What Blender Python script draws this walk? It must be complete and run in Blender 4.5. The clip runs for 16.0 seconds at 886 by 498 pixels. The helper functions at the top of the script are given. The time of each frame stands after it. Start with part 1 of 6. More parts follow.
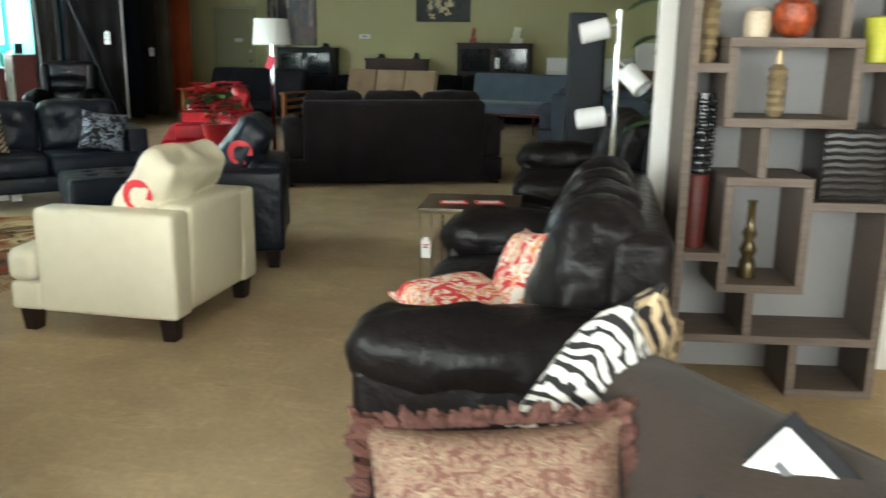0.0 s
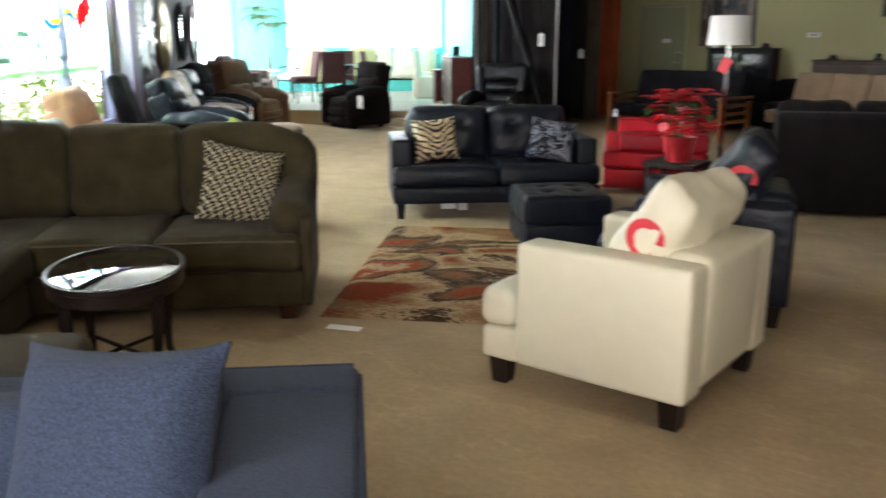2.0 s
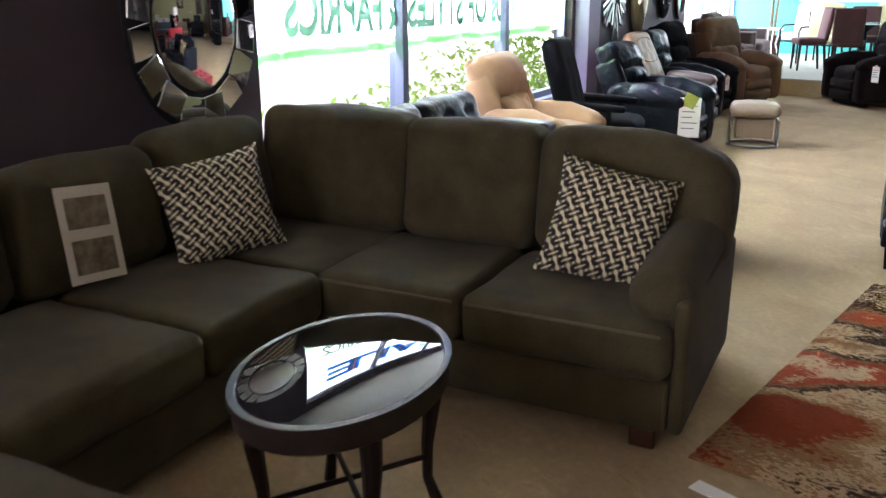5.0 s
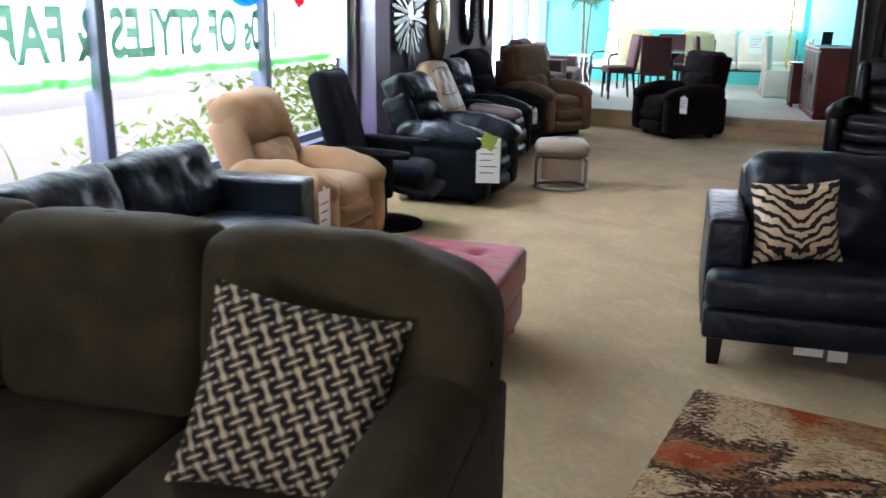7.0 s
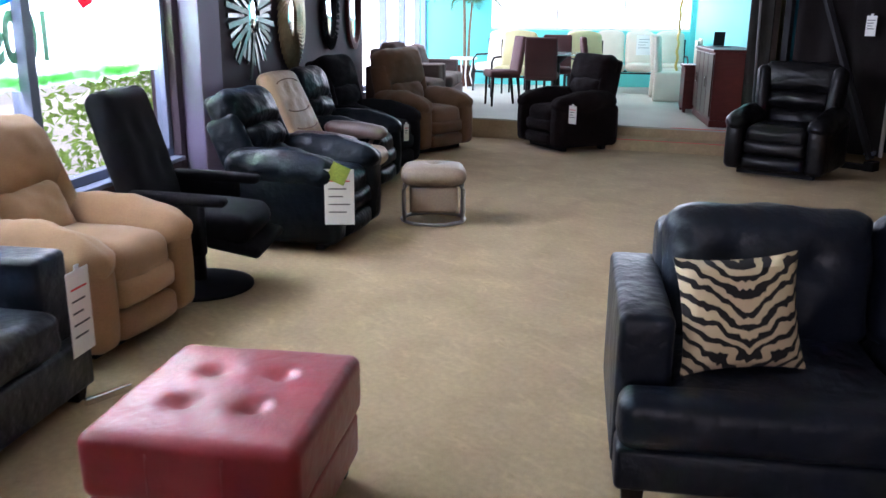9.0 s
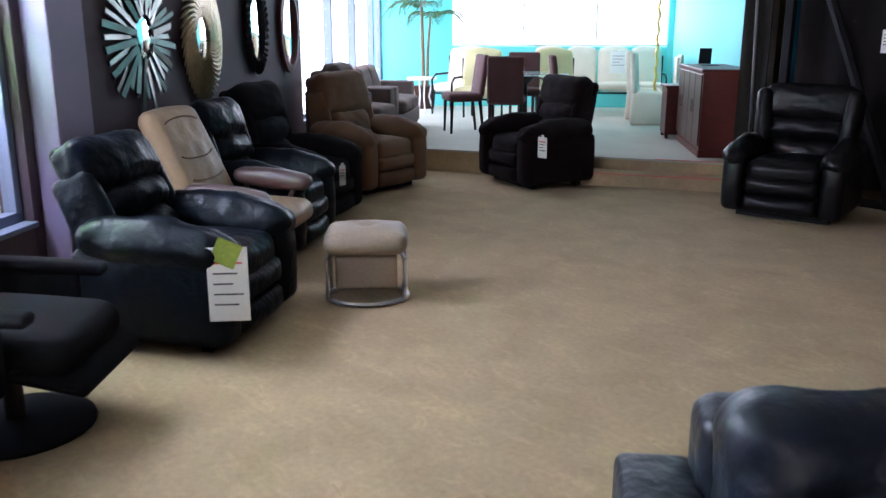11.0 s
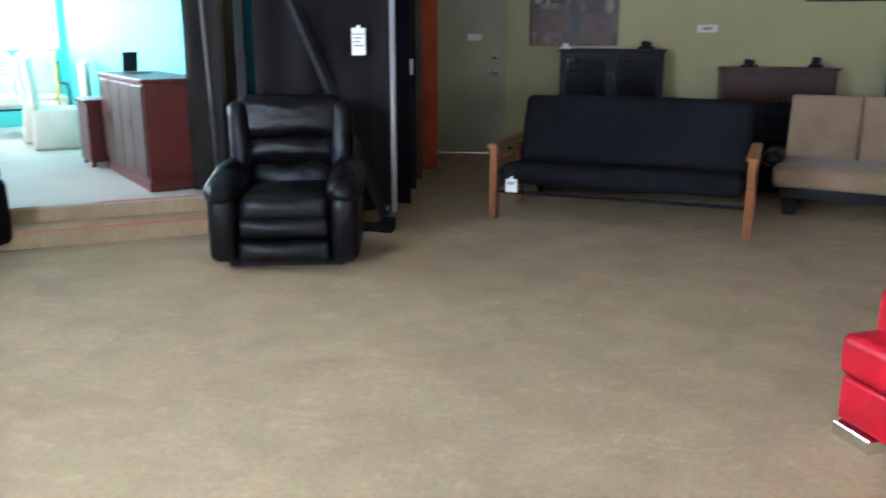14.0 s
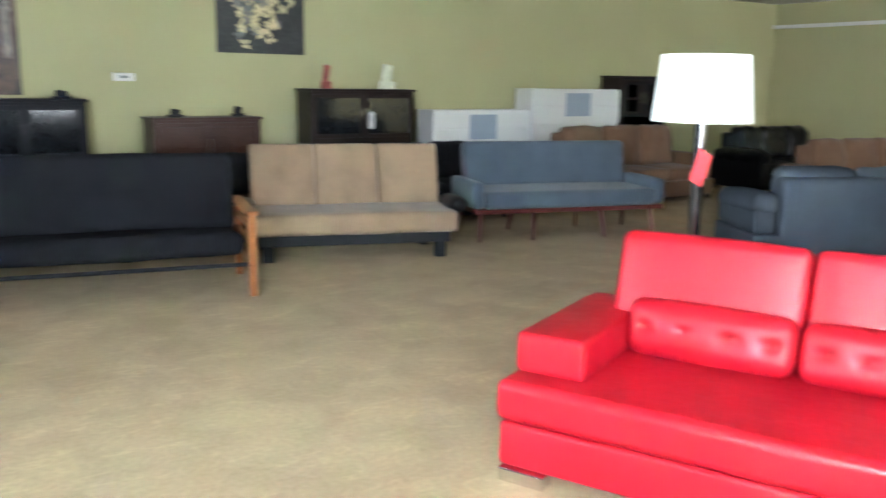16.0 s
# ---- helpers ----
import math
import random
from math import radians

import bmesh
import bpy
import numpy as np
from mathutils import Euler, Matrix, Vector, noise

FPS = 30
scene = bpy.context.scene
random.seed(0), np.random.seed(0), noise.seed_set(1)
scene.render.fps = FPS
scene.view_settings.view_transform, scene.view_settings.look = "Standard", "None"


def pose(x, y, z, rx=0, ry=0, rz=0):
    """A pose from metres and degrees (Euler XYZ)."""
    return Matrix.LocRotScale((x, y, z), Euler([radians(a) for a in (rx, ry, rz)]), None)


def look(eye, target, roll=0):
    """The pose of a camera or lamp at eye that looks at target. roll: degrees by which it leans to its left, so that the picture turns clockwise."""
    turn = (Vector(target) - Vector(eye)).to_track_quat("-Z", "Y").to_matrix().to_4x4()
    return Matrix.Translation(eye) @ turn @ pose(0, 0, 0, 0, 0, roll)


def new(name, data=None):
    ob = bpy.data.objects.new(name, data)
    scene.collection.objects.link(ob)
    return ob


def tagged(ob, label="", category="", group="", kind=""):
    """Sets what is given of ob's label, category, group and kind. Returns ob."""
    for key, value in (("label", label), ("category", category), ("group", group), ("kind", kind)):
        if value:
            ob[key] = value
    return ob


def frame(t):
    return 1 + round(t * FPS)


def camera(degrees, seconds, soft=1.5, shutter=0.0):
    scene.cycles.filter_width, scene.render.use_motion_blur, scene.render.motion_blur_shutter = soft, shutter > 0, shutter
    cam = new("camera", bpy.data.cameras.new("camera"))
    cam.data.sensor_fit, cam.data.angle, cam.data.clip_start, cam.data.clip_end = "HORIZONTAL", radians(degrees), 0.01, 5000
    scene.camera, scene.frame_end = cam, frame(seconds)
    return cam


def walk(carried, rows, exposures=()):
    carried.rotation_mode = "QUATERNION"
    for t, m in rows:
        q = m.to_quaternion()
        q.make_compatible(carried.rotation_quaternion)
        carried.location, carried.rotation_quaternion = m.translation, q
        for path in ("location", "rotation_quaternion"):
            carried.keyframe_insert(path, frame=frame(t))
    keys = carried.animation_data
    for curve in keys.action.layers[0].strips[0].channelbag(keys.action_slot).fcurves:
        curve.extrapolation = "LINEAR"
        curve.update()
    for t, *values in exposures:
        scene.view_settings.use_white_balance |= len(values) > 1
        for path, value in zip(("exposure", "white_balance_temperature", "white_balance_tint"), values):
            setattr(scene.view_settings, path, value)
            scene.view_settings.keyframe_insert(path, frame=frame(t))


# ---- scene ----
LENS = 55.0
cam = camera(LENS, 16.0, shutter=0.4)
EXPOSURES = [(0.0, 0.70, 6150, 5), (1.5, 0.6, 6600, 18), (2.5, 0.42, 6200, 22), (3.0, 0.42, 6500, 30), (5.5, 0.22, 6000, 28), (7.0, -0.12, 5900, 29), (9.0, -0.22, 5800, 34), (11.5, -0.38, 5750, 32), (12.0, -0.34, 5700, 32), (13.0, -0.15, 5700, 26), (14.0, 0.85, 5500, 22), (15.0, 1.2, 5600, 19), (15.5, 1.9, 5500, 15), (16.0, 1.92, 5750, 12)]
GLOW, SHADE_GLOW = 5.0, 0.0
PATH = [
    (0, (6.516, -10.005, 1.438), (6.174, -8.092, 0.969), 0.7),
    (0.5, (6.222, -9.891, 1.439), (5.722, -8.012, 0.97), 0.9),
    (1, (5.964, -9.744, 1.436), (5.316, -7.91, 0.968), 0.4),
    (1.5, (5.762, -9.474, 1.446), (4.857, -7.752, 0.983), 0.1),
    (2, (5.563, -9.267, 1.431), (4.424, -7.693, 0.958), 0.1),
    (2.5, (5.382, -9.041, 1.432), (3.939, -7.752, 0.927), 0.1),
    (3, (5.259, -8.796, 1.419), (3.577, -7.855, 0.884), -0.8),
    (3.2, (5.197, -8.693, 1.419), (3.446, -7.903, 0.863), -1.4),
    (5.3, (4.43, -7.666, 1.497), (2.644, -6.977, 0.919), -0.1),
    (5.5, (4.348, -7.563, 1.499), (2.576, -6.838, 0.919), 0.0),
    (6, (4.111, -7.299, 1.506), (2.373, -6.472, 0.964), 0.1),
    (6.5, (3.857, -7.038, 1.504), (2.163, -6.112, 0.979), 0.1),
    (7, (3.592, -6.804, 1.497), (1.962, -5.773, 0.968), 0.8),
    (7.5, (3.37, -6.528, 1.502), (1.79, -5.425, 0.967), 0.8),
    (8, (3.148, -6.306, 1.499), (1.611, -5.14, 0.971), 0.5),
    (8.5, (2.894, -6.081, 1.504), (1.394, -4.869, 0.975), 0.6),
    (9, (2.649, -5.796, 1.51), (1.16, -4.571, 0.983), 0.6),
    (9.2, (2.549, -5.685, 1.512), (1.062, -4.456, 0.987), 0.9),
    (11.5, (1.386, -4.396, 1.548), (-0.056, -3.104, 1.047), -0.1),
    (12, (1.129, -4.1, 1.549), (-0.262, -2.761, 1.028), 0.2),
    (12.5, (0.893, -3.871, 1.541), (-0.308, -2.36, 1.016), 0.3),
    (13, (0.655, -3.643, 1.533), (-0.273, -1.953, 0.999), 0.6),
    (13.5, (0.411, -3.426, 1.535), (-0.202, -1.604, 0.984), 0.4),
    (14, (0.135, -3.222, 1.541), (-0.162, -1.308, 1.044), 0.0),
    (14.5, (-0.113, -2.993, 1.554), (-0.171, -1.026, 1.193), -0.1),
    (15, (-0.341, -2.763, 1.564), (-0.157, -0.792, 1.283), -0.2),
    (15.5, (-0.577, -2.591, 1.568), (0.05, -0.722, 1.23), -0.1),
    (16, (-0.789, -2.451, 1.568), (0.306, -0.822, 1.182), 0.9),
]
walk(cam, [(t, look(eye, target, roll)) for t, eye, target, roll in PATH], exposures=EXPOSURES)

# ---- light ----
TURN = 42.0  # the street front runs this many degrees left of the y axis
CT, ST = math.cos(radians(TURN)), math.sin(radians(TURN))


def along(v, u, z=0.0):
    """World place from v (metres into the room from the street front's zero line) and u (metres along it)."""
    return (CT * v - ST * u, ST * v + CT * u, z)


world = bpy.data.worlds.new("world")
scene.world = world
world.use_nodes = True
wn = world.node_tree.nodes
sky = wn.new("ShaderNodeTexSky")
sky.sky_type, sky.sun_disc = "NISHITA", False
SUN_EL, SUN_FROM = 66.0, along(-1.0, -0.25)
sky.sun_elevation = radians(SUN_EL)
sky.sun_rotation = math.atan2(SUN_FROM[0], SUN_FROM[1])
wn["Background"].inputs["Strength"].default_value = 0.12
world.node_tree.links.new(sky.outputs[0], wn["Background"].inputs["Color"])
sun = new("sun", bpy.data.lights.new("sun", "SUN"))
sun.data.energy, sun.data.angle, sun.data.color = 4.0, radians(0.5), (1.0, 0.94, 0.85)
flat_len = math.hypot(SUN_FROM[0], SUN_FROM[1])
sun.matrix_world = look((SUN_FROM[0] / flat_len * 20, SUN_FROM[1] / flat_len * 20, 20 * math.tan(radians(SUN_EL))), (0, 0, 0))


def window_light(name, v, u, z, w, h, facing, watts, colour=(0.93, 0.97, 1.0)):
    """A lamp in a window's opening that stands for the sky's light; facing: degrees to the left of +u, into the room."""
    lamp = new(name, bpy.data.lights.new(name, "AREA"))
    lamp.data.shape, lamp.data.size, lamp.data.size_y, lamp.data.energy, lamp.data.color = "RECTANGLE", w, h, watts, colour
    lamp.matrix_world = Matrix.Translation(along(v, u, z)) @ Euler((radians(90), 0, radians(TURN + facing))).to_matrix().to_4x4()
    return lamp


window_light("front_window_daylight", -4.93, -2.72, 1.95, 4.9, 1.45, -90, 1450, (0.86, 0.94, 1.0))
window_light("side_window_daylight", -4.93, 8.1, 1.6, 5.5, 2.2, -90, 420, (0.86, 0.95, 1.0))
window_light("back_window_daylight", -1.7, 10.86, 2.04, 3.6, 1.4, 180, 130)
# fill lamp in an added opening of the street front, out of view
window_light("unseen_corner_fill", -4.93, -11.9, 1.65, 3.8, 2.0, -90, 160, (1.0, 0.96, 0.9))
# fill lamp from the south, in an added shop front out of view
shop = new("unseen_south_fill", bpy.data.lights.new("unseen_south_fill", "AREA"))
shop.data.shape, shop.data.size, shop.data.size_y, shop.data.energy, shop.data.color = "RECTANGLE", 6.2, 2.2, 110, (1.0, 0.95, 0.86)
shop.matrix_world = look((9.7, -14.1, 1.65), (9.7, 0.0, 1.65))


# ---- mesh tools ----
def rbox(w, d, h, r=0.03, bulge=(0, 0, 0), m=3, k=2, tufts=(), dent=0.03, spread=0.06, crumple=0.0, seed=0, taper=1.0):
    """A soft box about the origin: rounded edges of radius r, faces swollen by bulge, buttons pressed into its top."""
    half = np.array([w, d, h]) / 2
    r = min(r, half.min() * 0.98)
    rows = []
    for a in range(3):
        e = half[a] - r
        corner = [half[a] - r + r * math.tan(math.pi / 4 * j / k) for j in range(1, k + 1)]
        mid = list(np.linspace(-e, e, m + 1))
        rows.append(np.array([-c for c in reversed(corner)] + mid + corner))
    verts, faces, seen = [], [], {}
    for a in range(3):
        b, c = (a + 1) % 3, (a + 2) % 3
        nb, nc = len(rows[b]), len(rows[c])
        for side in (-1, 1):
            ids = np.empty((nb, nc), int)
            for i, vb in enumerate(rows[b]):
                for j, vc in enumerate(rows[c]):
                    q = [0, 0, 0]
                    q[a], q[b], q[c] = side * half[a], vb, vc
                    key = (round(q[0], 5), round(q[1], 5), round(q[2], 5))
                    if key not in seen:
                        seen[key] = len(verts)
                        verts.append(q)
                    ids[i, j] = seen[key]
            for i in range(nb - 1):
                for j in range(nc - 1):
                    quad = (ids[i, j], ids[i + 1, j], ids[i + 1, j + 1], ids[i, j + 1])
                    faces.append(quad if side > 0 else quad[::-1])
    p = np.array(verts)
    inner = np.clip(p, -(half - r), half - r)
    off = p - inner
    length = np.linalg.norm(off, axis=1, keepdims=True)
    p = inner + np.where(length > 1e-9, off / np.maximum(length, 1e-9) * r, 0)
    n = p / half
    out = p.copy()
    for a in range(3):
        b, c = (a + 1) % 3, (a + 2) % 3
        out[:, a] += bulge[a] * n[:, a] * np.clip(1 - n[:, b] ** 2, 0, 1) * np.clip(1 - n[:, c] ** 2, 0, 1)
    for x, y in tufts:
        far = (p[:, 0] - x) ** 2 + (p[:, 1] - y) ** 2
        out[:, 2] -= np.where(p[:, 2] > 0, dent * np.exp(-far / spread**2), 0)
    if taper != 1.0:
        f = 1 + (taper - 1) * (n[:, 2] + 1) / 2
        out[:, 0] *= f
        out[:, 1] *= f
    if crumple:
        for i, v in enumerate(out):
            g = noise.noise_vector(Vector(v) * 6 + Vector((seed * 3.1, seed, 0)))
            fold = noise.noise_vector(Vector((v[0] * 15, v[1] * 15, v[2] * 15)) + Vector((seed, 7.7, seed * 2)))
            out[i] += np.array(g) * crumple + np.array(fold) * crumple * 0.45
    return out, faces


def cushion(w, d, h, m=8, puff=1.0, seed=0, crumple=0.006):
    """A loose throw pillow lying flat: pinched corners, full middle."""
    n = m + 1
    verts, faces = [], []
    for side in (1, -1):
        for i in range(n):
            for j in range(n):
                x, y = 2 * i / m - 1, 2 * j / m - 1
                pinch = 1 - 0.10 * (1 - abs(x) ** 2.5) * abs(y) ** 2, 1 - 0.10 * (1 - abs(y) ** 2.5) * abs(x) ** 2
                z = side * h / 2 * puff * (max(0.0, (1 - x**4) * (1 - y**4))) ** 0.55
                g = noise.noise((x * 2 + seed, y * 2, side)) * crumple
                verts.append((x * w / 2 * pinch[1], y * d / 2 * pinch[0], z + side * 0.006 + g))
    for s in (0, 1):
        for i in range(m):
            for j in range(m):
                a = s * n * n + i * n + j
                quad = (a, a + n, a + n + 1, a + 1)
                faces.append(quad if s == 0 else quad[::-1])
    ring = [i * n for i in range(n)] + [m * n + j for j in range(1, n)] + [i * n + m for i in range(m - 1, -1, -1)] + [j for j in range(m - 1, 0, -1)]
    for a, b in zip(ring, ring[1:] + ring[:1]):
        faces.append((a, a + n * n, b + n * n, b))
    return np.array(verts), faces


def lathe(profile, n=20, arc=1.0):
    """Profile rows of (radius, height), turned about z."""
    verts, faces = [], []
    for rr, z in profile:
        for i in range(n):
            t = 2 * math.pi * i / n
            verts.append((rr * math.cos(t), rr * math.sin(t), z))
    for k in range(len(profile) - 1):
        for i in range(n):
            j = (i + 1) % n
            faces.append((k * n + i, k * n + j, (k + 1) * n + j, (k + 1) * n + i))
    faces.append(tuple(range(n - 1, -1, -1)))
    faces.append(tuple((len(profile) - 1) * n + i for i in range(n)))
    return np.array(verts), faces


def tube(points, radius, n=8, closed=False):
    """A rod along points; radius may be a list."""
    pts = [Vector(p) for p in points]
    rad = radius if isinstance(radius, (list, tuple)) else [radius] * len(pts)
    verts, faces = [], []
    for i, p in enumerate(pts):
        a = pts[i - 1] if i or closed else p
        b = pts[(i + 1) % len(pts)] if i < len(pts) - 1 or closed else p
        d = (b - a).normalized()
        side = d.cross(Vector((0.31, 0.17, 0.93))).normalized()
        if side.length < 0.1:
            side = d.cross(Vector((1, 0, 0))).normalized()
        up = d.cross(side)
        for k in range(n):
            t = 2 * math.pi * k / n
            verts.append(p + rad[i] * (math.cos(t) * side + math.sin(t) * up))
    m = len(pts)
    for i in range(m if closed else m - 1):
        for k in range(n):
            l = (k + 1) % n
            j = (i + 1) % m
            faces.append((i * n + k, i * n + l, j * n + l, j * n + k))
    if not closed:
        faces.append(tuple(range(n - 1, -1, -1)))
        faces.append(tuple((m - 1) * n + k for k in range(n)))
    return np.array([tuple(v) for v in verts]), faces


def hull(poly, y0, y1):
    """A slab: a polygon in x and z, drawn out from y0 to y1."""
    n = len(poly)
    verts = [(x, y0, z) for x, z in poly] + [(x, y1, z) for x, z in poly]
    faces = [tuple(range(n)), tuple(range(2 * n - 1, n - 1, -1))]
    faces += [(i, i + n, (i + 1) % n + n, (i + 1) % n) for i in range(n)]
    return np.array(verts), faces


def put(piece, x=0, y=0, z=0, rx=0, ry=0, rz=0, s=(1, 1, 1)):
    """A piece moved and turned."""
    v, f = piece
    m = np.array(pose(x, y, z, rx, ry, rz))
    return (v * np.array(s)) @ m[:3, :3].T + m[:3, 3], f


def block(x0, x1, y0, y1, z0, z1, r=0.006):
    """A hard box with slightly eased edges."""
    return put(rbox(x1 - x0, y1 - y0, z1 - z0, r, m=1, k=1), (x0 + x1) / 2, (y0 + y1) / 2, (z0 + z1) / 2)


def mesh_of(name, pieces, material, smooth=True):
    verts, faces, start = [], [], 0
    for v, f in pieces:
        verts += [tuple(p) for p in v]
        faces += [tuple(i + start for i in q) for q in f]
        start += len(v)
    me = bpy.data.meshes.new(name)
    me.from_pydata(verts, [], faces)
    me.validate()
    if material:
        me.materials.append(material)
    if smooth:
        me.shade_smooth()
        me.set_sharp_from_angle(angle=radians(42))
    return me


def part(name, pieces, material, parent=None, label="", smooth=True, at=None):
    ob = new(name, mesh_of(name, pieces if isinstance(pieces, list) else [pieces], material, smooth))
    ob.parent = parent
    if at is not None:
        ob.matrix_basis = at
    if label:
        tagged(ob, label)
    return ob


def thing(name, label, category, m, group="", kind=""):
    ob = new(name)
    ob.empty_display_size = 0.2
    ob.matrix_basis = m
    return tagged(ob, label, category, group, kind)


def here(x, y, turn=0.0, z=0.0):
    return pose(x, y, z, 0, 0, turn)


def there(v, u, turn=0.0, z=0.0):
    x, y, _ = along(v, u)
    return pose(x, y, z, 0, 0, TURN + turn)


# ---- materials ----
def shader(name):
    m = bpy.data.materials.new(name)
    m.use_nodes = True
    return m, m.node_tree.nodes, m.node_tree.links, m.node_tree.nodes["Principled BSDF"]


def ramp(nodes, stops, mode="LINEAR"):
    r = nodes.new("ShaderNodeValToRGB")
    r.color_ramp.interpolation = mode
    els = r.color_ramp.elements
    while len(els) < len(stops):
        els.new(0.5)
    for e, (pos, col) in zip(els, stops):
        e.position, e.color = pos, (*col, 1)
    return r


def noise_tex(nodes, links, scale, detail=4, coord="Object", stretch=None, turn=0.0, distortion=0.0):
    tc = nodes.new("ShaderNodeTexCoord")
    mp = nodes.new("ShaderNodeMapping")
    mp.inputs["Scale"].default_value = stretch or (1, 1, 1)
    mp.inputs["Rotation"].default_value = (0, 0, radians(turn))
    tx = nodes.new("ShaderNodeTexNoise")
    tx.inputs["Scale"].default_value, tx.inputs["Detail"].default_value, tx.inputs["Distortion"].default_value = scale, detail, distortion
    links.new(tc.outputs[coord], mp.inputs[0])
    links.new(mp.outputs[0], tx.inputs["Vector"])
    return tx


def bumped(nodes, links, bsdf, source, strength, distance=0.002):
    b = nodes.new("ShaderNodeBump")
    b.inputs["Strength"].default_value, b.inputs["Distance"].default_value = strength, distance
    links.new(source, b.inputs["Height"])
    old = bsdf.inputs["Normal"].links
    if old:
        links.new(old[0].from_socket, b.inputs["Normal"])
    links.new(b.outputs[0], bsdf.inputs["Normal"])


def shade(c, f):
    return tuple(min(1, x * f) for x in c)


def surface(name, colour, rough=0.6, vary=0.25, grain=90, patch=3.0, bump=0.2, depth=0.002, metal=0.0, sheen=0.0, spec=0.5, stretch=None, coat=0.0):
    """A worn surface: fine grain and broad patches in its colour, fine relief."""
    m, n, l, b = shader(name)
    fine = noise_tex(n, l, grain, 3, stretch=stretch)
    broad = noise_tex(n, l, patch, 3)
    mix = n.new("ShaderNodeMath")
    mix.operation = "ADD"
    l.new(fine.outputs["Fac"], mix.inputs[0])
    l.new(broad.outputs["Fac"], mix.inputs[1])
    half = n.new("ShaderNodeMath")
    half.operation = "MULTIPLY"
    half.inputs[1].default_value = 0.5
    l.new(mix.outputs[0], half.inputs[0])
    r = ramp(n, [(0.3, shade(colour, 1 - vary)), (0.7, shade(colour, 1 + vary))])
    l.new(half.outputs[0], r.inputs[0])
    l.new(r.outputs[0], b.inputs["Base Color"])
    b.inputs["Roughness"].default_value, b.inputs["Metallic"].default_value = rough, metal
    b.inputs["Specular IOR Level"].default_value = spec
    b.inputs["Sheen Weight"].default_value = sheen
    b.inputs["Coat Weight"].default_value = coat
    if bump:
        bumped(n, l, b, fine.outputs["Fac"], bump, depth)
    return m


def leather(name, colour, rough=0.34, vary=0.15, wrinkle=0.4, spec=0.3):
    m = surface(name, colour, rough, vary, 14, 2.5, wrinkle, 0.02, spec=spec)
    n, l = m.node_tree.nodes, m.node_tree.links
    b = n["Principled BSDF"]
    v = n.new("ShaderNodeTexVoronoi")
    v.inputs["Scale"].default_value = 260
    tc = n.new("ShaderNodeTexCoord")
    l.new(tc.outputs["Object"], v.inputs["Vector"])
    bumped(n, l, b, v.outputs["Distance"], 0.15, 0.001)
    w = noise_tex(n, l, 5, 4)
    rr = n.new("ShaderNodeMapRange")
    rr.inputs[3].default_value, rr.inputs[4].default_value = rough - 0.08, rough + 0.12
    l.new(w.outputs["Fac"], rr.inputs[0])
    l.new(rr.outputs[0], b.inputs["Roughness"])
    return m


def wood(name, colour, rough=0.4, stretch=(1, 14, 14)):
    return surface(name, colour, rough, 0.35, 6, 1.5, 0.08, 0.001, stretch=stretch, spec=0.22)


CHROME = surface("chrome", (0.75, 0.75, 0.76), 0.12, 0.05, 40, 3, 0.0, metal=1.0)
STEEL = surface("brushed_steel", (0.42, 0.42, 0.43), 0.3, 0.1, 60, 3, 0.05, metal=1.0)
BLACK_METAL = surface("black_metal", (0.012, 0.012, 0.014), 0.6, 0.2, 60, 3, 0.05, spec=0.2)
PAPER = surface("paper", (0.82, 0.82, 0.8), 0.7, 0.04, 60, 3, 0.0)
PRINT = surface("print", (0.1, 0.1, 0.11), 0.7, 0.1, 60, 3, 0.0)
RED_PRINT = surface("red_print", (0.65, 0.04, 0.05), 0.6, 0.1, 60, 3, 0.0)
CARPET = surface("carpet", (0.40, 0.30, 0.178), 0.95, 0.16, 170, 34, 0.5, 0.004, spec=0.08, sheen=0.03)
cn, cl = CARPET.node_tree.nodes, CARPET.node_tree.links
worn = noise_tex(cn, cl, 2.6, 9, distortion=0.6)
wr = ramp(cn, [(0.34, (0.90, 0.89, 0.88)), (0.52, (1.0, 1.0, 1.0)), (0.68, (1.08, 1.07, 1.05))])
mul = cn.new("ShaderNodeMix")
mul.data_type, mul.blend_type = "RGBA", "MULTIPLY"
mul.inputs["Factor"].default_value = 1.0
src = cn["Principled BSDF"].inputs["Base Color"].links[0].from_socket
cl.new(worn.outputs["Fac"], wr.inputs[0])
cl.new(src, mul.inputs[6])
cl.new(wr.outputs[0], mul.inputs[7])
scuff = noise_tex(cn, cl, 3.4, 12, stretch=(1.0, 2.6, 1), turn=30, distortion=1.6)
sr = ramp(cn, [(0.56, (1.0, 1.0, 1.0)), (0.66, (1.13, 1.12, 1.11)), (0.72, (0.93, 0.92, 0.91))])
mul2 = cn.new("ShaderNodeMix")
mul2.data_type, mul2.blend_type = "RGBA", "MULTIPLY"
mul2.inputs["Factor"].default_value = 1.0
cl.new(scuff.outputs["Fac"], sr.inputs[0])
cl.new(mul.outputs[2], mul2.inputs[6])
cl.new(sr.outputs[0], mul2.inputs[7])
cl.new(mul2.outputs[2], cn["Principled BSDF"].inputs["Base Color"])
PALE_CARPET = surface("pale_carpet", (0.42, 0.42, 0.36), 0.95, 0.14, 320, 1.3, 0.5, 0.006, spec=0.15)
GREEN_WALL = surface("green_wall_paint", (0.43, 0.40, 0.205), 0.75, 0.07, 160, 0.8, 0.12, 0.001)
TURQUOISE = surface("turquoise_paint", (0.12, 0.62, 0.60), 0.7, 0.06, 160, 0.8, 0.12, 0.001)
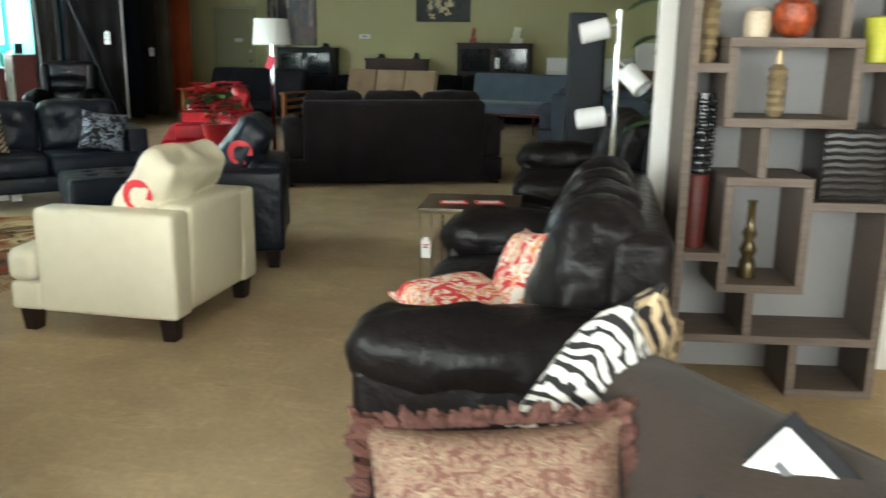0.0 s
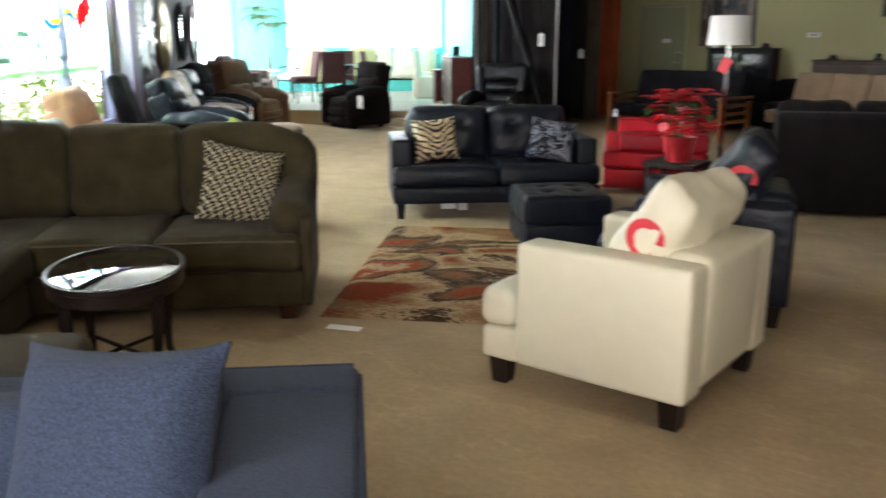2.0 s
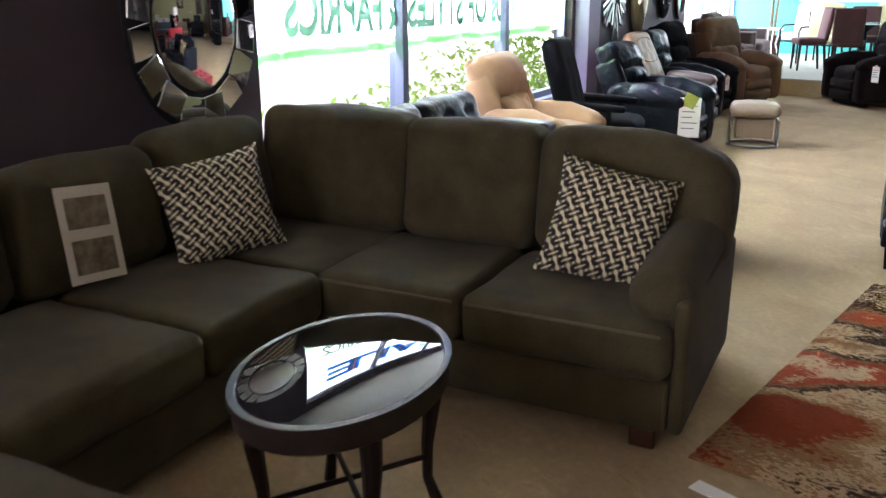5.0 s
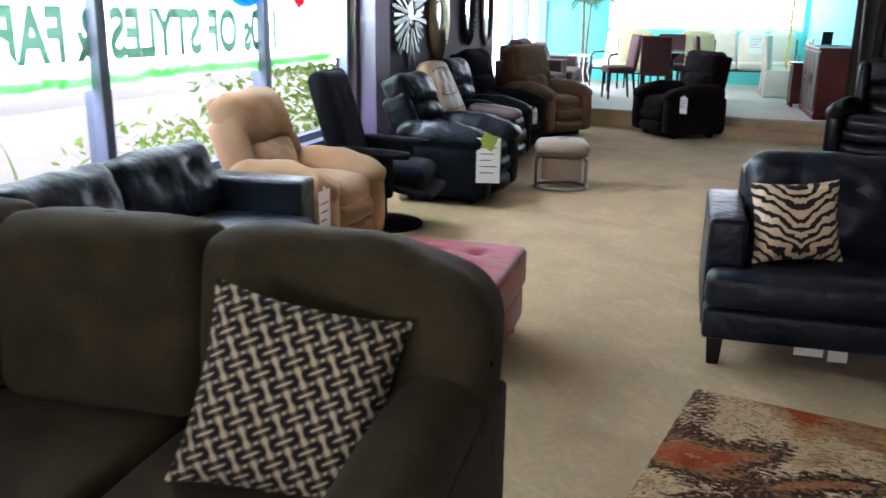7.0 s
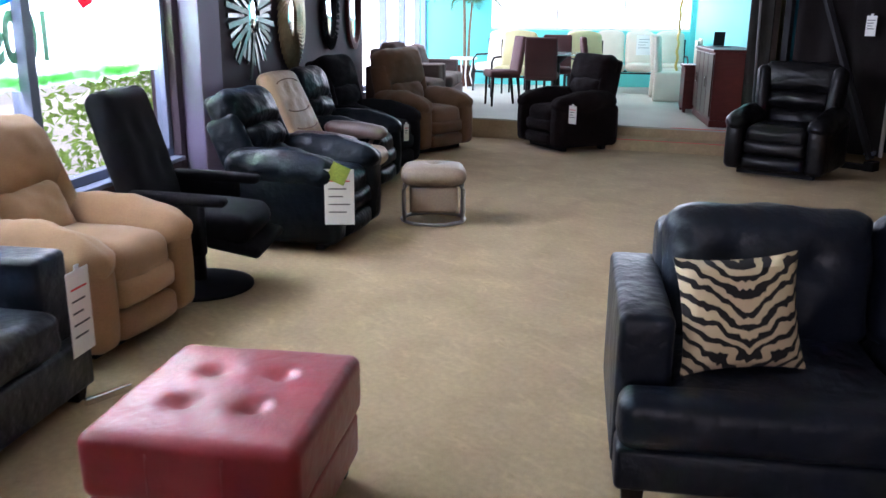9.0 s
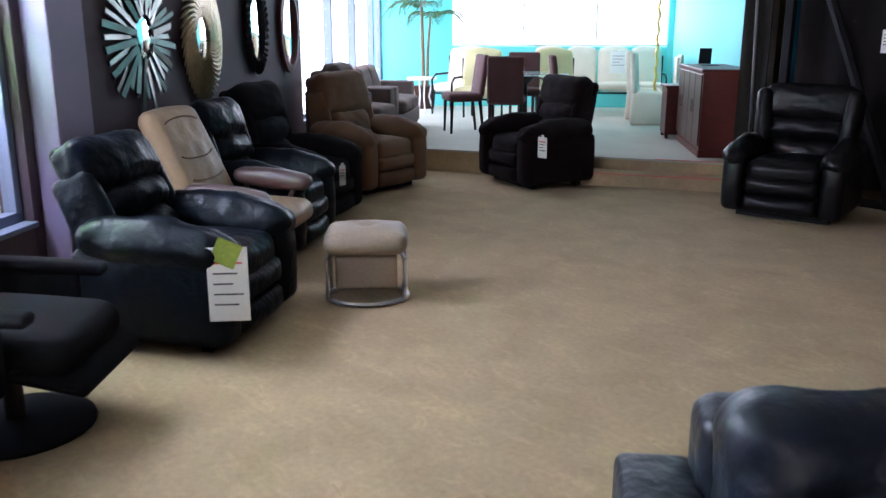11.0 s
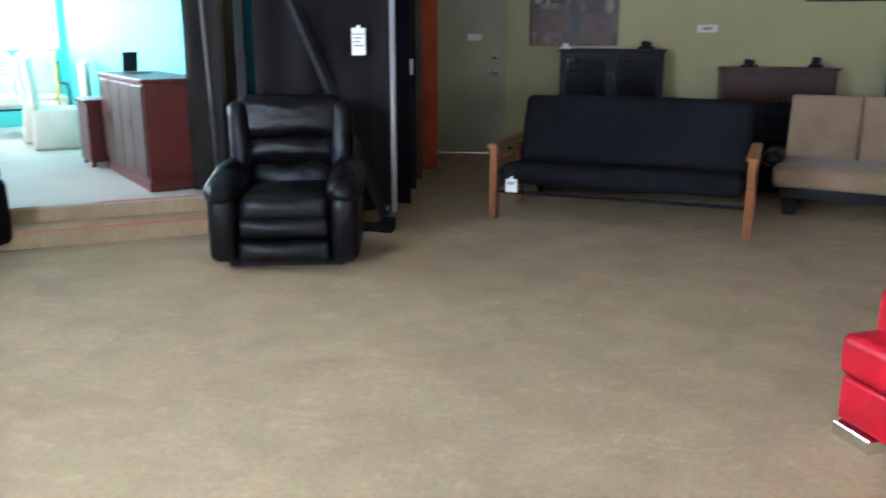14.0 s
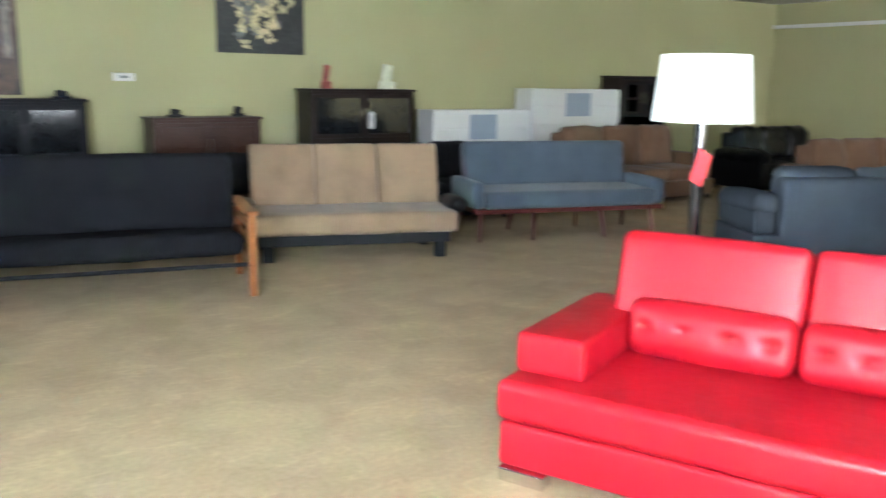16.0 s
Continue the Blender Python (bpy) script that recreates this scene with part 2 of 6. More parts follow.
PURPLE_WALL = surface("dark_plum_paint", (0.055, 0.036, 0.046), 0.75, 0.12, 160, 0.9, 0.15, 0.001)
WHITE_PAINT = surface("white_paint", (0.72, 0.70, 0.66), 0.6, 0.05, 120, 0.9, 0.08, 0.001)
CEILING = surface("ceiling_tile", (0.6, 0.58, 0.52), 0.9, 0.08, 60, 1.2, 0.2, 0.002)
DOOR_PAINT = surface("door_paint", (0.34, 0.345, 0.21), 0.5, 0.06, 100, 1.2, 0.06, 0.001)
MULLION = surface("window_frame_metal", (0.13, 0.16, 0.23), 0.4, 0.1, 90, 2, 0.03)
DARK_WOOD = wood("espresso_wood", (0.018, 0.011, 0.009), 0.42)
CHERRY = wood("cherry_wood", (0.085, 0.016, 0.013), 0.4)
BROWN_WOOD = wood("walnut_brown_wood", (0.05, 0.02, 0.012), 0.35)
OAK = wood("honey_wood", (0.24, 0.09, 0.03), 0.35)
GREY_WOOD = wood("grey_driftwood", (0.14, 0.112, 0.092), 0.6)
OLIVE = surface("olive_grey_chenille", (0.052, 0.042, 0.020), 0.9, 0.5, 240, 7, 0.5, 0.004, sheen=0.06, spec=0.2)
OLIVE_TRIM = surface("olive_piping", (0.09, 0.076, 0.05), 0.9, 0.2, 200, 5, 0.3, 0.002)
NAVY_GREY = surface("blue_grey_tweed", (0.034, 0.048, 0.082), 0.92, 0.6, 260, 150, 0.8, 0.004, sheen=0.06, spec=0.2)
TWEED_TRIM = surface("blue_piping", (0.022, 0.03, 0.055), 0.9, 0.3, 200, 5, 0.3, 0.002)
CREAM = leather("cream_leather", (0.70, 0.66, 0.50), 0.42, 0.04, 0.12)
NAVY_LEATHER = leather("black_navy_leather", (0.0075, 0.011, 0.020), 0.36, 0.15, 0.5, 0.3)
BLACK_LEATHER = leather("black_leather", (0.006, 0.006, 0.007), 0.33, 0.15, 0.4, 0.2)
BROWN_LEATHER = leather("brown_black_leather", (0.0075, 0.006, 0.0065), 0.34, 0.15, 0.6, 0.17)
GREEN_LEATHER = leather("dark_green_leather", (0.005, 0.008, 0.012), 0.32, 0.15, 0.6, 0.11)
RED_LEATHER = leather("red_leather", (0.34, 0.004, 0.012), 0.36, 0.08, 0.15)
DULL_RED_LEATHER = leather("crimson_leather", (0.24, 0.016, 0.024), 0.38, 0.1, 0.3, 0.5)
BLACK_CLOTH = surface("black_cloth", (0.010, 0.010, 0.012), 0.95, 0.3, 300, 5, 0.4, 0.003, spec=0.1)
BLACK_SUEDE = surface("black_brown_suede", (0.014, 0.011, 0.012), 0.95, 0.4, 200, 5, 0.4, 0.003, sheen=0.04, spec=0.1)
TAN_SUEDE = surface("tan_suede", (0.35, 0.205, 0.11), 0.9, 0.2, 180, 4, 0.4, 0.003, sheen=0.2, spec=0.2)
BROWN_SUEDE = surface("brown_suede", (0.16, 0.085, 0.045), 0.85, 0.25, 180, 4, 0.3, 0.003, sheen=0.15, spec=0.25)
TAUPE_SUEDE = surface("taupe_microfibre", (0.036, 0.027, 0.022), 0.85, 0.3, 160, 6, 0.3, 0.003, sheen=0.12, spec=0.15)
BEIGE_VELVET = surface("beige_velvet", (0.25, 0.17, 0.105), 0.85, 0.25, 180, 4, 0.3, 0.003, sheen=0.2, spec=0.2)
BEIGE_LEATHER = leather("beige_leather", (0.33, 0.23, 0.14), 0.42)
BLUE_CLOTH = surface("slate_blue_cloth", (0.068, 0.087, 0.112), 0.9, 0.2, 260, 4, 0.4, 0.003, sheen=0.2, spec=0.2)
SLATE_CLOTH = surface("slate_grey_cloth", (0.055, 0.065, 0.08), 0.9, 0.2, 260, 4, 0.4, 0.003, spec=0.2)
PALE_CLOTH = surface("pale_beige_cloth", (0.62, 0.56, 0.46), 0.9, 0.1, 200, 4, 0.3, 0.003)
RATTAN = surface("yellow_green_cloth", (0.52, 0.47, 0.25), 0.9, 0.15, 200, 4, 0.3, 0.003)
MAROON_CLOTH = surface("maroon_cloth", (0.075, 0.026, 0.024), 0.85, 0.2, 200, 4, 0.3, 0.003)
LEAF = surface("leaf_green", (0.05, 0.11, 0.03), 0.45, 0.4, 30, 4, 0.1)
RED_LEAF = surface("poinsettia_red", (0.55, 0.015, 0.025), 0.5, 0.3, 30, 4, 0.1)
POT = surface("red_foil", (0.35, 0.02, 0.025), 0.3, 0.2, 30, 4, 0.1)
BARK = surface("palm_bark", (0.16, 0.11, 0.06), 0.9, 0.4, 30, 4, 0.4, 0.006)
OUT_GROUND = surface("pale_concrete", (0.45, 0.43, 0.38), 0.9, 0.1, 60, 1, 0.2)



def mirror_glass(name="mirror_glass"):
    m, n, l, b = shader(name)
    b.inputs["Base Color"].default_value = (0.86, 0.88, 0.88, 1)
    b.inputs["Metallic"].default_value, b.inputs["Roughness"].default_value = 1.0, 0.02
    return m


def clear_glass(name="clear_glass", tint=(0.95, 0.98, 0.97), gloss=0.04):
    m, n, l, b = shader(name)
    n.remove(b)
    t, g, x = n.new("ShaderNodeBsdfTransparent"), n.new("ShaderNodeBsdfGlossy"), n.new("ShaderNodeMixShader")
    t.inputs[0].default_value = (*tint, 1)
    g.inputs["Roughness"].default_value = 0.02
    x.inputs[0].default_value = gloss
    l.new(t.outputs[0], x.inputs[1])
    l.new(g.outputs[0], x.inputs[2])
    l.new(x.outputs[0], n["Material Output"].inputs[0])
    return m


def window_paint(name, colour, clear=0.25):
    """Thin paint on a pane: it lets daylight through."""
    m, n, l, b = shader(name)
    n.remove(b)
    t, d, x = n.new("ShaderNodeBsdfTranslucent"), n.new("ShaderNodeBsdfDiffuse"), n.new("ShaderNodeMixShader")
    tex = noise_tex(n, l, 9, 3)
    r = ramp(n, [(0.3, shade(colour, 0.9)), (0.7, shade(colour, 1.05))])
    l.new(tex.outputs["Fac"], r.inputs[0])
    for s in (t, d):
        l.new(r.outputs[0], s.inputs[0])
    x.inputs[0].default_value = 0.25
    l.new(t.outputs[0], x.inputs[1])
    l.new(d.outputs[0], x.inputs[2])
    tr, y = n.new("ShaderNodeBsdfTransparent"), n.new("ShaderNodeMixShader")
    y.inputs[0].default_value = clear
    l.new(x.outputs[0], y.inputs[1])
    l.new(tr.outputs[0], y.inputs[2])
    l.new(y.outputs[0], n["Material Output"].inputs[0])
    return m


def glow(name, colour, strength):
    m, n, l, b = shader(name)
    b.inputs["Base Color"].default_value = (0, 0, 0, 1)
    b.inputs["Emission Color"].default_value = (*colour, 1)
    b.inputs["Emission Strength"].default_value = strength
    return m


def thin_leaf(name, colour):
    m, n, l, b = shader(name)
    tex = noise_tex(n, l, 14, 3)
    r = ramp(n, [(0.3, shade(colour, 0.6)), (0.7, shade(colour, 1.4))])
    l.new(tex.outputs["Fac"], r.inputs[0])
    l.new(r.outputs[0], b.inputs["Base Color"])
    b.inputs["Roughness"].default_value = 0.5
    t, x = n.new("ShaderNodeBsdfTranslucent"), n.new("ShaderNodeMixShader")
    l.new(r.outputs[0], t.inputs[0])
    x.inputs[0].default_value = 0.6
    l.new(b.outputs[0], x.inputs[1])
    l.new(t.outputs[0], x.inputs[2])
    l.new(x.outputs[0], n["Material Output"].inputs[0])
    return m


GRASS_LEAF = thin_leaf("sunlit_leaf", (0.22, 0.36, 0.07))


def cloth_pattern(name, kind, colours, scale=20.0, rough=0.85):
    """Printed cloth: zebra, links, flowers, paisley or swirls."""
    m, n, l, b = shader(name)
    tc = n.new("ShaderNodeTexCoord")
    mp = n.new("ShaderNodeMapping")
    l.new(tc.outputs["Object"], mp.inputs[0])
    b.inputs["Roughness"].default_value = rough
    if kind == "zebra":
        w = n.new("ShaderNodeTexWave")
        w.inputs["Scale"].default_value, w.inputs["Distortion"].default_value = scale, 7.0
        w.inputs["Detail"].default_value, w.inputs["Detail Scale"].default_value = 2.0, 1.6
        mp.inputs["Rotation"].default_value = (0, 0, radians(55))
        fold, back, up = n.new("ShaderNodeSeparateXYZ"), n.new("ShaderNodeCombineXYZ"), n.new("ShaderNodeMath")
        up.operation = "ABSOLUTE"
        l.new(tc.outputs["Object"], fold.inputs[0])
        l.new(fold.outputs[0], up.inputs[0])
        l.new(up.outputs[0], back.inputs[0])
        l.new(fold.outputs[1], back.inputs[1])
        l.new(back.outputs[0], mp.inputs[0])
        l.new(mp.outputs[0], w.inputs["Vector"])
        r = ramp(n, [(0.0, colours[0]), (0.45, colours[1])], "CONSTANT")
        l.new(w.outputs["Fac"], r.inputs[0])
    elif kind == "links":
        # interlaced S-shaped links with dots between them
        xy = n.new("ShaderNodeSeparateXYZ")
        mp.inputs["Scale"].default_value = (scale, scale, scale)
        mp.inputs["Rotation"].default_value = (0, 0, radians(12))
        l.new(mp.outputs[0], xy.inputs[0])

        def op(kind_, a, c=None):
            q = n.new("ShaderNodeMath")
            q.operation = kind_
            for i, s in enumerate((a, c)):
                if s is None:
                    continue
                if isinstance(s, (int, float)):
                    q.inputs[i].default_value = s
                else:
                    l.new(s, q.inputs[i])
            return q.outputs[0]

        sx, sy = op("SINE", op("MULTIPLY", xy.outputs[0], 6.2832)), op("SINE", op("MULTIPLY", xy.outputs[1], 6.2832))
        wave = op("SINE", op("ADD", op("MULTIPLY", xy.outputs[0], 6.2832), op("MULTIPLY", sy, 1.3)))
        wave2 = op("SINE", op("ADD", op("MULTIPLY", xy.outputs[1], 6.2832), op("MULTIPLY", sx, 1.3)))
        best = op("MAXIMUM", op("ABSOLUTE", wave), op("ABSOLUTE", wave2))
        dots = op("MULTIPLY", sx, sy)
        r = ramp(n, [(0.0, colours[2]), (0.44, colours[0]), (0.56, colours[1]), (0.63, colours[0])], "CONSTANT")
        r.color_ramp.elements[0].position = 0.0
        l.new(op("MULTIPLY", op("ADD", best, op("MULTIPLY", dots, 0.35)), 0.72), r.inputs[0])
    else:
        v = n.new("ShaderNodeTexNoise")
        v.inputs["Scale"].default_value, v.inputs["Detail"].default_value, v.inputs["Distortion"].default_value = scale, 1.5, 1.8
        l.new(mp.outputs[0], v.inputs["Vector"])
        k = len(colours)
        r = ramp(n, [(0.36 + 0.28 * i / max(1, k - 1) - (0.36 if i == 0 else 0), c) for i, c in enumerate(colours)], "CONSTANT")
        l.new(v.outputs["Fac"], r.inputs[0])
    l.new(r.outputs[0], b.inputs["Base Color"])
    fine = noise_tex(n, l, 300, 2)
    bumped(n, l, b, fine.outputs["Fac"], 0.3, 0.002)
    return m


ZEBRA = cloth_pattern("zebra_plush", "zebra", [(0.012, 0.010, 0.010), (0.62, 0.48, 0.30)], 8.0)
ZEBRA_WHITE = cloth_pattern("white_zebra_plush", "zebra", [(0.012, 0.012, 0.012), (0.75, 0.74, 0.70)], 12.0)
LINKS = cloth_pattern("link_print_cloth", "links", [(0.010, 0.008, 0.008), (0.24, 0.20, 0.13), (0.66, 0.58, 0.38)], 18.5)
FLORAL = cloth_pattern("red_floral_cloth", "blot", [(0.55, 0.03, 0.03), (0.72, 0.66, 0.58), (0.6, 0.2, 0.06), (0.62, 0.58, 0.5)], 13.0)
PAISLEY = cloth_pattern("paisley_cloth", "blot", [(0.14, 0.065, 0.048), (0.26, 0.17, 0.12), (0.17, 0.11, 0.075), (0.30, 0.23, 0.16)], 42.0)
SWIRL = cloth_pattern("black_swirl_cloth", "blot", [(0.008, 0.009, 0.012), (0.2, 0.22, 0.27), (0.01, 0.012, 0.016)], 14.0)
FRINGE = surface("brown_fringe", (0.10, 0.042, 0.032), 0.9, 0.4, 90, 8, 0.8, 0.01)
MIRROR, GLASS = mirror_glass(), clear_glass()
ANTIQUE_MIRROR = surface("antique_mirror", (0.10, 0.115, 0.10), 0.3, 0.3, 12, 5, 0.05, metal=1.0)
DARK_GLASS = surface("dark_glass", (0.012, 0.014, 0.016), 0.08, 0.1, 20, 2, 0.0)


def rug_material():
    m, n, l, b = shader("shag_rug")
    a = noise_tex(n, l, 1.5, 1.8, stretch=(0.7, 1.15, 1), turn=-35, distortion=0.9)
    r = ramp(n, [(0.0, (0.21, 0.042, 0.016)), (0.38, (0.26, 0.15, 0.07)), (0.435, (0.44, 0.31, 0.18)), (0.48, (0.055, 0.033, 0.022)), (0.53, (0.21, 0.11, 0.05)), (0.565, (0.26, 0.052, 0.022)), (0.63, (0.42, 0.30, 0.18))], "CONSTANT")
    f = noise_tex(n, l, 75, 3, stretch=(0.45, 1.5, 1))
    add = n.new("ShaderNodeMath")
    add.operation = "MULTIPLY_ADD"
    add.inputs[1].default_value = 0.2
    l.new(f.outputs["Fac"], add.inputs[0])
    l.new(a.outputs["Fac"], add.inputs[2])
    off = n.new("ShaderNodeMath")
    off.operation = "SUBTRACT"
    off.inputs[1].default_value = 0.1
    l.new(add.outputs[0], off.inputs[0])
    l.new(off.outputs[0], r.inputs[0])
    l.new(r.outputs[0], b.inputs["Base Color"])
    b.inputs["Roughness"].default_value, b.inputs["Specular IOR Level"].default_value = 0.95, 0.03
    bumped(n, l, b, f.outputs["Fac"], 1.0, 0.02)
    return m


SHAG = rug_material()

# ---- the building ----
HIGH = 3.06
WALL_V = -4.75


def structure(name, pieces, material, label="", m=None, smooth=False):
    ob = part(name, pieces, material, None, label, smooth, m)
    return tagged(ob, label, kind="structure")


FRONT = pose(0, 0, 0, 0, 0, TURN)  # local x = v, local y = u



def slab(pts, z0, z1):
    n = len(pts)
    v = [(x, y, z0) for x, y in pts] + [(x, y, z1) for x, y in pts]
    return np.array(v), [tuple(range(n - 1, -1, -1)), tuple(range(n, 2 * n))] + [(i, (i + 1) % n, (i + 1) % n + n, i + n) for i in range(n)]


PLAN = [along(WALL_V - 0.2, -14.65)[:2], (13.6, -14.2), (13.6, 7.9), along(0.4, 10.2)[:2], along(0.4, 10.9)[:2], along(WALL_V - 0.2, 10.9)[:2]]
structure("floor", [slab(PLAN, -0.2, 0.0)], CARPET, "worn tan wall-to-wall carpet")
structure("ceiling", [slab(PLAN, HIGH, HIGH + 0.2)], CEILING, "plain pale ceiling")
# green wall with its door opening, and the wall at the far end of the hall
structure("wall_north", [block(-6.5, -1.66, 7.7, 7.9, 0, HIGH), block(-0.8, 13.6, 7.7, 7.9, 0, HIGH), block(-1.66, -0.8, 7.7, 7.9, 2.12, HIGH)], GREEN_WALL, "plain green painted wall")
structure("wall_east", [block(13.4, 13.6, -14.2, 7.7, 0, HIGH)], GREEN_WALL, "plain green painted end wall")
structure("trim", [block(13.34, 13.4, -6, 7.7, 2.62, 2.68)], WHITE_PAINT, "pale ledge along the end wall")
structure("baseboard", [block(-0.72, 13.34, 7.67, 7.7, 0, 0.1)], BLACK_METAL, "dark rubber baseboard")
# the street front: window bay, column, mirror wall, bay of the raised room
V0 = WALL_V
# opening at u -13.85 to -9.95 is added for the corner fill lamp
structure("wall_west", [block(V0 - 0.2, V0, -14.65, -13.85, 0, HIGH), block(V0 - 0.2, V0, -13.85, -9.95, 0, 0.5), block(V0 - 0.2, V0, -13.85, -9.95, 2.75, HIGH), block(V0 - 0.2, V0, -9.95, -5.25, 0, HIGH), block(V0 - 0.2, V0, -5.25, -0.2, 0, 0.5), block(V0 - 0.2, V0, -5.25, -0.2, 2.75, HIGH), block(V0 - 0.2, V0, -0.2, 5.35, 0, HIGH),
          block(V0 - 0.2, V0, 5.35, 10.7, 0, 0.5), block(V0 - 0.2, V0, 5.35, 10.7, 2.75, HIGH)], PURPLE_WALL, "dark plum painted street-front wall", FRONT)
structure("column", [block(V0, V0 + 0.16, -0.12, 0.26, 0, HIGH, 0.01)], surface("plum_column", (0.16, 0.13, 0.22), 0.6, 0.08), "plum painted column beside the windows", FRONT)
# back wall and side wall of the raised room
structure("wall_back", [block(V0 - 0.2, -3.55, 10.7, 10.9, 0, HIGH), block(-3.55, 0.15, 10.7, 10.9, 0, 1.28), block(-3.55, 0.15, 10.7, 10.9, 2.8, HIGH), block(0.15, 0.4, 10.7, 10.9, 0, HIGH)], TURQUOISE, "turquoise painted back wall", FRONT)
structure("wall_side", [block(0.25, 0.33, 4.62, 10.7, 0, HIGH)], TURQUOISE, "turquoise painted side wall of the raised room", FRONT)
structure("wall_side_face", [block(0.334, 0.40, 4.6, 10.7, 0, HIGH), block(0.25, 0.33, 4.56, 4.616, 0, HIGH)], GREY_WOOD, "dark wall end beside the rug rack", FRONT)
# the south wall, with an added, unseen shop front as a light source
structure("wall_south", [block(6.25, 6.6, -14.2, -14.0, 0, HIGH), block(6.6, 12.8, -14.2, -14.0, 0, 0.5), block(6.6, 12.8, -14.2, -14.0, 2.8, HIGH), block(12.8, 13.4, -14.2, -14.0, 0, HIGH)], GREEN_WALL, "green wall with an added, unseen shop front")

# raised floor with two steps
PLAT = 0.25

structure("raised_floor", [slab([(V0, 5.28), (-2.0, 4.68), (0.248, 4.2), (0.248, 10.7), (V0, 10.7)], PLAT - 0.02, PLAT)], PALE_CARPET, "pale carpet of the raised display floor", FRONT)
structure("riser", [slab([(V0, 5.29), (-2.0, 4.69), (0.246, 4.21), (0.246, 10.6), (V0, 10.6)], 0.0, PLAT - 0.021)], CARPET, "tan carpeted riser", FRONT)
structure("step", [slab([(-2.3, 4.41), (0.3, 3.86), (0.3, 4.2), (-2.3, 4.74)], 0.0, PLAT / 2)], CARPET, "tan carpeted step", FRONT)
structure("step_nosing", [slab([(-0.75, 4.40), (0.244, 4.19), (0.244, 4.203), (-0.75, 4.413)], PLAT + 0.001, PLAT + 0.006), slab([(-1.6, 4.255), (0.3, 3.853), (0.3, 3.868), (-1.6, 4.27)], PLAT / 2, PLAT / 2 + 0.005)], RED_PRINT, "thin red edging on the step", FRONT)


# windows of the street front
def window(name, u0, u1, posts, z0=0.5, z1=2.75):
    w = thing(name, "tall shop window with dark metal frame", "window", FRONT, kind="structure")
    x0, x1 = V0 - 0.14, V0 - 0.06
    part("window_frame", [block(x0, x1, u0, u1, z0, z0 + 0.06), block(x0, x1, u0, u1, z1 - 0.06, z1), block(x0, x1, u0, u0 + 0.06, z0 + 0.06, z1 - 0.06), block(x0, x1, u1 - 0.06, u1, z0 + 0.06, z1 - 0.06)], MULLION, w, smooth=False)
    for p in posts:
        part("mullion", [block(x0 - 0.004, x1 + 0.03, p - 0.04, p + 0.04, z0 + 0.06, z1 - 0.06)], MULLION, w, smooth=False)
    edges = [u0 + 0.06] + [q for p in posts for q in (p - 0.04, p + 0.04)] + [u1 - 0.06]
    for a, b in zip(edges[::2], edges[1::2]):
        pane = part("pane", [block(V0 - 0.104, V0 - 0.098, a, b, z0 + 0.06, z1 - 0.06, 0.001)], GLASS, w, smooth=False)
        pane.visible_shadow = False
    part("window_sill", [block(V0 - 0.06, V0 + 0.03, u0, u1, z0 - 0.03, z0 + 0.002)], MULLION, w, smooth=False)
    return w


front_window = window("window_1", -5.25, -0.2, (-3.63, -1.82))
# added window round the corner fill lamp, never in view
window("added_window_5", -13.85, -9.95, (-12.6, -11.2))
window("window_2", 5.35, 10.7, (7.0, 8.45, 9.9))

bw = thing("window_3", "bright wide window high in the turquoise wall", "window", FRONT, kind="structure")
part("window_frame", [block(-3.55, 0.15, 10.74, 10.82, 1.28, 1.33), block(-3.55, 0.15, 10.74, 10.82, 2.75, 2.8)], WHITE_PAINT, bw, smooth=False)
for p in (-2.3, -1.05):
    part("mullion", [block(p - 0.02, p + 0.02, 10.74, 10.82, 1.33, 2.75)], WHITE_PAINT, bw, smooth=False)
part("pane", [block(-3.55, 0.15, 10.775, 10.781, 1.33, 2.75, 0.001)], GLASS, bw, smooth=False).visible_shadow = False
# posts of the added south opening, out of view
sw = thing("added_window_4", "added, unseen shop front window with dark metal posts", "window", pose(0, 0, 0), kind="structure")
for p in (6.64, 8.7, 10.7, 12.76):
    part("mullion", [block(p - 0.04, p + 0.04, -14.14, -14.06, 0.5, 2.8)], MULLION, sw, smooth=False)

# paint on the panes: white sign band, green lower edge, reversed lettering
PAINT_WHITE = window_paint("white_window_paint", (0.86, 0.90, 0.84), 0.12)
PAINT_GREEN = window_paint("green_window_paint", (0.50, 0.85, 0.50), 0.5)
PAINT_DARK = window_paint("dark_window_paint", (0.05, 0.15, 0.09), 0.12)
PAINT_RED = window_paint("red_window_paint", (0.8, 0.03, 0.03), 0.02)
PAINT_ORANGE = window_paint("orange_window_paint", (0.95, 0.36, 0.02), 0.2)
PAINT_YELLOW = window_paint("yellow_window_paint", (0.95, 0.72, 0.05), 0.05)
PAINT_BLUE = window_paint("blue_window_paint", (0.03, 0.22, 0.75), 0.02)
sign = thing("window_sign", "white and green sign painted on the shop window", "sign", FRONT)
SX = V0 - 0.094
part("white_band", [block(SX, SX + 0.002, -5.18, -1.0, 1.16, 2.69, 0.0005)], PAINT_WHITE, sign, "white painted band", False)
edge = []
rs = random.Random(4)
for i in range(160):
    u = -5.15 + 4.6 * i / 160
    edge.append(put(lathe([(0.001, 0), (0.035, 0.0004), (0.001, 0.0012)], 8), SX + 0.002, u, 1.14 + rs.uniform(-0.02, 0.03), 0, 90, 0, (1, 1.3 + rs.random(), 1)))
part("green_edge", edge + [block(SX, SX + 0.003, -5.18, -0.3, 1.13, 1.16, 0.0005)], PAINT_GREEN, sign, "green sprayed lower edge", False)
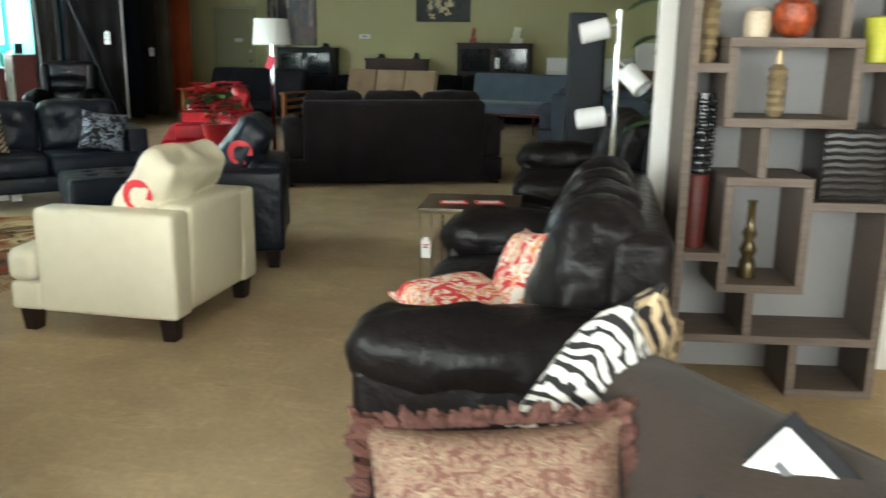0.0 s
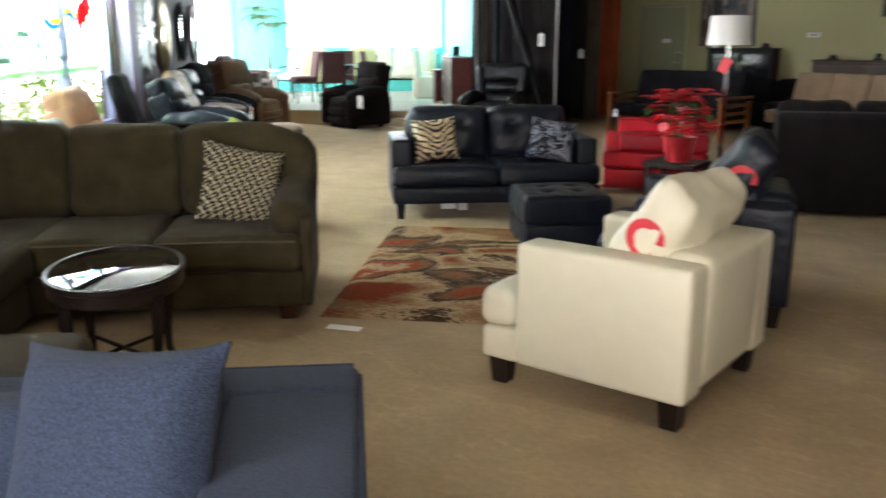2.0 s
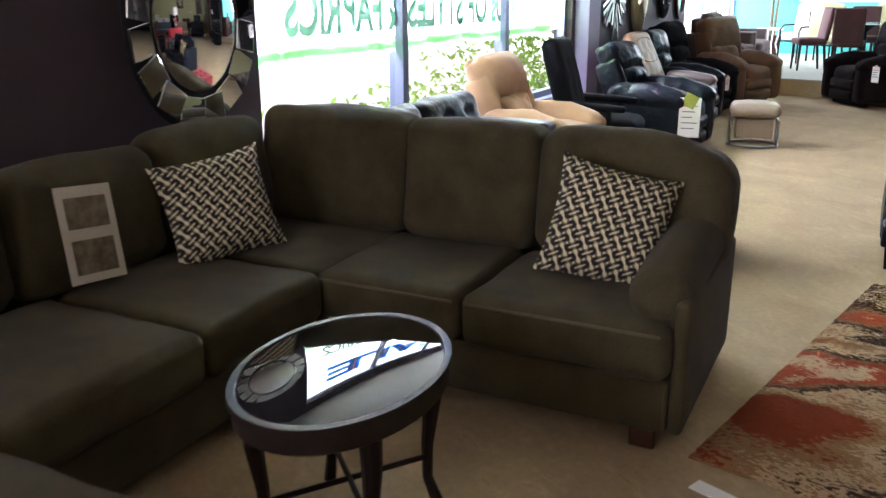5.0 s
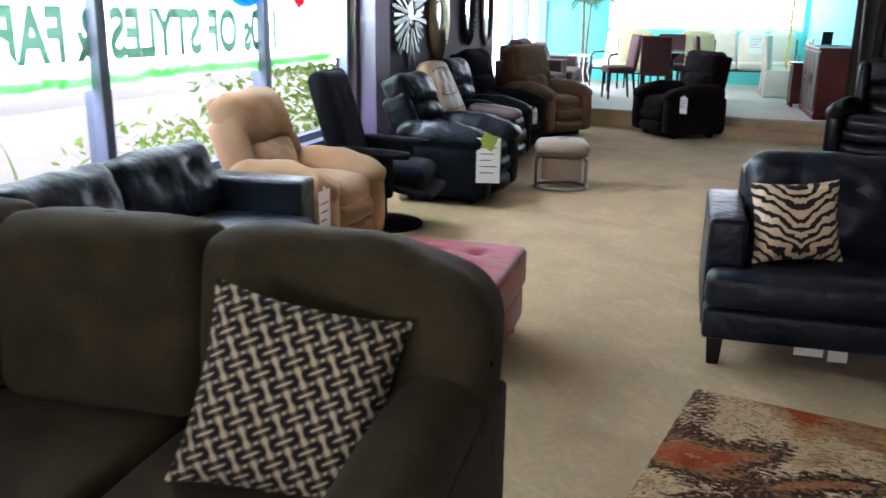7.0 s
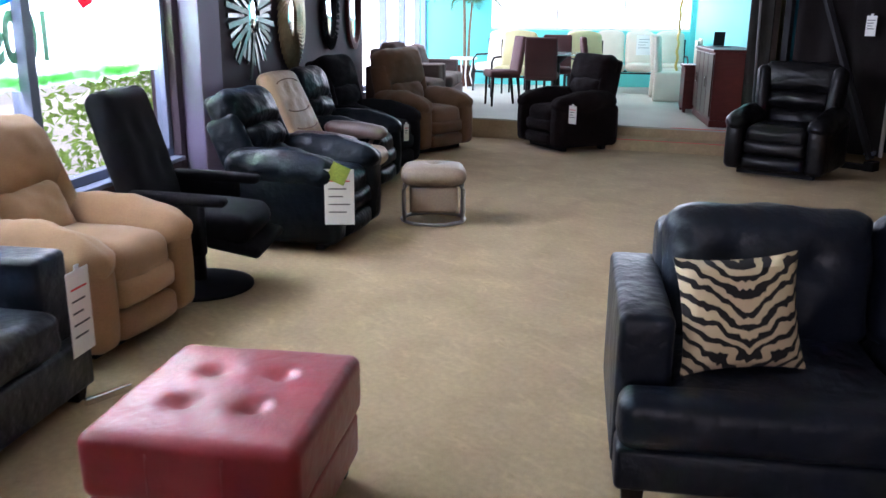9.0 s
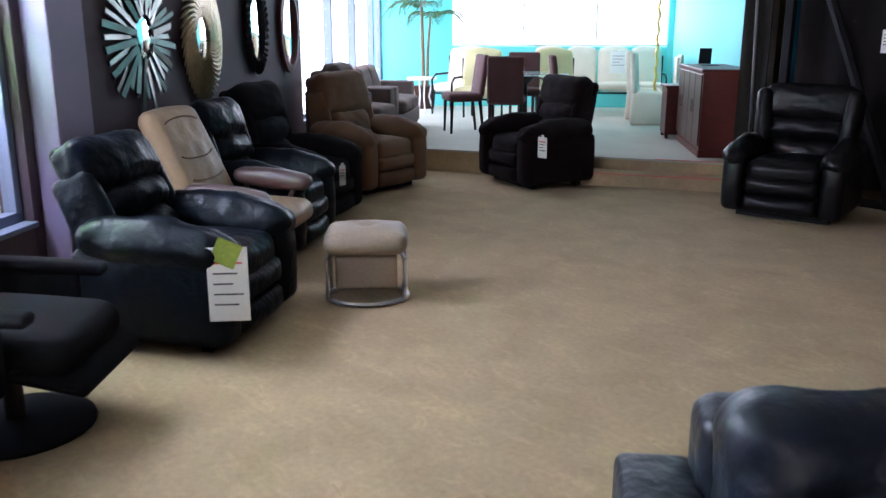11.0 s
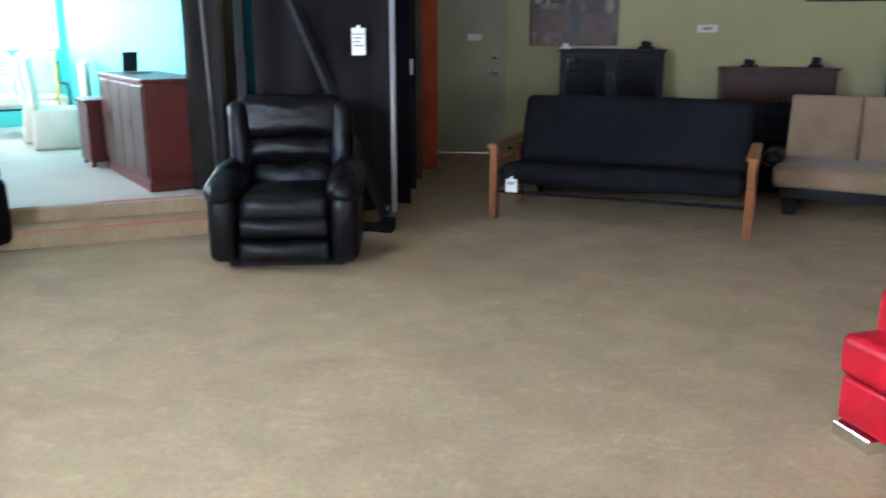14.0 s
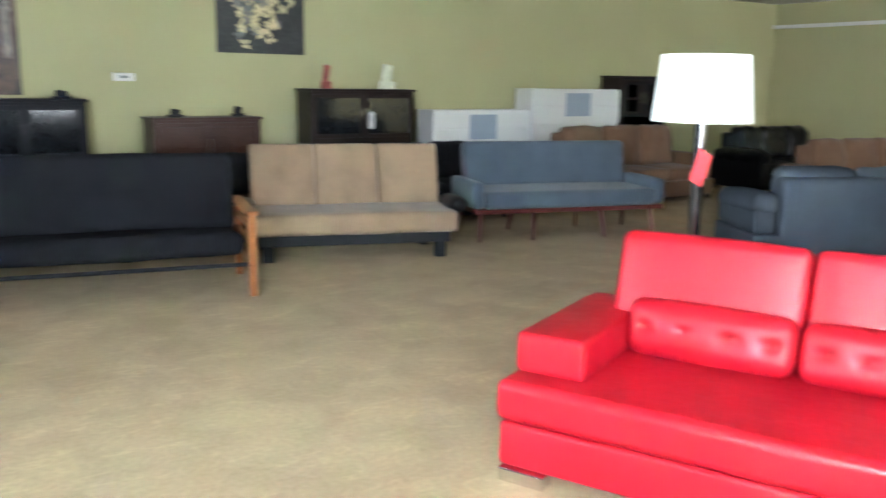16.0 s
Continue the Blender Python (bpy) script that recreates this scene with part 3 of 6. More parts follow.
part("green_corner", [block(SX, SX + 0.0025, -0.99, -0.3, 1.16, 1.78, 0.0005)], window_paint("pale_green_window_paint", (0.55, 0.85, 0.42), 0.2), sign, "pale green painted corner", False)


def lettering(text, height, material, name, parent, m, grow=0.035):
    cu = bpy.data.curves.new(name, "FONT")
    cu.body, cu.size, cu.extrude, cu.offset = text, height, 0.001, height * max(grow, 0.0)
    if grow < 0:  # a line drawn round the letters
        cu.fill_mode, cu.bevel_depth, cu.extrude = "NONE", -grow * height, 0.0
    tmp = bpy.data.objects.new(name, cu)
    scene.collection.objects.link(tmp)
    me = bpy.data.meshes.new_from_object(tmp.evaluated_get(bpy.context.evaluated_depsgraph_get()))
    bpy.data.objects.remove(tmp)
    me.materials.append(material)
    ob = new(name, me)
    ob.parent, ob.matrix_basis = parent, m
    return ob, max(v.co.x for v in me.vertices)


# read from the street, so it stands reversed seen from inside
words, long = lettering("100s OF STYLES & FABRICS", 0.36, PAINT_DARK, "lettering", sign, Matrix())
stretch = 3.38 / long
words.matrix_basis = Matrix(((0, 0, 1, SX + 0.005), (-stretch, 0, 0, -1.52), (0, 1, 0, 1.26), (0, 0, 0, 1)))
# coloured shapes of the painted picture above the words
for name_, mat_, grow, lift in (("painted_letters", PAINT_ORANGE, 0.02, 0.005), ("painted_outline", PAINT_BLUE, -0.045, 0.009)):
    big_word, big_long = lettering("SALE", 0.62, mat_, name_, sign, Matrix(), grow)
    wide = 3.3 / big_long
    big_word.matrix_basis = Matrix(((0, 0, 0.06, SX + lift), (-wide, 0, 0, -1.5), (0, 1, 0, 1.96), (0, 0, 0, 1)))
curl = [(SX + 0.006, -1.25 + 0.02 * i + 0.10 * math.sin(i * 0.8), 1.62 + 0.10 * math.cos(i * 0.8) + 0.01 * i) for i in range(24)]
part("painted_curl", [tube(curl, 0.028, 6)], PAINT_RED, sign, "red painted curl")
part("painted_curl", [tube([(SX + 0.006, -2.2 + 0.045 * i, 1.66 - 0.06 * math.sin(i * 0.32)) for i in range(20)], 0.03, 6)], PAINT_YELLOW, sign, "yellow painted curl")
part("painted_curl", [tube([(SX + 0.004, -2.25 + 0.048 * i, 1.63 - 0.07 * math.sin(i * 0.32)) for i in range(20)], 0.03, 6)], PAINT_BLUE, sign, "blue painted curl")

# outside: ground, glowing boards for the bright distance, planting under the windows
structure("ground", [slab([(-60, -60), (V0 - 0.2, -60), (V0 - 0.2, 60), (-60, 60)], -0.5, -0.25)], OUT_GROUND, "pale sunlit paving outside", FRONT)
structure("ground_south", [block(-60, 60, -60, -14.3, -0.51, -0.26, 0.001)], OUT_GROUND, "pale sunlit paving outside")
structure("ground_north", [slab([(-20, 10.95), (20, 10.95), (20, 40), (-20, 40)], -0.52, -0.27)], OUT_GROUND, "pale paving outside", FRONT)
# emissive boards stand in for the bright street and light the room
DAY = glow("glowing_distance", (1.0, 1.0, 0.97), GLOW)
structure("backdrop_west", [block(-16.1, -16.0, -26, 26, -0.3, 7.0, 0.001)], DAY, "glowing board standing in for the overexposed street", FRONT)
structure("backdrop_north", [block(-12, 8, 15.0, 15.1, -0.3, 7, 0.001)], DAY, "glowing board standing in for the overexposed street", FRONT)
structure("backdrop_south", [block(3, 24, -20.1, -20.0, -0.3, 7, 0.001)], DAY, "glowing board standing in for the overexposed street")


def blades(count, seed, spread_u, spread_v, height):
    """A bed of long arching leaves."""
    rr = random.Random(seed)
    v, f = [], []
    for _ in range(count):
        u0, v0 = rr.uniform(*spread_u), rr.uniform(*spread_v)
        a, ln, lean, wd = rr.uniform(0, 6.28), rr.uniform(0.5, 1) * height, rr.uniform(0.1, 0.5), rr.uniform(0.012, 0.03)
        base = len(v)
        for k in range(5):
            t = k / 4
            x, y, z = v0 + math.cos(a) * lean * t * t * ln, u0 + math.sin(a) * lean * t * t * ln, -0.25 + ln * t * (1 - 0.25 * t * lean)
            w = wd * (1 - t) ** 0.6 + 0.001
            v += [(x - math.sin(a) * w, y + math.cos(a) * w, z), (x + math.sin(a) * w, y - math.cos(a) * w, z)]
        f += [(base + 2 * k, base + 2 * k + 1, base + 2 * k + 3, base + 2 * k + 2) for k in range(4)]
    return np.array(v), f


def foliage(count, seed, spread_u, spread_v, height):
    """A loose hedge of small pointed leaves in uneven clumps with gaps."""
    rr_ = random.Random(seed)
    v, f = [], []
    clumps = [(rr_.uniform(*spread_v), rr_.uniform(*spread_u), rr_.uniform(-0.1, height), rr_.uniform(0.10, 0.24)) for _ in range(46)]
    for k in range(count):
        cv, cu_, cz, cr = clumps[k % len(clumps)]
        p = Vector((cv + rr_.gauss(0, cr), cu_ + rr_.gauss(0, cr), cz + rr_.gauss(0, cr)))
        d = Vector((rr_.uniform(-1, 1), rr_.uniform(-1, 1), rr_.uniform(-0.7, 0.9))).normalized()
        side = d.cross(Vector((rr_.uniform(-1, 1), rr_.uniform(-1, 1), 1))).normalized()
        ln, wd, b = rr_.uniform(0.07, 0.15), rr_.uniform(0.018, 0.034), len(v)
        v += [tuple(p), tuple(p + d * ln * 0.5 + side * wd), tuple(p + d * ln), tuple(p + d * ln * 0.5 - side * wd)]
        f.append((b, b + 1, b + 2, b + 3))
    return np.array(v), f


bed = part("planting", [blades(70, 3, (-6.5, -0.6), (-9.5, -7.5), 0.7), foliage(2600, 5, (0.5, 2.8), (-6.8, -5.5), 1.35), foliage(500, 6, (-1.6, 0.3), (-7.0, -6.0), 0.3)], GRASS_LEAF, None, at=FRONT)
tagged(bed, "sunlit leafy planting outside the shop window", "plants", kind="stuff")

# door in the green wall
door = thing("door_1", "closed flush door painted the wall's green", "door", pose(0, 0, 0), kind="structure")
part("door_frame", [block(-1.71, -1.66, 7.66, 7.74, 0, 2.17), block(-0.8, -0.75, 7.66, 7.74, 0, 2.17), block(-1.66, -0.8, 7.66, 7.74, 2.12, 2.17)], DOOR_PAINT, door, smooth=False)
leaf = part("door_leaf", [block(-1.655, -0.805, 7.712, 7.755, 0.01, 2.115)], DOOR_PAINT, door, smooth=False)
part("door_handle", [put(lathe([(0.03, 0), (0.03, 0.012), (0.012, 0.016), (0.012, 0.05)], 12), -0.9, 7.71, 1.03, 90), tube([(-0.9, 7.665, 1.03), (-1.0, 7.66, 1.03)], 0.011)], CHROME, leaf)
part("deadbolt", [put(lathe([(0.03, 0), (0.03, 0.014), (0.02, 0.02)], 12), -0.9, 7.71, 1.22, 90)], CHROME, leaf)
part("notice", [block(-1.25, -1.07, 7.7075, 7.711, 1.42, 1.5, 0.001)], PAPER, leaf, smooth=False)


# ---- furniture ----
def legs(parent, w, d, h, r=0.035, material=None, inset=0.08, taper=0.75):
    for sx in (-1, 1):
        for sy in (-1, 1):
            part("leg", [put(rbox(2 * r, 2 * r, h, 0.006, m=1, k=1, taper=1 / taper), sx * (w / 2 - inset), sy * (d / 2 - inset), h / 2, s=(taper, taper, 1))], material or DARK_WOOD, parent, smooth=False)


def sofa(name, label, m, mat, w, d=0.92, seats=2, arm=0.2, arm_h=0.62, seat_h=0.43, back_h=0.85, leg_h=0.12, arms=(1, 1), style="square", trim=None, leg_mat=None, tufted=False, back_tilt=10, group="", arm_drop=0.0, puff=0.03, cover=None, backs=None, foot=0.035, front=0.08, back_r=0.075):
    s = thing(name, label, "sofa" if seats > 1 else "armchair", m, group)
    al, ar = arm * arms[0], arm * arms[1]
    inner = w - al - ar
    cx = (al - ar) / 2
    base_top = seat_h - 0.17
    legs(s, w, d, leg_h, foot, leg_mat, inset=foot + 0.03)
    if style == "square":
        part("base", [put(rbox(inner + 0.01, d - front - 0.03, base_top - leg_h, 0.02), cx, front / 2 - 0.01, (base_top + leg_h) / 2),
                      put(rbox(w - 0.01, front, base_top - leg_h, 0.02, (0, 0.006, 0)), 0, -d / 2 + front / 2 + 0.006, (base_top + leg_h) / 2)], mat, s)
    else:
        part("base", [put(rbox(w - 0.01, d - 0.03, base_top - leg_h, 0.025, (0, 0.006, 0)), 0, 0, (base_top + leg_h) / 2)], mat, s)
    back_t = 0.20
    part("back_frame", [put(rbox(inner + 0.03, back_t, back_h - 0.06 - leg_h, 0.05, (0, 0.008, 0.006), m=5), cx, d / 2 - back_t / 2, (back_h - 0.06 + leg_h) / 2, -2)], mat, s)
    for k, on in enumerate(arms):
        if not on:
            continue
        x = (-1 if k == 0 else 1) * (w / 2 - arm / 2)
        if style == "square":
            pieces = [put(rbox(arm, d - front - 0.004, arm_h - leg_h, 0.025, (0.005, 0, 0.006), m=4), x, front / 2, (arm_h + leg_h) / 2)]
        elif style == "round":
            hh = arm_h - base_top
            pieces = [put(rbox(arm * 0.86, d - 0.08, hh - 0.05, 0.04, (0.01, 0.005, 0), m=4), x, 0.0, base_top + (hh - 0.05) / 2),
                      put(rbox(arm * 1.08, d - 0.04, 0.20, 0.095, (0, 0.015, 0.02), m=5, k=3), x, 0.0, arm_h - 0.10, 3)]
        else:  # pillow-topped arm
            pieces = [put(rbox(arm * 1.04, d - 0.03, arm_h - leg_h - 0.12, 0.03, (0.006, 0.006, 0), m=4), x, 0.0, leg_h + (arm_h - leg_h - 0.12) / 2),
                      put(rbox(arm * 1.15, d - 0.02, 0.22, 0.10, (0.01, 0.02, 0.03), m=16, k=3, crumple=0.022, seed=k), x, -0.02, arm_h - 0.10)]
        part("arm", pieces, mat, s)
    cw = inner / seats
    rr = random.Random(len(name) * 7 + int(w * 100))
    for i in range(seats):
        x = cx - inner / 2 + cw * (i + 0.5)
        tf = [(a * cw * 0.25, b * 0.17) for a in (-1, 0, 1) for b in (-1, 0.4)] if tufted else ()
        pieces = [put(rbox(cw - 0.008, d - back_t - 0.02, 0.17, 0.05, (0.0, 0.012, puff), m=8, k=3, tufts=tf, dent=0.02, spread=0.07, crumple=0.011, seed=i), x, -back_t / 2 - 0.015, seat_h - 0.085)]
        if front > 0.1:
            x0 = x - cw / 2 - (arm if i == 0 else 0) + 0.004
            x1 = x + cw / 2 + (arm if i == seats - 1 else 0) - 0.004
            pieces.append(put(rbox(x1 - x0, front, 0.17, 0.05, (0, 0.012, 0.008), m=6, k=3, crumple=0.004, seed=i), (x0 + x1) / 2, -d / 2 + front / 2 - 0.012, seat_h - 0.085))
        cu = part("seat_cushion", pieces, cover or mat, s)
        if trim:
            part("piping", [tube([(x - cw / 2 + 0.03, -d / 2 + 0.022, seat_h - 0.02), (x, -d / 2 + 0.010, seat_h - 0.014), (x + cw / 2 - 0.03, -d / 2 + 0.022, seat_h - 0.02)], 0.006, 6)], trim, cu)
    nb = backs or seats
    bw_ = inner / nb
    for i in range(nb):
        x = cx - inner / 2 + bw_ * (i + 0.5)
        hh = back_h - seat_h + 0.05
        tf = [(a * bw_ * 0.2, 0.06) for a in (-1, 1)] if tufted else ()
        pieces = [put(rbox(bw_ - 0.012, hh, 0.20, back_r, (0.0, 0.012, puff + 0.02), m=14, k=3, tufts=tf, dent=0.04, spread=0.05, crumple=0.026 if style == "pillow" else 0.016, seed=i + 5), x, d / 2 - back_t - 0.05, seat_h + hh / 2 - 0.03, 90 - back_tilt)]
        part("back_cushion", pieces, cover or mat, s)
    return s


def recliner(name, label, m, mat, w=0.92, d=0.92, h=1.04, arm=0.2, arm_h=0.6, tilt=14, roll=3, lever=False, foot="panel", pad=0.05, group="", head=True, split=False):
    s = thing(name, label, "recliner", m, group)
    inner = w - 2 * arm
    if foot == "disc":
        part("swivel_base", [lathe([(0.31, 0.0), (0.31, 0.018), (0.27, 0.032), (0.045, 0.05), (0.04, 0.26)], 28)], BLACK_METAL, s, "round black disc base")
        low = 0.22
    else:
        for sy in (-1, 1):
            part("rocker_rail", [block(-w / 2 + 0.12, w / 2 - 0.12, sy * d * 0.28 - 0.03, sy * d * 0.28 + 0.03, 0, 0.06)], BLACK_METAL, s, smooth=False)
        low = 0.055
    for k in (-1, 1):
        x = k * (w / 2 - arm / 2)
        part("arm", [put(rbox(arm * 0.9, d * 0.86, arm_h - low - 0.1, 0.06, (0.015, 0.02, 0), m=4, k=3), x, -0.02, low + (arm_h - low - 0.1) / 2),
                     put(rbox(arm * 1.12, d * 0.82, 0.19, 0.09, (0.01, 0.03, pad), m=13, k=3, crumple=0.02, seed=k + 3), x, -0.04, arm_h - 0.09, 4)], mat, s)
    part("body", [put(rbox(inner + 0.02, d * 0.8, 0.26, 0.03), 0, 0.05, low + 0.13)], mat, s)
    part("seat", [put(rbox(inner - 0.004, d * 0.66, 0.2, 0.07, (0, 0.02, 0.03), m=8, k=3, crumple=0.008, seed=2), 0, -0.09, 0.40)], mat, s)
    fh = (0.36 - low) / 2
    for i in range(2):
        part("footrest_pad", [put(rbox(inner + (0.0 if not split else 0.02), 0.10, fh - 0.006, 0.045, (0, 0.03, 0), m=6, k=3, crumple=0.006, seed=i), 0, -d * 0.42 + 0.02, low + fh * (i + 0.5))], mat, s)
    top = h - 0.40
    rows = [0.30, 0.28, 0.42] if head else [0.45, 0.55]
    z = 0.0
    pieces_h = []
    back = None
    for i, fr in enumerate(rows):
        hh = top * fr
        ww = inner + (0.06 if i else 0.0) + (0.10 if i == len(rows) - 1 else 0)
        piece = put(rbox(ww, 0.22, hh + 0.03, 0.085, (0.012, 0.035, 0.01), m=12, k=3, crumple=0.02, seed=i + 9), 0, 0, z + hh / 2)
        piece = put(piece, 0, d * 0.24, 0.42, -tilt)
        part("back_pad", [piece], mat, s)
        z += hh
    part("back_shell", [put(rbox(inner + 0.1, 0.1, top - 0.02, 0.045, m=3), 0, d * 0.24 + 0.11 + 0.09, 0.42 + top / 2 - 0.03, -tilt)], mat, s)
    for k in (-1, 1):
        part("wing", [put(put(rbox(0.10, 0.24, top * 0.72, 0.045, (0.01, 0.01, 0), m=4), k * (inner / 2 + 0.045), 0.03, top * 0.42), 0, d * 0.24, 0.42, -tilt)], mat, s)
    if lever:
        part("lever", [tube([(w / 2 * lever, 0.02, 0.26), (w / 2 * lever + 0.03 * lever, -0.02, 0.28), (w / 2 * lever + 0.035 * lever, -0.2, 0.37)], 0.013), put(lathe([(0.03, 0), (0.03, 0.015)], 12), w / 2 * lever, 0.02, 0.26, 0, 90 * lever)], STEEL, s, "grey lever handle")
    return s


def hang_tag(label, m, w=0.13, h=0.26, lines=5, red=True, extra=None):
    """A price card hanging flat against something; local x across, z up, faces -y."""
    t = thing("price_tag", label, "price tag", m)
    part("card", [block(-w / 2, w / 2, -0.002, 0.002, -h, 0, 0.001)], PAPER, t, smooth=False)
    for i in range(lines):
        part("print", [block(-w * 0.36, w * (0.36 - 0.12 * (i % 3)), -0.0035, -0.0021, -h * (0.2 + 0.14 * i) - 0.008, -h * (0.2 + 0.14 * i), 0.0003)], RED_PRINT if red and i == 0 else PRINT, t, smooth=False)
    part("clip", [block(-0.015, 0.015, -0.004, 0.004, -0.01, 0.02)], PAPER, t, smooth=False)
    if extra:
        part("swatch", [put(block(-0.06, 0.06, -0.006, -0.0036, -0.09, 0.03, 0.001), 0.01, 0, 0, 0, 25)], extra, t, smooth=False)
    return t


def throw_pillow(label, m, mat, w=0.45, h=0.45, t=0.16, seed=0):
    p = part("throw_pillow", [cushion(w, h, t, 10, seed=seed)], mat, None, at=m)
    return tagged(p, label, "pillow")


def lean(x, y, z, turn, tilt, spin=0):
    """A pillow stood on edge: it faces -y turned by turn, and tips back by tilt degrees."""
    return pose(x, y, z, 0, 0, turn) @ pose(0, 0, 0, 90 - tilt, 0, 0) @ pose(0, 0, 0, 0, 0, spin)


# black-navy loveseat, its ottoman, rug
navy = sofa("loveseat", "black-navy leather loveseat with tufted cushions and block legs", there(-0.87, -3.28, 0), NAVY_LEATHER, 1.74, 0.92, 2, 0.17, 0.64, 0.44, 0.86, 0.13, tufted=True, front=0.15)
throw_pillow("tan and black zebra plush pillow on the loveseat", there(-1.37, -3.47) @ lean(0, 0, 0.63, 8, 16, 4), ZEBRA, 0.39, 0.37, 0.15)
throw_pillow("black swirl-print pillow on the loveseat", there(-0.38, -3.50) @ lean(0, 0, 0.62, -14, 14, -8), SWIRL, 0.4, 0.36, 0.14)
tagged(part("care_label", [block(-0.12, 0.0, -0.001, 0.001, -0.055, 0, 0.0005), block(0.02, 0.10, -0.001, 0.001, -0.07, 0, 0.0005)], PAPER, None, smooth=False, at=there(-1.22, -3.68, 0, 0.135)), "white paper labels hanging under the loveseat", "label")


def ottoman(name, label, m, mat, w, d, h=0.43, tufts=True, leg_h=0.07):
    o = thing(name, label, "ottoman", m)
    tf = [(a * w * 0.17, b * d * 0.17) for a in (-1, 1) for b in (-1, 1)] if tufts else ()
    part("top", [put(rbox(w, d, 0.20, 0.035, (0.004, 0.004, 0.012), m=22, k=3, tufts=tf, dent=0.034, spread=0.038, crumple=0.004), 0, 0, h - 0.10)], mat, o)
    part("base", [put(rbox(w - 0.02, d - 0.02, h - 0.20 - leg_h, 0.02, m=2), 0, 0, leg_h + (h - 0.2 - leg_h) / 2)], mat, o)
    if tufts:
        for sx in (-1, 1):
            for sy in (-1, 1):
                part("button", [put(lathe([(0.013, 0), (0.013, 0.004), (0.006, 0.008)], 10), sx * w * 0.17, sy * d * 0.17, h - 0.030)], mat, o)
    for k in (-1, 1):
        part("seam", [tube([(k * w * 0.17, -d / 2 - 0.003, h - 0.19), (k * w * 0.17, -d / 2 - 0.003, h - 0.04)], 0.003, 5)], mat, o)
    legs(o, w, d, leg_h, 0.025, DARK_WOOD, 0.06)
    return o


ottoman("ottoman", "black-navy leather ottoman before the loveseat", there(-0.63, -4.83, 0), NAVY_LEATHER, 0.6, 0.62, 0.43)
ottoman("ottoman", "crimson leather ottoman with four pressed buttons", there(-2.875, -3.86, 0), DULL_RED_LEATHER, 0.62, 0.68, 0.43)

rv, rf = [], []
for i in range(61):
    for j in range(81):
        x, y = -0.8 + 1.6 * i / 60, -1.15 + 2.3 * j / 80
        edge_fade = min(1, 14 * (0.8 - abs(x)), 14 * (1.15 - abs(y)))
        z = 0.004 + 0.026 * max(0, edge_fade) + 0.008 * noise.noise((x * 30, y * 60, 0)) * max(0, edge_fade)
        rv.append((x + 0.006 * noise.noise((x * 9, y * 40, 5)), y + 0.006 * noise.noise((y * 9, x * 40, 8)), z))
for i in range(60):
    for j in range(80):
        a = i * 81 + j
        rf.append((a, a + 81, a + 82, a + 1))
tagged(part("area_rug", [(np.array(rv), rf)], SHAG, None, at=here(2.64, -4.76, 29)), "shaggy area rug in brown, rust and cream strokes", "rug")

# cream armchair and the black one behind it
cream = sofa("armchair", "cream leather armchair with piped arms and dark block legs", here(4.14, -5.93, -92), CREAM, 0.92, 0.92, 1, 0.17, 0.64, 0.43, 0.72, 0.12, foot=0.045, front=0.17)
black_chair = sofa("armchair", "black leather armchair matching the loveseat", here(3.965, -4.615, -72), NAVY_LEATHER, 0.96, 0.96, 1, 0.17, 0.64, 0.43, 0.74, 0.12, foot=0.045, front=0.17)


def belted_pillow(label, m, mat):
    """A loose back cushion with a red square card tied to it."""
    p = part("back_pillow", [put(rbox(0.60, 0.44, 0.21, 0.06, (0, 0, 0.03), m=14, k=3, crumple=0.02), 0, 0, 0)], mat, None, at=m)
    tagged(p, label, "pillow")
    arc = [(0.055 * math.cos(0.3 + 0.32 * i), 0.055 * math.sin(0.3 + 0.32 * i), 0) for i in range(18)]
    part("card", [put(put(tube(arc, 0.017, 8), s=(1.15, 1.1, 0.12)), 0.306, 0.0, 0.0, 0, 90, 0)], RED_PRINT, p, "red curled ring card")
    return p


belted_pillow("cream leather loose back cushion with a red card", here(4.34, -5.94, -92) @ lean(0, 0, 0.70, 0, 34), CREAM)
belted_pillow("black leather loose back cushion with a red card", here(4.17, -4.57, -72) @ lean(0, 0, 0.74, 0, 34), NAVY_LEATHER)
tagged(part("paper_slip", [block(-0.09, 0.09, -0.03, 0.03, 0.001, 0.006, 0.001)], PAPER, None, smooth=False, at=here(2.72, -6.2, 20)), "white paper slip on the carpet by the rug", "paper")

# olive sectional along the plum wall
sect = thing("sectional_sofa", "olive-grey chenille sectional with rolled arm and chaise", "sofa", FRONT)


def sect_box(name, x0, x1, y0, y1, z0, z1, r=0.05, bulge=(0, 0, 0.02), m=7, rx=0, ry=0, seed=0, mat=None, crumple=0.008):
    return part(name, [put(rbox(x1 - x0, y1 - y0, z1 - z0, r, bulge, m=m, k=3, crumple=crumple, seed=seed), (x0 + x1) / 2, (y0 + y1) / 2, (z0 + z1) / 2, rx, ry)], mat or OLIVE, sect)


sect_box("base", -4.66, -2.34, -6.26, -5.34, 0.07, 0.27, 0.02, (0, 0.004, 0), 4)
sect_box("base", -4.66, -3.70, -8.42, -6.285, 0.07, 0.27, 0.02, (0.004, 0, 0), 4)
sect_box("base", -3.70, -2.98, -8.42, -7.74, 0.07, 0.27, 0.02, (0.004, 0, 0), 4)
sect_box("seat_cushion", -3.088, -2.34, -6.30, -5.62, 0.27, 0.46, 0.05, (0, 0.01, 0.02), seed=1)
sect_box("seat_cushion", -3.715, -3.092, -6.30, -5.62, 0.27, 0.46, 0.05, (0, 0.01, 0.02), seed=2)
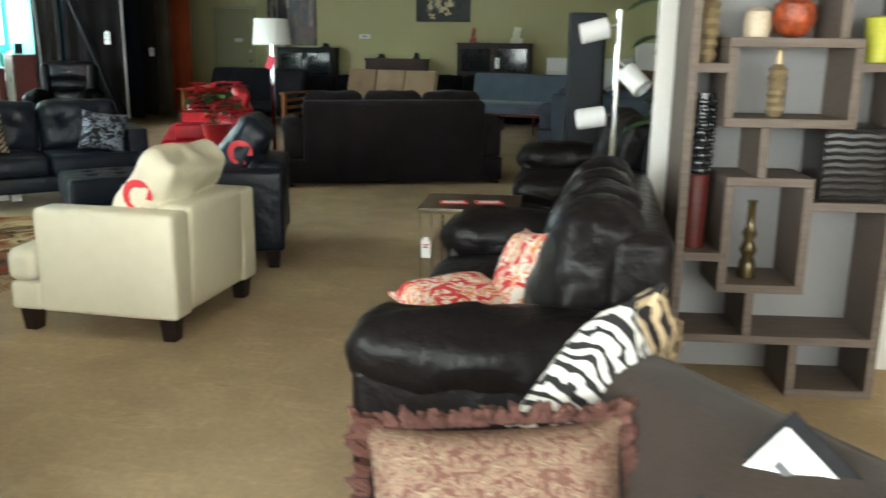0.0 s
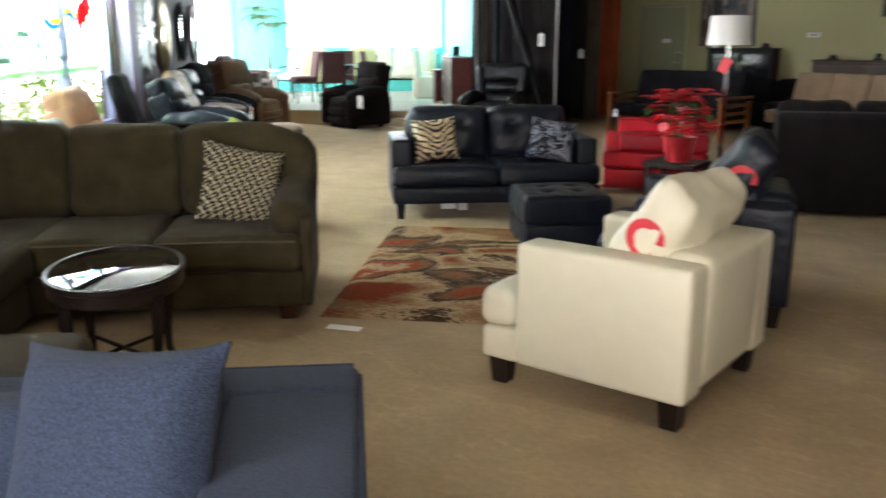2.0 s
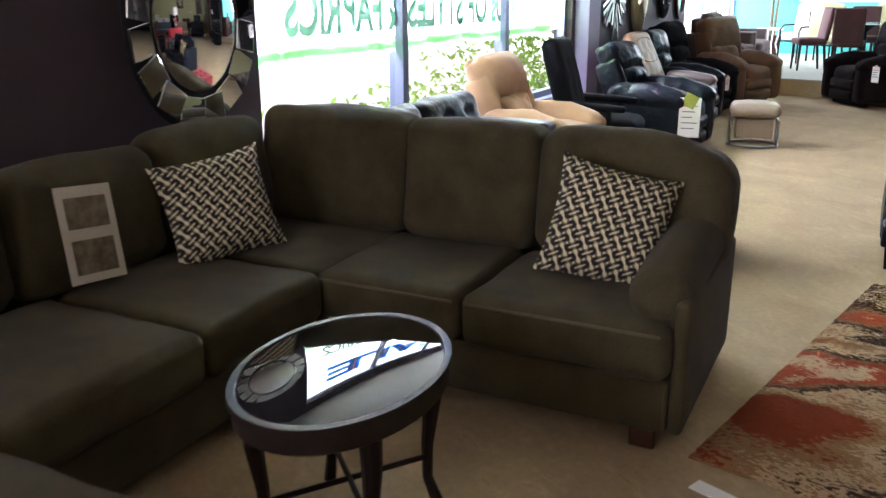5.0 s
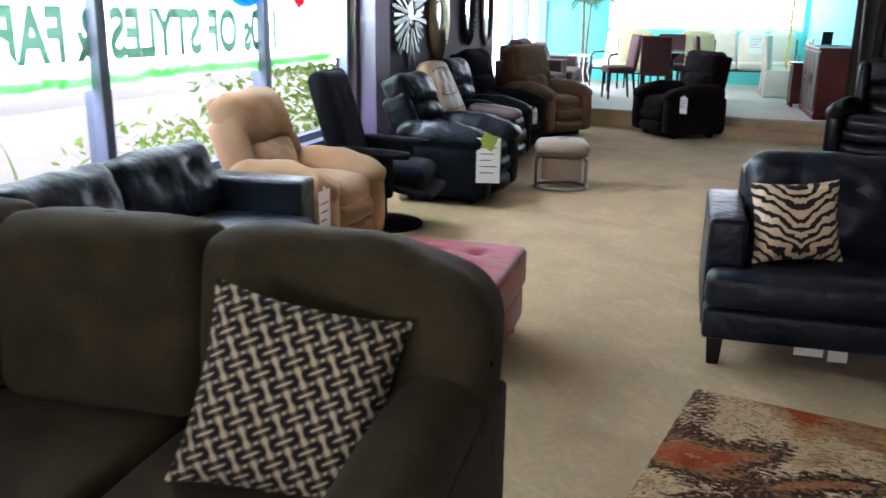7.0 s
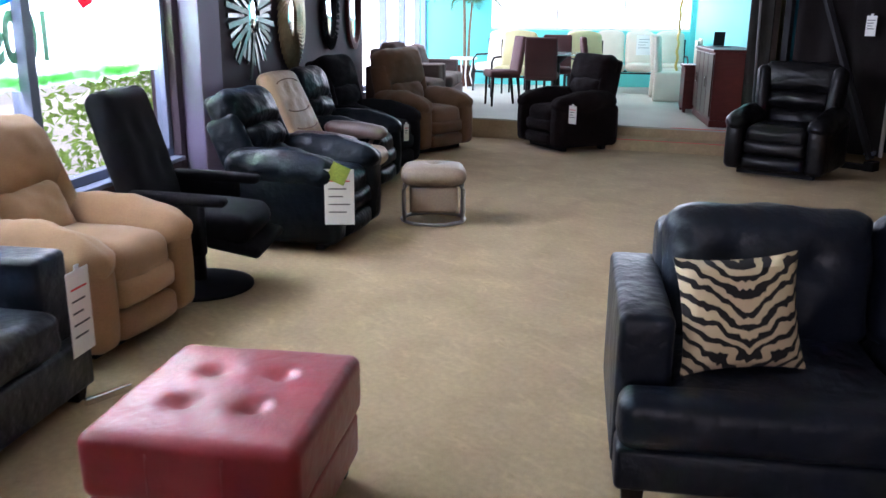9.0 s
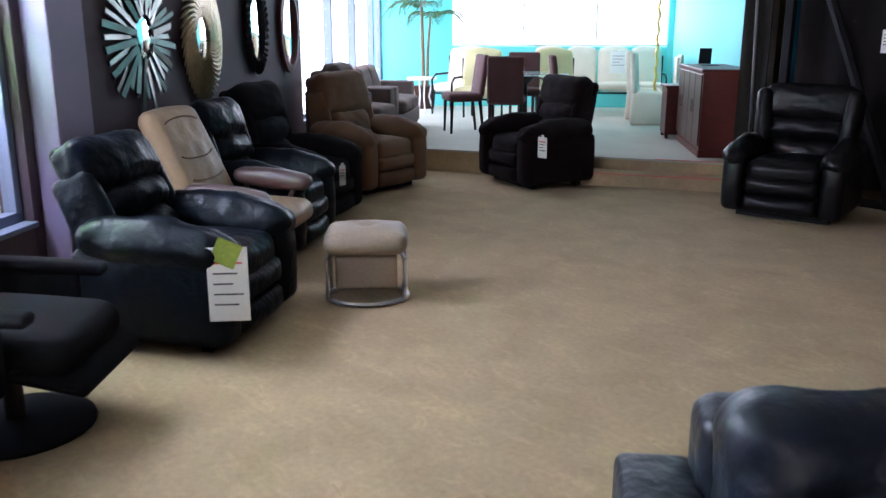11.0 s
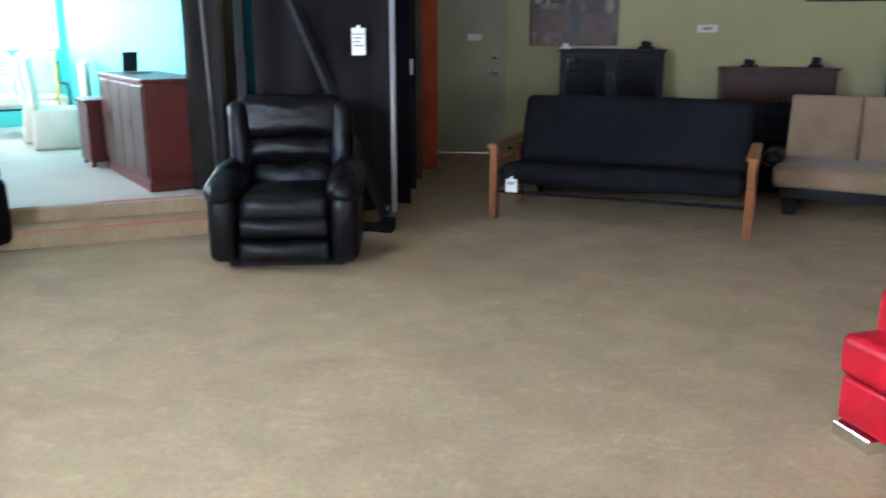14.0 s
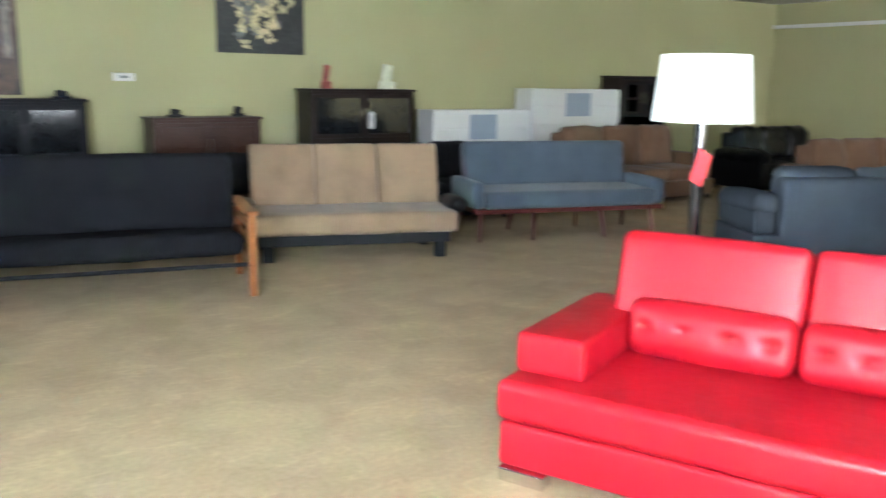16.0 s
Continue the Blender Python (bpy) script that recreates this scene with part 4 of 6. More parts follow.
sect_box("seat_cushion", -4.40, -3.66, -6.28, -5.62, 0.27, 0.455, 0.05, (0, 0.0, 0.015), seed=3)
sect_box("seat_cushion", -4.40, -3.66, -6.93, -6.29, 0.27, 0.46, 0.05, (0.01, 0, 0.02), seed=4)
sect_box("seat_cushion", -4.40, -3.66, -7.70, -6.94, 0.27, 0.46, 0.05, (0.01, 0, 0.02), seed=5)
sect_box("chaise_cushion", -4.40, -2.95, -8.40, -7.72, 0.27, 0.47, 0.06, (0.01, 0.0, 0.03), 9, seed=6)
sect_box("back_frame", -4.68, -2.40, -5.46, -5.30, 0.07, 0.74, 0.05, (0, 0.01, 0), 5)
sect_box("back_frame", -4.70, -4.56, -8.42, -5.47, 0.07, 0.78, 0.05, (0.005, 0, 0), 5)
end_v, end_f = rbox(0.76, 0.25, 0.51, 0.075, (0.01, 0.03, 0.02), m=14, k=3, crumple=0.010, seed=7)
end_v[:, 2] -= np.where(end_v[:, 2] > 0, 0.55 * np.clip(end_v[:, 0] - 0.04, 0, 1) ** 1.7, 0)  # falls away towards the arm
part("back_cushion", [put((end_v, end_f), -2.665, -5.55, 0.705, -8)], OLIVE, sect)
sect_box("back_cushion", -3.665, -3.048, -5.68, -5.43, 0.45, 0.955, 0.06, (0.0, 0.03, 0.022), 12, -8, seed=8)
sect_box("back_cushion", -4.44, -3.668, -5.68, -5.43, 0.45, 0.965, 0.06, (0.0, 0.03, 0.03), 12, -8, seed=9)
sect_box("back_cushion", -4.60, -4.36, -6.36, -5.66, 0.45, 0.93, 0.085, (0.03, 0.0, 0.03), 9, 0, -8, seed=10)
sect_box("back_cushion", -4.60, -4.36, -7.06, -6.365, 0.45, 0.90, 0.085, (0.03, 0.0, 0.02), 9, 0, -8, seed=11)
sect_box("back_cushion", -4.60, -4.36, -7.74, -7.065, 0.45, 0.90, 0.085, (0.03, 0.0, 0.02), 9, 0, -8, seed=12)
sect_box("back_cushion", -4.60, -4.36, -8.42, -7.745, 0.45, 0.90, 0.085, (0.03, 0.0, 0.02), 9, 0, -8, seed=13)
part("arm", [put(rbox(0.17, 0.72, 0.22, 0.05, (0.01, 0.01, 0), m=5), -2.40, -5.86, 0.50, 0), put(rbox(0.225, 0.72, 0.19, 0.09, (0, 0.02, 0.015), m=12, k=3, crumple=0.006), -2.405, -5.87, 0.555, 7)], OLIVE, sect, "sloped rolled arm")
part("outer_panel", [put(rbox(0.05, 0.92, 0.47, 0.02, m=3), -2.315, -5.79, 0.305)], OLIVE, sect)
for x, y in ((-2.42, -6.2), (-2.42, -5.42), (-4.6, -6.2), (-4.6, -8.3), (-3.06, -8.3), (-3.06, -7.82)):
    part("foot", [put(rbox(0.09, 0.09, 0.075, 0.01, m=1), x, y, 0.037)], BROWN_WOOD, sect, smooth=False)
for x0, x1 in ((-3.64, -3.07), (-4.40, -3.69)):
    part("piping", [tube([(x0, -5.56, 0.925), ((x0 + x1) / 2, -5.545, 0.972), (x1, -5.56, 0.93)], 0.007, 6)], OLIVE_TRIM, sect)
for x0, x1 in ((-3.06, -2.37), (-3.70, -3.11)):
    part("piping", [tube([(x0, -6.305, 0.435), ((x0 + x1) / 2, -6.315, 0.44), (x1, -6.305, 0.435)], 0.006, 6)], OLIVE_TRIM, sect)
throw_pillow("square pillow in a black and cream link print", there(-2.68, -5.86) @ lean(0, 0, 0.66, 22, 22, -14), LINKS, 0.46, 0.46, 0.16, 1)
throw_pillow("square pillow in a black and cream link print", there(-4.17, -6.28) @ lean(0, 0, 0.66, 58, 20, 8), LINKS, 0.46, 0.44, 0.16, 2)
throw_pillow("square pillow in a black and cream link print", there(-4.20, -8.15) @ lean(0, 0, 0.66, 78, 18, 5), LINKS, 0.46, 0.44, 0.16, 3)
lf = thing("brochure", "glossy printed leaflet leaning on the sectional's back", "brochure", there(-4.29, -6.84, 90) @ pose(0, -0.03, 0.68, -14, 6, 0))
part("sheet", [block(-0.12, 0.12, -0.002, 0.002, -0.17, 0.17, 0.001)], surface("glossy_paper", (0.5, 0.45, 0.38), 0.15, 0.1), lf, smooth=False)
part("photo", [block(-0.09, 0.09, -0.0035, -0.0021, -0.14, -0.02, 0.0005), block(-0.09, 0.09, -0.0035, -0.0021, 0.02, 0.13, 0.0005)], surface("brochure_photo", (0.16, 0.13, 0.09), 0.2, 0.6, 30, 12, 0.0), lf, smooth=False)
st = thing("fabric_tag", "small tan and white tag on the sectional", "tag", there(-4.28, -7.72, 90) @ pose(0, -0.05, 0.68, -10, 35, 0))
part("card", [block(-0.07, 0.02, -0.002, 0.002, -0.025, 0.025, 0.001)], OAK, st, smooth=False)
part("card", [block(0.02, 0.08, -0.002, 0.002, -0.025, 0.025, 0.001)], PAPER, st, smooth=False)

# oval glass side table
ot = thing("oval_table", "dark wood oval side table with a mirrored glass top", "table", here(2.47, -7.30, 138))
TA, TB = 0.39, 0.275
part("top_frame", [put(lathe([(0.93, 0.445), (0.97, 0.455), (0.97, 0.50), (1.0, 0.505), (1.0, 0.527), (0.93, 0.527), (0.92, 0.515)], 44), s=(TA, TB, 1))], DARK_WOOD, ot)
part("glass_top", [put(lathe([(0.925, 0.517), (0.925, 0.523), (0.90, 0.526)], 44), s=(TA, TB, 1))], surface("smoked_glass", (0.012, 0.013, 0.015), 0.03, 0.05, 20, 2, 0.0, spec=1.0, coat=1.0), ot, "dark glass top")
for sx in (-1, 1):
    for sy in (-1, 1):
        pts = [(sx * TA * 0.5 * f, sy * TB * 0.6 * f, z) for f, z in ((1.0, 0.455), (1.05, 0.35), (0.98, 0.21), (0.98, 0.10), (1.12, 0.0))]
        part("leg", [tube(pts, [0.030, 0.027, 0.019, 0.016, 0.020], 8)], DARK_WOOD, ot, "curved sabre leg")
for sx in (-1, 1):
    part("stretcher", [tube([(-TA * 0.49, -sx * TB * 0.59, 0.17), (TA * 0.49, sx * TB * 0.59, 0.17)], 0.009, 6)], DARK_WOOD, ot)

# blue-grey sofa in the foreground
blue = sofa("sofa", "blue-grey tweed sofa with piped box cushions", there(-3.16, -8.98, 0), NAVY_GREY, 2.2, 0.95, 2, 0.32, 0.61, 0.43, 0.63, 0.08, trim=TWEED_TRIM, back_tilt=4, puff=0.012, back_r=0.03)
for k in (-1, 1):
    part("piping", [tube([(1.10 * k, -0.42, 0.60), (1.10 * k, 0.42, 0.60)], 0.007, 6), tube([(0.785 * k, -0.42, 0.60), (0.785 * k, 0.42, 0.60)], 0.007, 6)], TWEED_TRIM, blue)
part("back_rail", [put(rbox(2.2, 0.20, 0.545, 0.035, (0, 0.005, 0.006), m=6, k=3), 0, 0.381, 0.345)], NAVY_GREY, blue)
part("piping", [tube([(-1.08, 0.478, 0.605), (1.085, 0.478, 0.605)], 0.009, 6)], TWEED_TRIM, blue)
throw_pillow("blue-grey tweed pillow leaning on the sofa arm", there(-2.56, -8.98) @ lean(0, 0, 0.62, -30, 24, 8), NAVY_GREY, 0.52, 0.46, 0.17, 4)

# brown-black leather sofa, its table, the next sofa
lsofa = sofa("loveseat", "brown-black leather loveseat with pillow-top arms", here(6.285, -6.74, -90), BROWN_LEATHER, 1.94, 0.94, 2, 0.3, 0.62, 0.45, 0.94, 0.05, style="pillow", puff=0.06, back_tilt=20, backs=4)
throw_pillow("red, orange and cream floral pillow", here(6.28, -7.02, -90) @ lean(0, 0, 0.615, 18, 24, 12), FLORAL, 0.38, 0.38, 0.15, 5)
throw_pillow("red and cream floral pillow lying flat", here(6.04, -7.06) @ pose(0, 0, 0.515, 4, -4, 30), FLORAL, 0.40, 0.40, 0.14, 6)
sofa("sofa", "brown-black leather sofa with pillow-top arms", here(6.45, -3.65, -86), BROWN_LEATHER, 2.0, 1.0, 2, 0.3, 0.62, 0.45, 0.95, 0.05, style="pillow", puff=0.05, back_tilt=16)
et = thing("end_table", "small chrome end table with a wood top", "table", here(5.82, -5.16, 4))
part("top", [block(-0.28, 0.28, -0.26, 0.26, 0.52, 0.545)], BROWN_WOOD, et, smooth=False)
part("rim", [tube([(-0.28, -0.26, 0.53), (0.28, -0.26, 0.53), (0.28, 0.26, 0.53), (-0.28, 0.26, 0.53)], 0.016, 4, True)], CHROME, et)
for sx in (-1, 1):
    for dx in (0, 0.07):
        part("leg", [tube([(sx * (0.27 - dx), -0.25, 0.0), (sx * (0.27 - dx), -0.25, 0.53)], 0.009, 6), tube([(sx * (0.27 - dx), 0.25, 0.0), (sx * (0.27 - dx), 0.25, 0.53)], 0.009, 6)], CHROME, et)
    part("runner", [tube([(sx * 0.27, -0.25, 0.012), (sx * 0.27, 0.25, 0.012)], 0.010, 6)], CHROME, et)
for dx, dy in ((-0.1, -0.06), (0.1, -0.02)):
    c = thing("price_card", "small red and white card on the end table", "card", here(5.82 + dx, -5.16 + dy, 12, 0.546))
    part("card", [block(-0.08, 0.08, -0.05, 0.05, 0, 0.004, 0.001)], RED_PRINT, c, smooth=False)
    part("panel", [block(-0.06, 0.06, -0.03, 0.03, 0.0042, 0.006, 0.0005)], PAPER, c, smooth=False)
hang_tag("white price tag on the end table", here(5.60, -5.43, 0, 0.36), 0.05, 0.10, 2)

# taupe sofa by the leather loveseat
sofa("sofa", "taupe microfibre sofa with plump cushions", here(6.833, -8.953, -52), TAUPE_SUEDE, 1.6, 0.94, 2, 0.2, 0.6, 0.44, 0.79, 0.06, arms=(0, 1), puff=0.05, back_tilt=18, backs=1)
throw_pillow("white and black zebra plush pillow", here(6.52, -8.2, -90) @ lean(0, 0, 0.66, -26, 26, 30), ZEBRA_WHITE, 0.46, 0.46, 0.16, 7)
throw_pillow("tan and black zebra plush pillow", here(6.57, -8.05, -90) @ lean(0, 0.02, 0.66, -26, 26, 30), ZEBRA, 0.46, 0.46, 0.14, 8)
fp = throw_pillow("brown paisley pillow with a shaggy fringe", here(6.38, -8.62, 8) @ lean(0, 0, 0.57, 0, 38, 4), PAISLEY, 0.5, 0.42, 0.15, 9)
rr = random.Random(8)
tufts = []
for i in range(240):
    t = i / 240 * 4
    k, f = int(t), t - int(t)
    x, y = [(-0.25 + 0.5 * f, 0.21), (0.25, 0.21 - 0.42 * f), (0.25 - 0.5 * f, -0.21), (-0.25, -0.21 + 0.42 * f)][k]
    dx, dy = x * 0.06 + rr.uniform(-0.02, 0.02), y * 0.07 + rr.uniform(-0.02, 0.02)
    tufts.append(tube([(x * 0.97, y * 0.97, 0), (x + dx * 0.5, y + dy * 0.5, rr.uniform(-0.02, 0.03)), (x + dx, y + dy, rr.uniform(-0.03, 0.03))], [0.010, 0.012, 0.004], 5))
part("fringe", tufts, FRINGE, fp, "shaggy brown fringe")
sg = thing("price_sheet", "white printed sheet in a sleeve on the sofa back", "sign", here(6.83, -8.74, -52) @ pose(0, -0.03, 0.69, -34, 24, 0))
part("sheet", [block(-0.11, 0.11, -0.002, 0.002, -0.15, 0.15, 0.001)], PAPER, sg, smooth=False)
part("sleeve", [block(-0.125, 0.125, 0.0021, 0.004, -0.165, 0.175, 0.001)], BLACK_METAL, sg, "dark plastic sleeve", False)
for i in range(4):
    part("print", [block(-0.08, 0.07 - 0.03 * (i % 2), -0.0035, -0.0021, 0.09 - 0.06 * i, 0.105 - 0.06 * i, 0.0004)], PRINT, sg, smooth=False)

# driftwood shelf with its ornaments, white partition behind
structure("partition", [block(6.76, 10.5, -6.02, -5.88, 0, HIGH)], WHITE_PAINT, "white painted partition wall")
SHX, SHY = 6.84, -6.34
shelf = thing("bookcase", "grey driftwood display case of staggered open boxes", "shelf", here(SHX, SHY, 6))
LW, LD, LH, LT = 0.86, 0.30, 1.95, 0.036


def board(x0, x1, z0, z1):
    part("board", [block(x0, x1, -LD / 2, LD / 2, z0, z1, 0.003)], GREY_WOOD, shelf, smooth=False)


board(0, LT, 0.0, LH)
board(LW - LT, LW, 0.0, LH)
board(LT, LW - LT, LH - LT, LH)
for x0, x1, z in ((LT, 0.15, 1.34), (0.15, 0.66, 1.44), (0.15, 0.66, 1.13), (0.66, LW - LT, 1.35), (LT, 0.18, 0.58), (0.18, 0.53, 0.895), (0.18, 0.53, 0.45), (0.53, LW - LT, 0.80), (LT, LW - LT, 0.23), (0.50, LW - LT, 0.0)):
    board(x0, x1, z, z + LT)
for x, z0, z1 in ((0.15, 1.166, 1.44), (0.624, 1.166, 1.44), (0.30, 0.931, 1.13), (0.18, 0.486, 0.895), (0.494, 0.486, 0.895), (0.30, 0.266, 0.45), (0.50, 0.036, 0.23), (0.56, 1.476, 1.914)):
    board(x, x + LT, z0, z1)
part("back_panel", [block(0.0, LW, LD / 2, LD / 2 + 0.008, 0.02, LH, 0.001)], surface("shelf_back", (0.27, 0.265, 0.26), 0.6, 0.06), shelf, smooth=False)
SH = here(SHX, SHY, 6)


def vase(label, x, z, profile, mat, category="vase", n=18):
    v = part("vase" if category == "vase" else category.replace(" ", "_"), [lathe(profile, n)], mat, None, at=SH @ pose(x, -0.02, z))
    return tagged(v, label, category)


GOLDEN = surface("antique_gold", (0.42, 0.33, 0.19), 0.35, 0.3, 30, 6, 0.2, metal=0.6)
rings = [(0.03, 0)] + [(0.034 + 0.010 * (i % 2), 0.012 + 0.02 * i) for i in range(12)] + [(0.018, 0.26), (0.014, 0.33), (0.022, 0.34)]
vase("ribbed cream and gold bottle vase", 0.09, 1.376, rings, GOLDEN)
vase("ribbed cream and gold bottle vase", 0.38, 1.166, [(r * 0.9, z * 0.8) for r, z in rings], GOLDEN)
vase("dark bottle with gold bands", 0.33, 0.486, [(0.035, 0), (0.035, 0.06), (0.024, 0.09), (0.036, 0.12), (0.02, 0.16), (0.03, 0.19), (0.016, 0.23), (0.016, 0.32), (0.022, 0.33)], surface("bronze_glaze", (0.10, 0.075, 0.03), 0.2, 0.4, 20, 5, 0.1, metal=0.5))
vase("tall maroon vase with a lattice of black and silver scales", 0.09, 0.616, [(0.05, 0), (0.055, 0.3), (0.05, 0.31)], CHERRY)
lat = []
for k in range(10):
    for i in range(9):
        t = (i + 0.5 * (k % 2)) * 2 * math.pi / 9
        lat.append(put(rbox(0.034, 0.012, 0.024, 0.005, m=1, k=1), 0.056 * math.cos(t), 0.056 * math.sin(t), 0.325 + 0.031 * k, 0, 0, math.degrees(t) + 90))
tagged(part("vase_collar", lat + [lathe([(0.048, 0.31), (0.048, 0.64), (0.04, 0.64)], 16)], DARK_GLASS, None, at=SH @ pose(0.09, -0.02, 0.617)), "black scaled upper half of the tall vase", "vase")
vase("round red-brown woven ball ornament", 0.42, 1.476, [(0.02, 0), (0.06, 0.02), (0.085, 0.07), (0.075, 0.13), (0.03, 0.165), (0.005, 0.17)], surface("rust_ball", (0.3, 0.06, 0.02), 0.4, 0.7, 40, 20, 0.6, 0.01), "ornament")
vase("small gilt framed dial", 0.28, 1.476, [(0.05, 0), (0.055, 0.05), (0.05, 0.10), (0.02, 0.12)], surface("gilt", (0.5, 0.42, 0.3), 0.4, 0.2), "ornament")
vase("yellow glass tumbler with red rim", 0.76, 1.386, [(0.05, 0), (0.06, 0.15), (0.065, 0.17), (0.03, 0.18)], surface("yellow_glass", (0.5, 0.5, 0.06), 0.2, 0.2), "ornament")
bx = thing("storage_box", "black rippled storage box in the shelf", "box", SH @ pose(0.68, -0.01, 0.836))
RIPPLE = surface("black_ripple_vinyl", (0.016, 0.015, 0.015), 0.35, 0.2)
part("body", [put(rbox(0.26, 0.26, 0.30, 0.02, m=2), 0, 0, 0.15)], RIPPLE, bx)
for i in range(10):
    part("ridge", [tube([(-0.125 + 0.05 * q, -0.132 - 0.004 * (q % 2), 0.018 + 0.029 * i + 0.008 * (q % 2)) for q in range(6)], 0.008, 5)], RIPPLE, bx)

# floor lamp with three spot shades, and the big-leaved plant behind it
tl = thing("floor_lamp", "chrome floor lamp with three white drum spots", "lamp", here(6.60, -5.30))
part("pole", [tube([(0, 0, 0.02), (0, 0, 1.62)], 0.016, 8)], CHROME, tl)
part("base", [lathe([(0.14, 0), (0.14, 0.02), (0.03, 0.03)], 20)], CHROME, tl)
SHADE_WHITE = surface("white_shade", (0.85, 0.85, 0.84), 0.5, 0.03, 60, 3, 0.0)
for z, yaw, tip in ((1.53, 190, 14), (1.31, -35, 40), (1.07, 195, 8)):
    q = pose(0, 0, z, 0, 0, yaw) @ pose(0.06, 0, 0, 0, tip, 0)
    sp = part("spot_shade", [put(lathe([(0.02, -0.01), (0.055, 0.0), (0.055, 0.14), (0.05, 0.14), (0.05, 0.02)], 18), 0, 0, 0, 0, 90)], SHADE_WHITE, tl, "white drum shade", at=q)
    part("joint", [tube([(-0.06, 0, 0), (0.0, 0, 0)], 0.012, 6)], CHROME, tl, at=q)


def leafy(name, label, m, count, reach, z0, z1, wide, seed, mat, pot=None, droop=0.5, trunk=True):
    """A potted plant of long broad leaves from a short stem."""
    p = thing(name, label, "plant", m)
    rr_ = random.Random(seed)
    if pot:
        part("pot", [lathe([(0.13, 0), (0.18, 0.3), (0.19, 0.32), (0.16, 0.32), (0.15, 0.28)], 18)], pot, p)
    part("stem", [tube([(0, 0, 0.25), (0.02, 0.01, (z0 + z1) / 2), (0, 0, z1 - 0.1)], [0.03, 0.025, 0.012])], BARK, p)
    for i in range(count):
        a, zb = rr_.uniform(0, 6.28), rr_.uniform(z0, z1)
        ln = reach * rr_.uniform(0.7, 1.1)
        v, f = [], []
        for k in range(8):
            t = k / 7
            out, up = ln * t, ln * (0.75 * t - droop * 1.4 * t * t)
            w = wide * math.sin(math.pi * min(1, 0.08 + t * 0.92)) ** 0.7
            c0 = (math.cos(a) * out, math.sin(a) * out, zb + up)
            for sgn in (-1, 0, 1):
                v.append((c0[0] - math.sin(a) * w * sgn, c0[1] + math.cos(a) * w * sgn, c0[2] + 0.25 * w * abs(sgn)))
        for k in range(7):
            for j in range(2):
                b = k * 3 + j
                f.append((b, b + 1, b + 4, b + 3))
        part("leaf", [(np.array(v), f)], mat, p)
    return p


leafy("potted_plant", "tall potted plant with broad dark green leaves", here(7.08, -4.98), 30, 0.62, 0.9, 1.75, 0.065, 5, LEAF, BLACK_METAL, 0.45)

# dark tall cabinet beyond the leather sofa
tall = thing("tall_cabinet", "tall narrow dark grey cabinet", "cabinet", here(6.33, 0.25, 8))
part("body", [block(-0.19, 0.19, -0.12, 0.16, 0.0, 1.80)], surface("charcoal_lacquer", (0.03, 0.035, 0.045), 0.4, 0.1), tall, smooth=False)
part("panel", [block(-0.17, 0.17, -0.135, -0.121, 0.03, 1.77)], surface("charcoal_panel", (0.035, 0.042, 0.055), 0.35, 0.1), tall, smooth=False)
part("side_rail", [block(0.191, 0.205, -0.1, 0.14, 0.0, 1.8), block(0.21, 0.22, -0.08, 0.12, 0.0, 1.78)], BLACK_METAL, tall, smooth=False)

# big black sofa seen from behind
big = sofa("sofa", "black suede sofa with three cushions", here(4.325, -1.075, 201.5), BLACK_SUEDE, 2.28, 0.95, 3, 0.22, 0.68, 0.45, 0.93, 0.04, style="round", puff=0.03, back_tilt=4)

# red leather sofa, lamp behind it, poinsettia
RSX, RSY, RST = 1.195, 0.09, -65.5
red = thing("sofa", "bright red leather sofa with buttoned lumbar rolls and chrome feet", "sofa", here(RSX, RSY, RST) @ pose(1.0, 0.48, 0))
part("base", [put(rbox(1.99, 0.96, 0.185, 0.02, m=4), 0, 0, 0.148)], RED_LEATHER, red)
part("seat_cushion", [put(rbox(2.02, 0.99, 0.17, 0.04, (0, 0.006, 0.012), m=14, k=3, crumple=0.004), 0, 0, 0.33)], RED_LEATHER, red, "full-width red seat slab")
for k in (-1, 1):
    part("arm", [put(rbox(0.30, 0.84, 0.17, 0.025, (0.003, 0, 0.004), m=5), k * 0.845, 0.07, 0.495)], RED_LEATHER, red, "square red arm block")
part("back_frame", [put(rbox(1.4, 0.16, 0.36, 0.04, m=4), 0, 0.41, 0.54)], RED_LEATHER, red)
for k in range(2):
    x0, hw = ((-0.80, 0.80), (0.006, 0.80))[k]
    part("head_cushion", [put(rbox(hw, 0.17, 0.40, 0.045, (0.0, 0.012, 0.01), m=6, k=3), x0 + hw / 2, 0.33, 0.72, -14)], RED_LEATHER, red, "tall red headrest")
    part("lumbar_roll", [put(put(rbox(0.695, 0.24, 0.17, 0.06, (0, 0.01, 0.015), m=18, k=3, tufts=[(-0.26, 0), (-0.09, 0), (0.09, 0), (0.26, 0)], dent=0.028, spread=0.026), 0, 0, 0, 90), -0.352 + 0.704 * k, 0.19, 0.535, -14)], RED_LEATHER, red, "buttoned lumbar roll")
for x in (-0.88, 0.88):
    for y in (-0.465, 0.40):
        part("chrome_foot", [block(x - 0.1, x + 0.1, y - 0.04, y + 0.04, 0.0, 0.055, 0.004)], CHROME, red, "flat chrome foot", False)

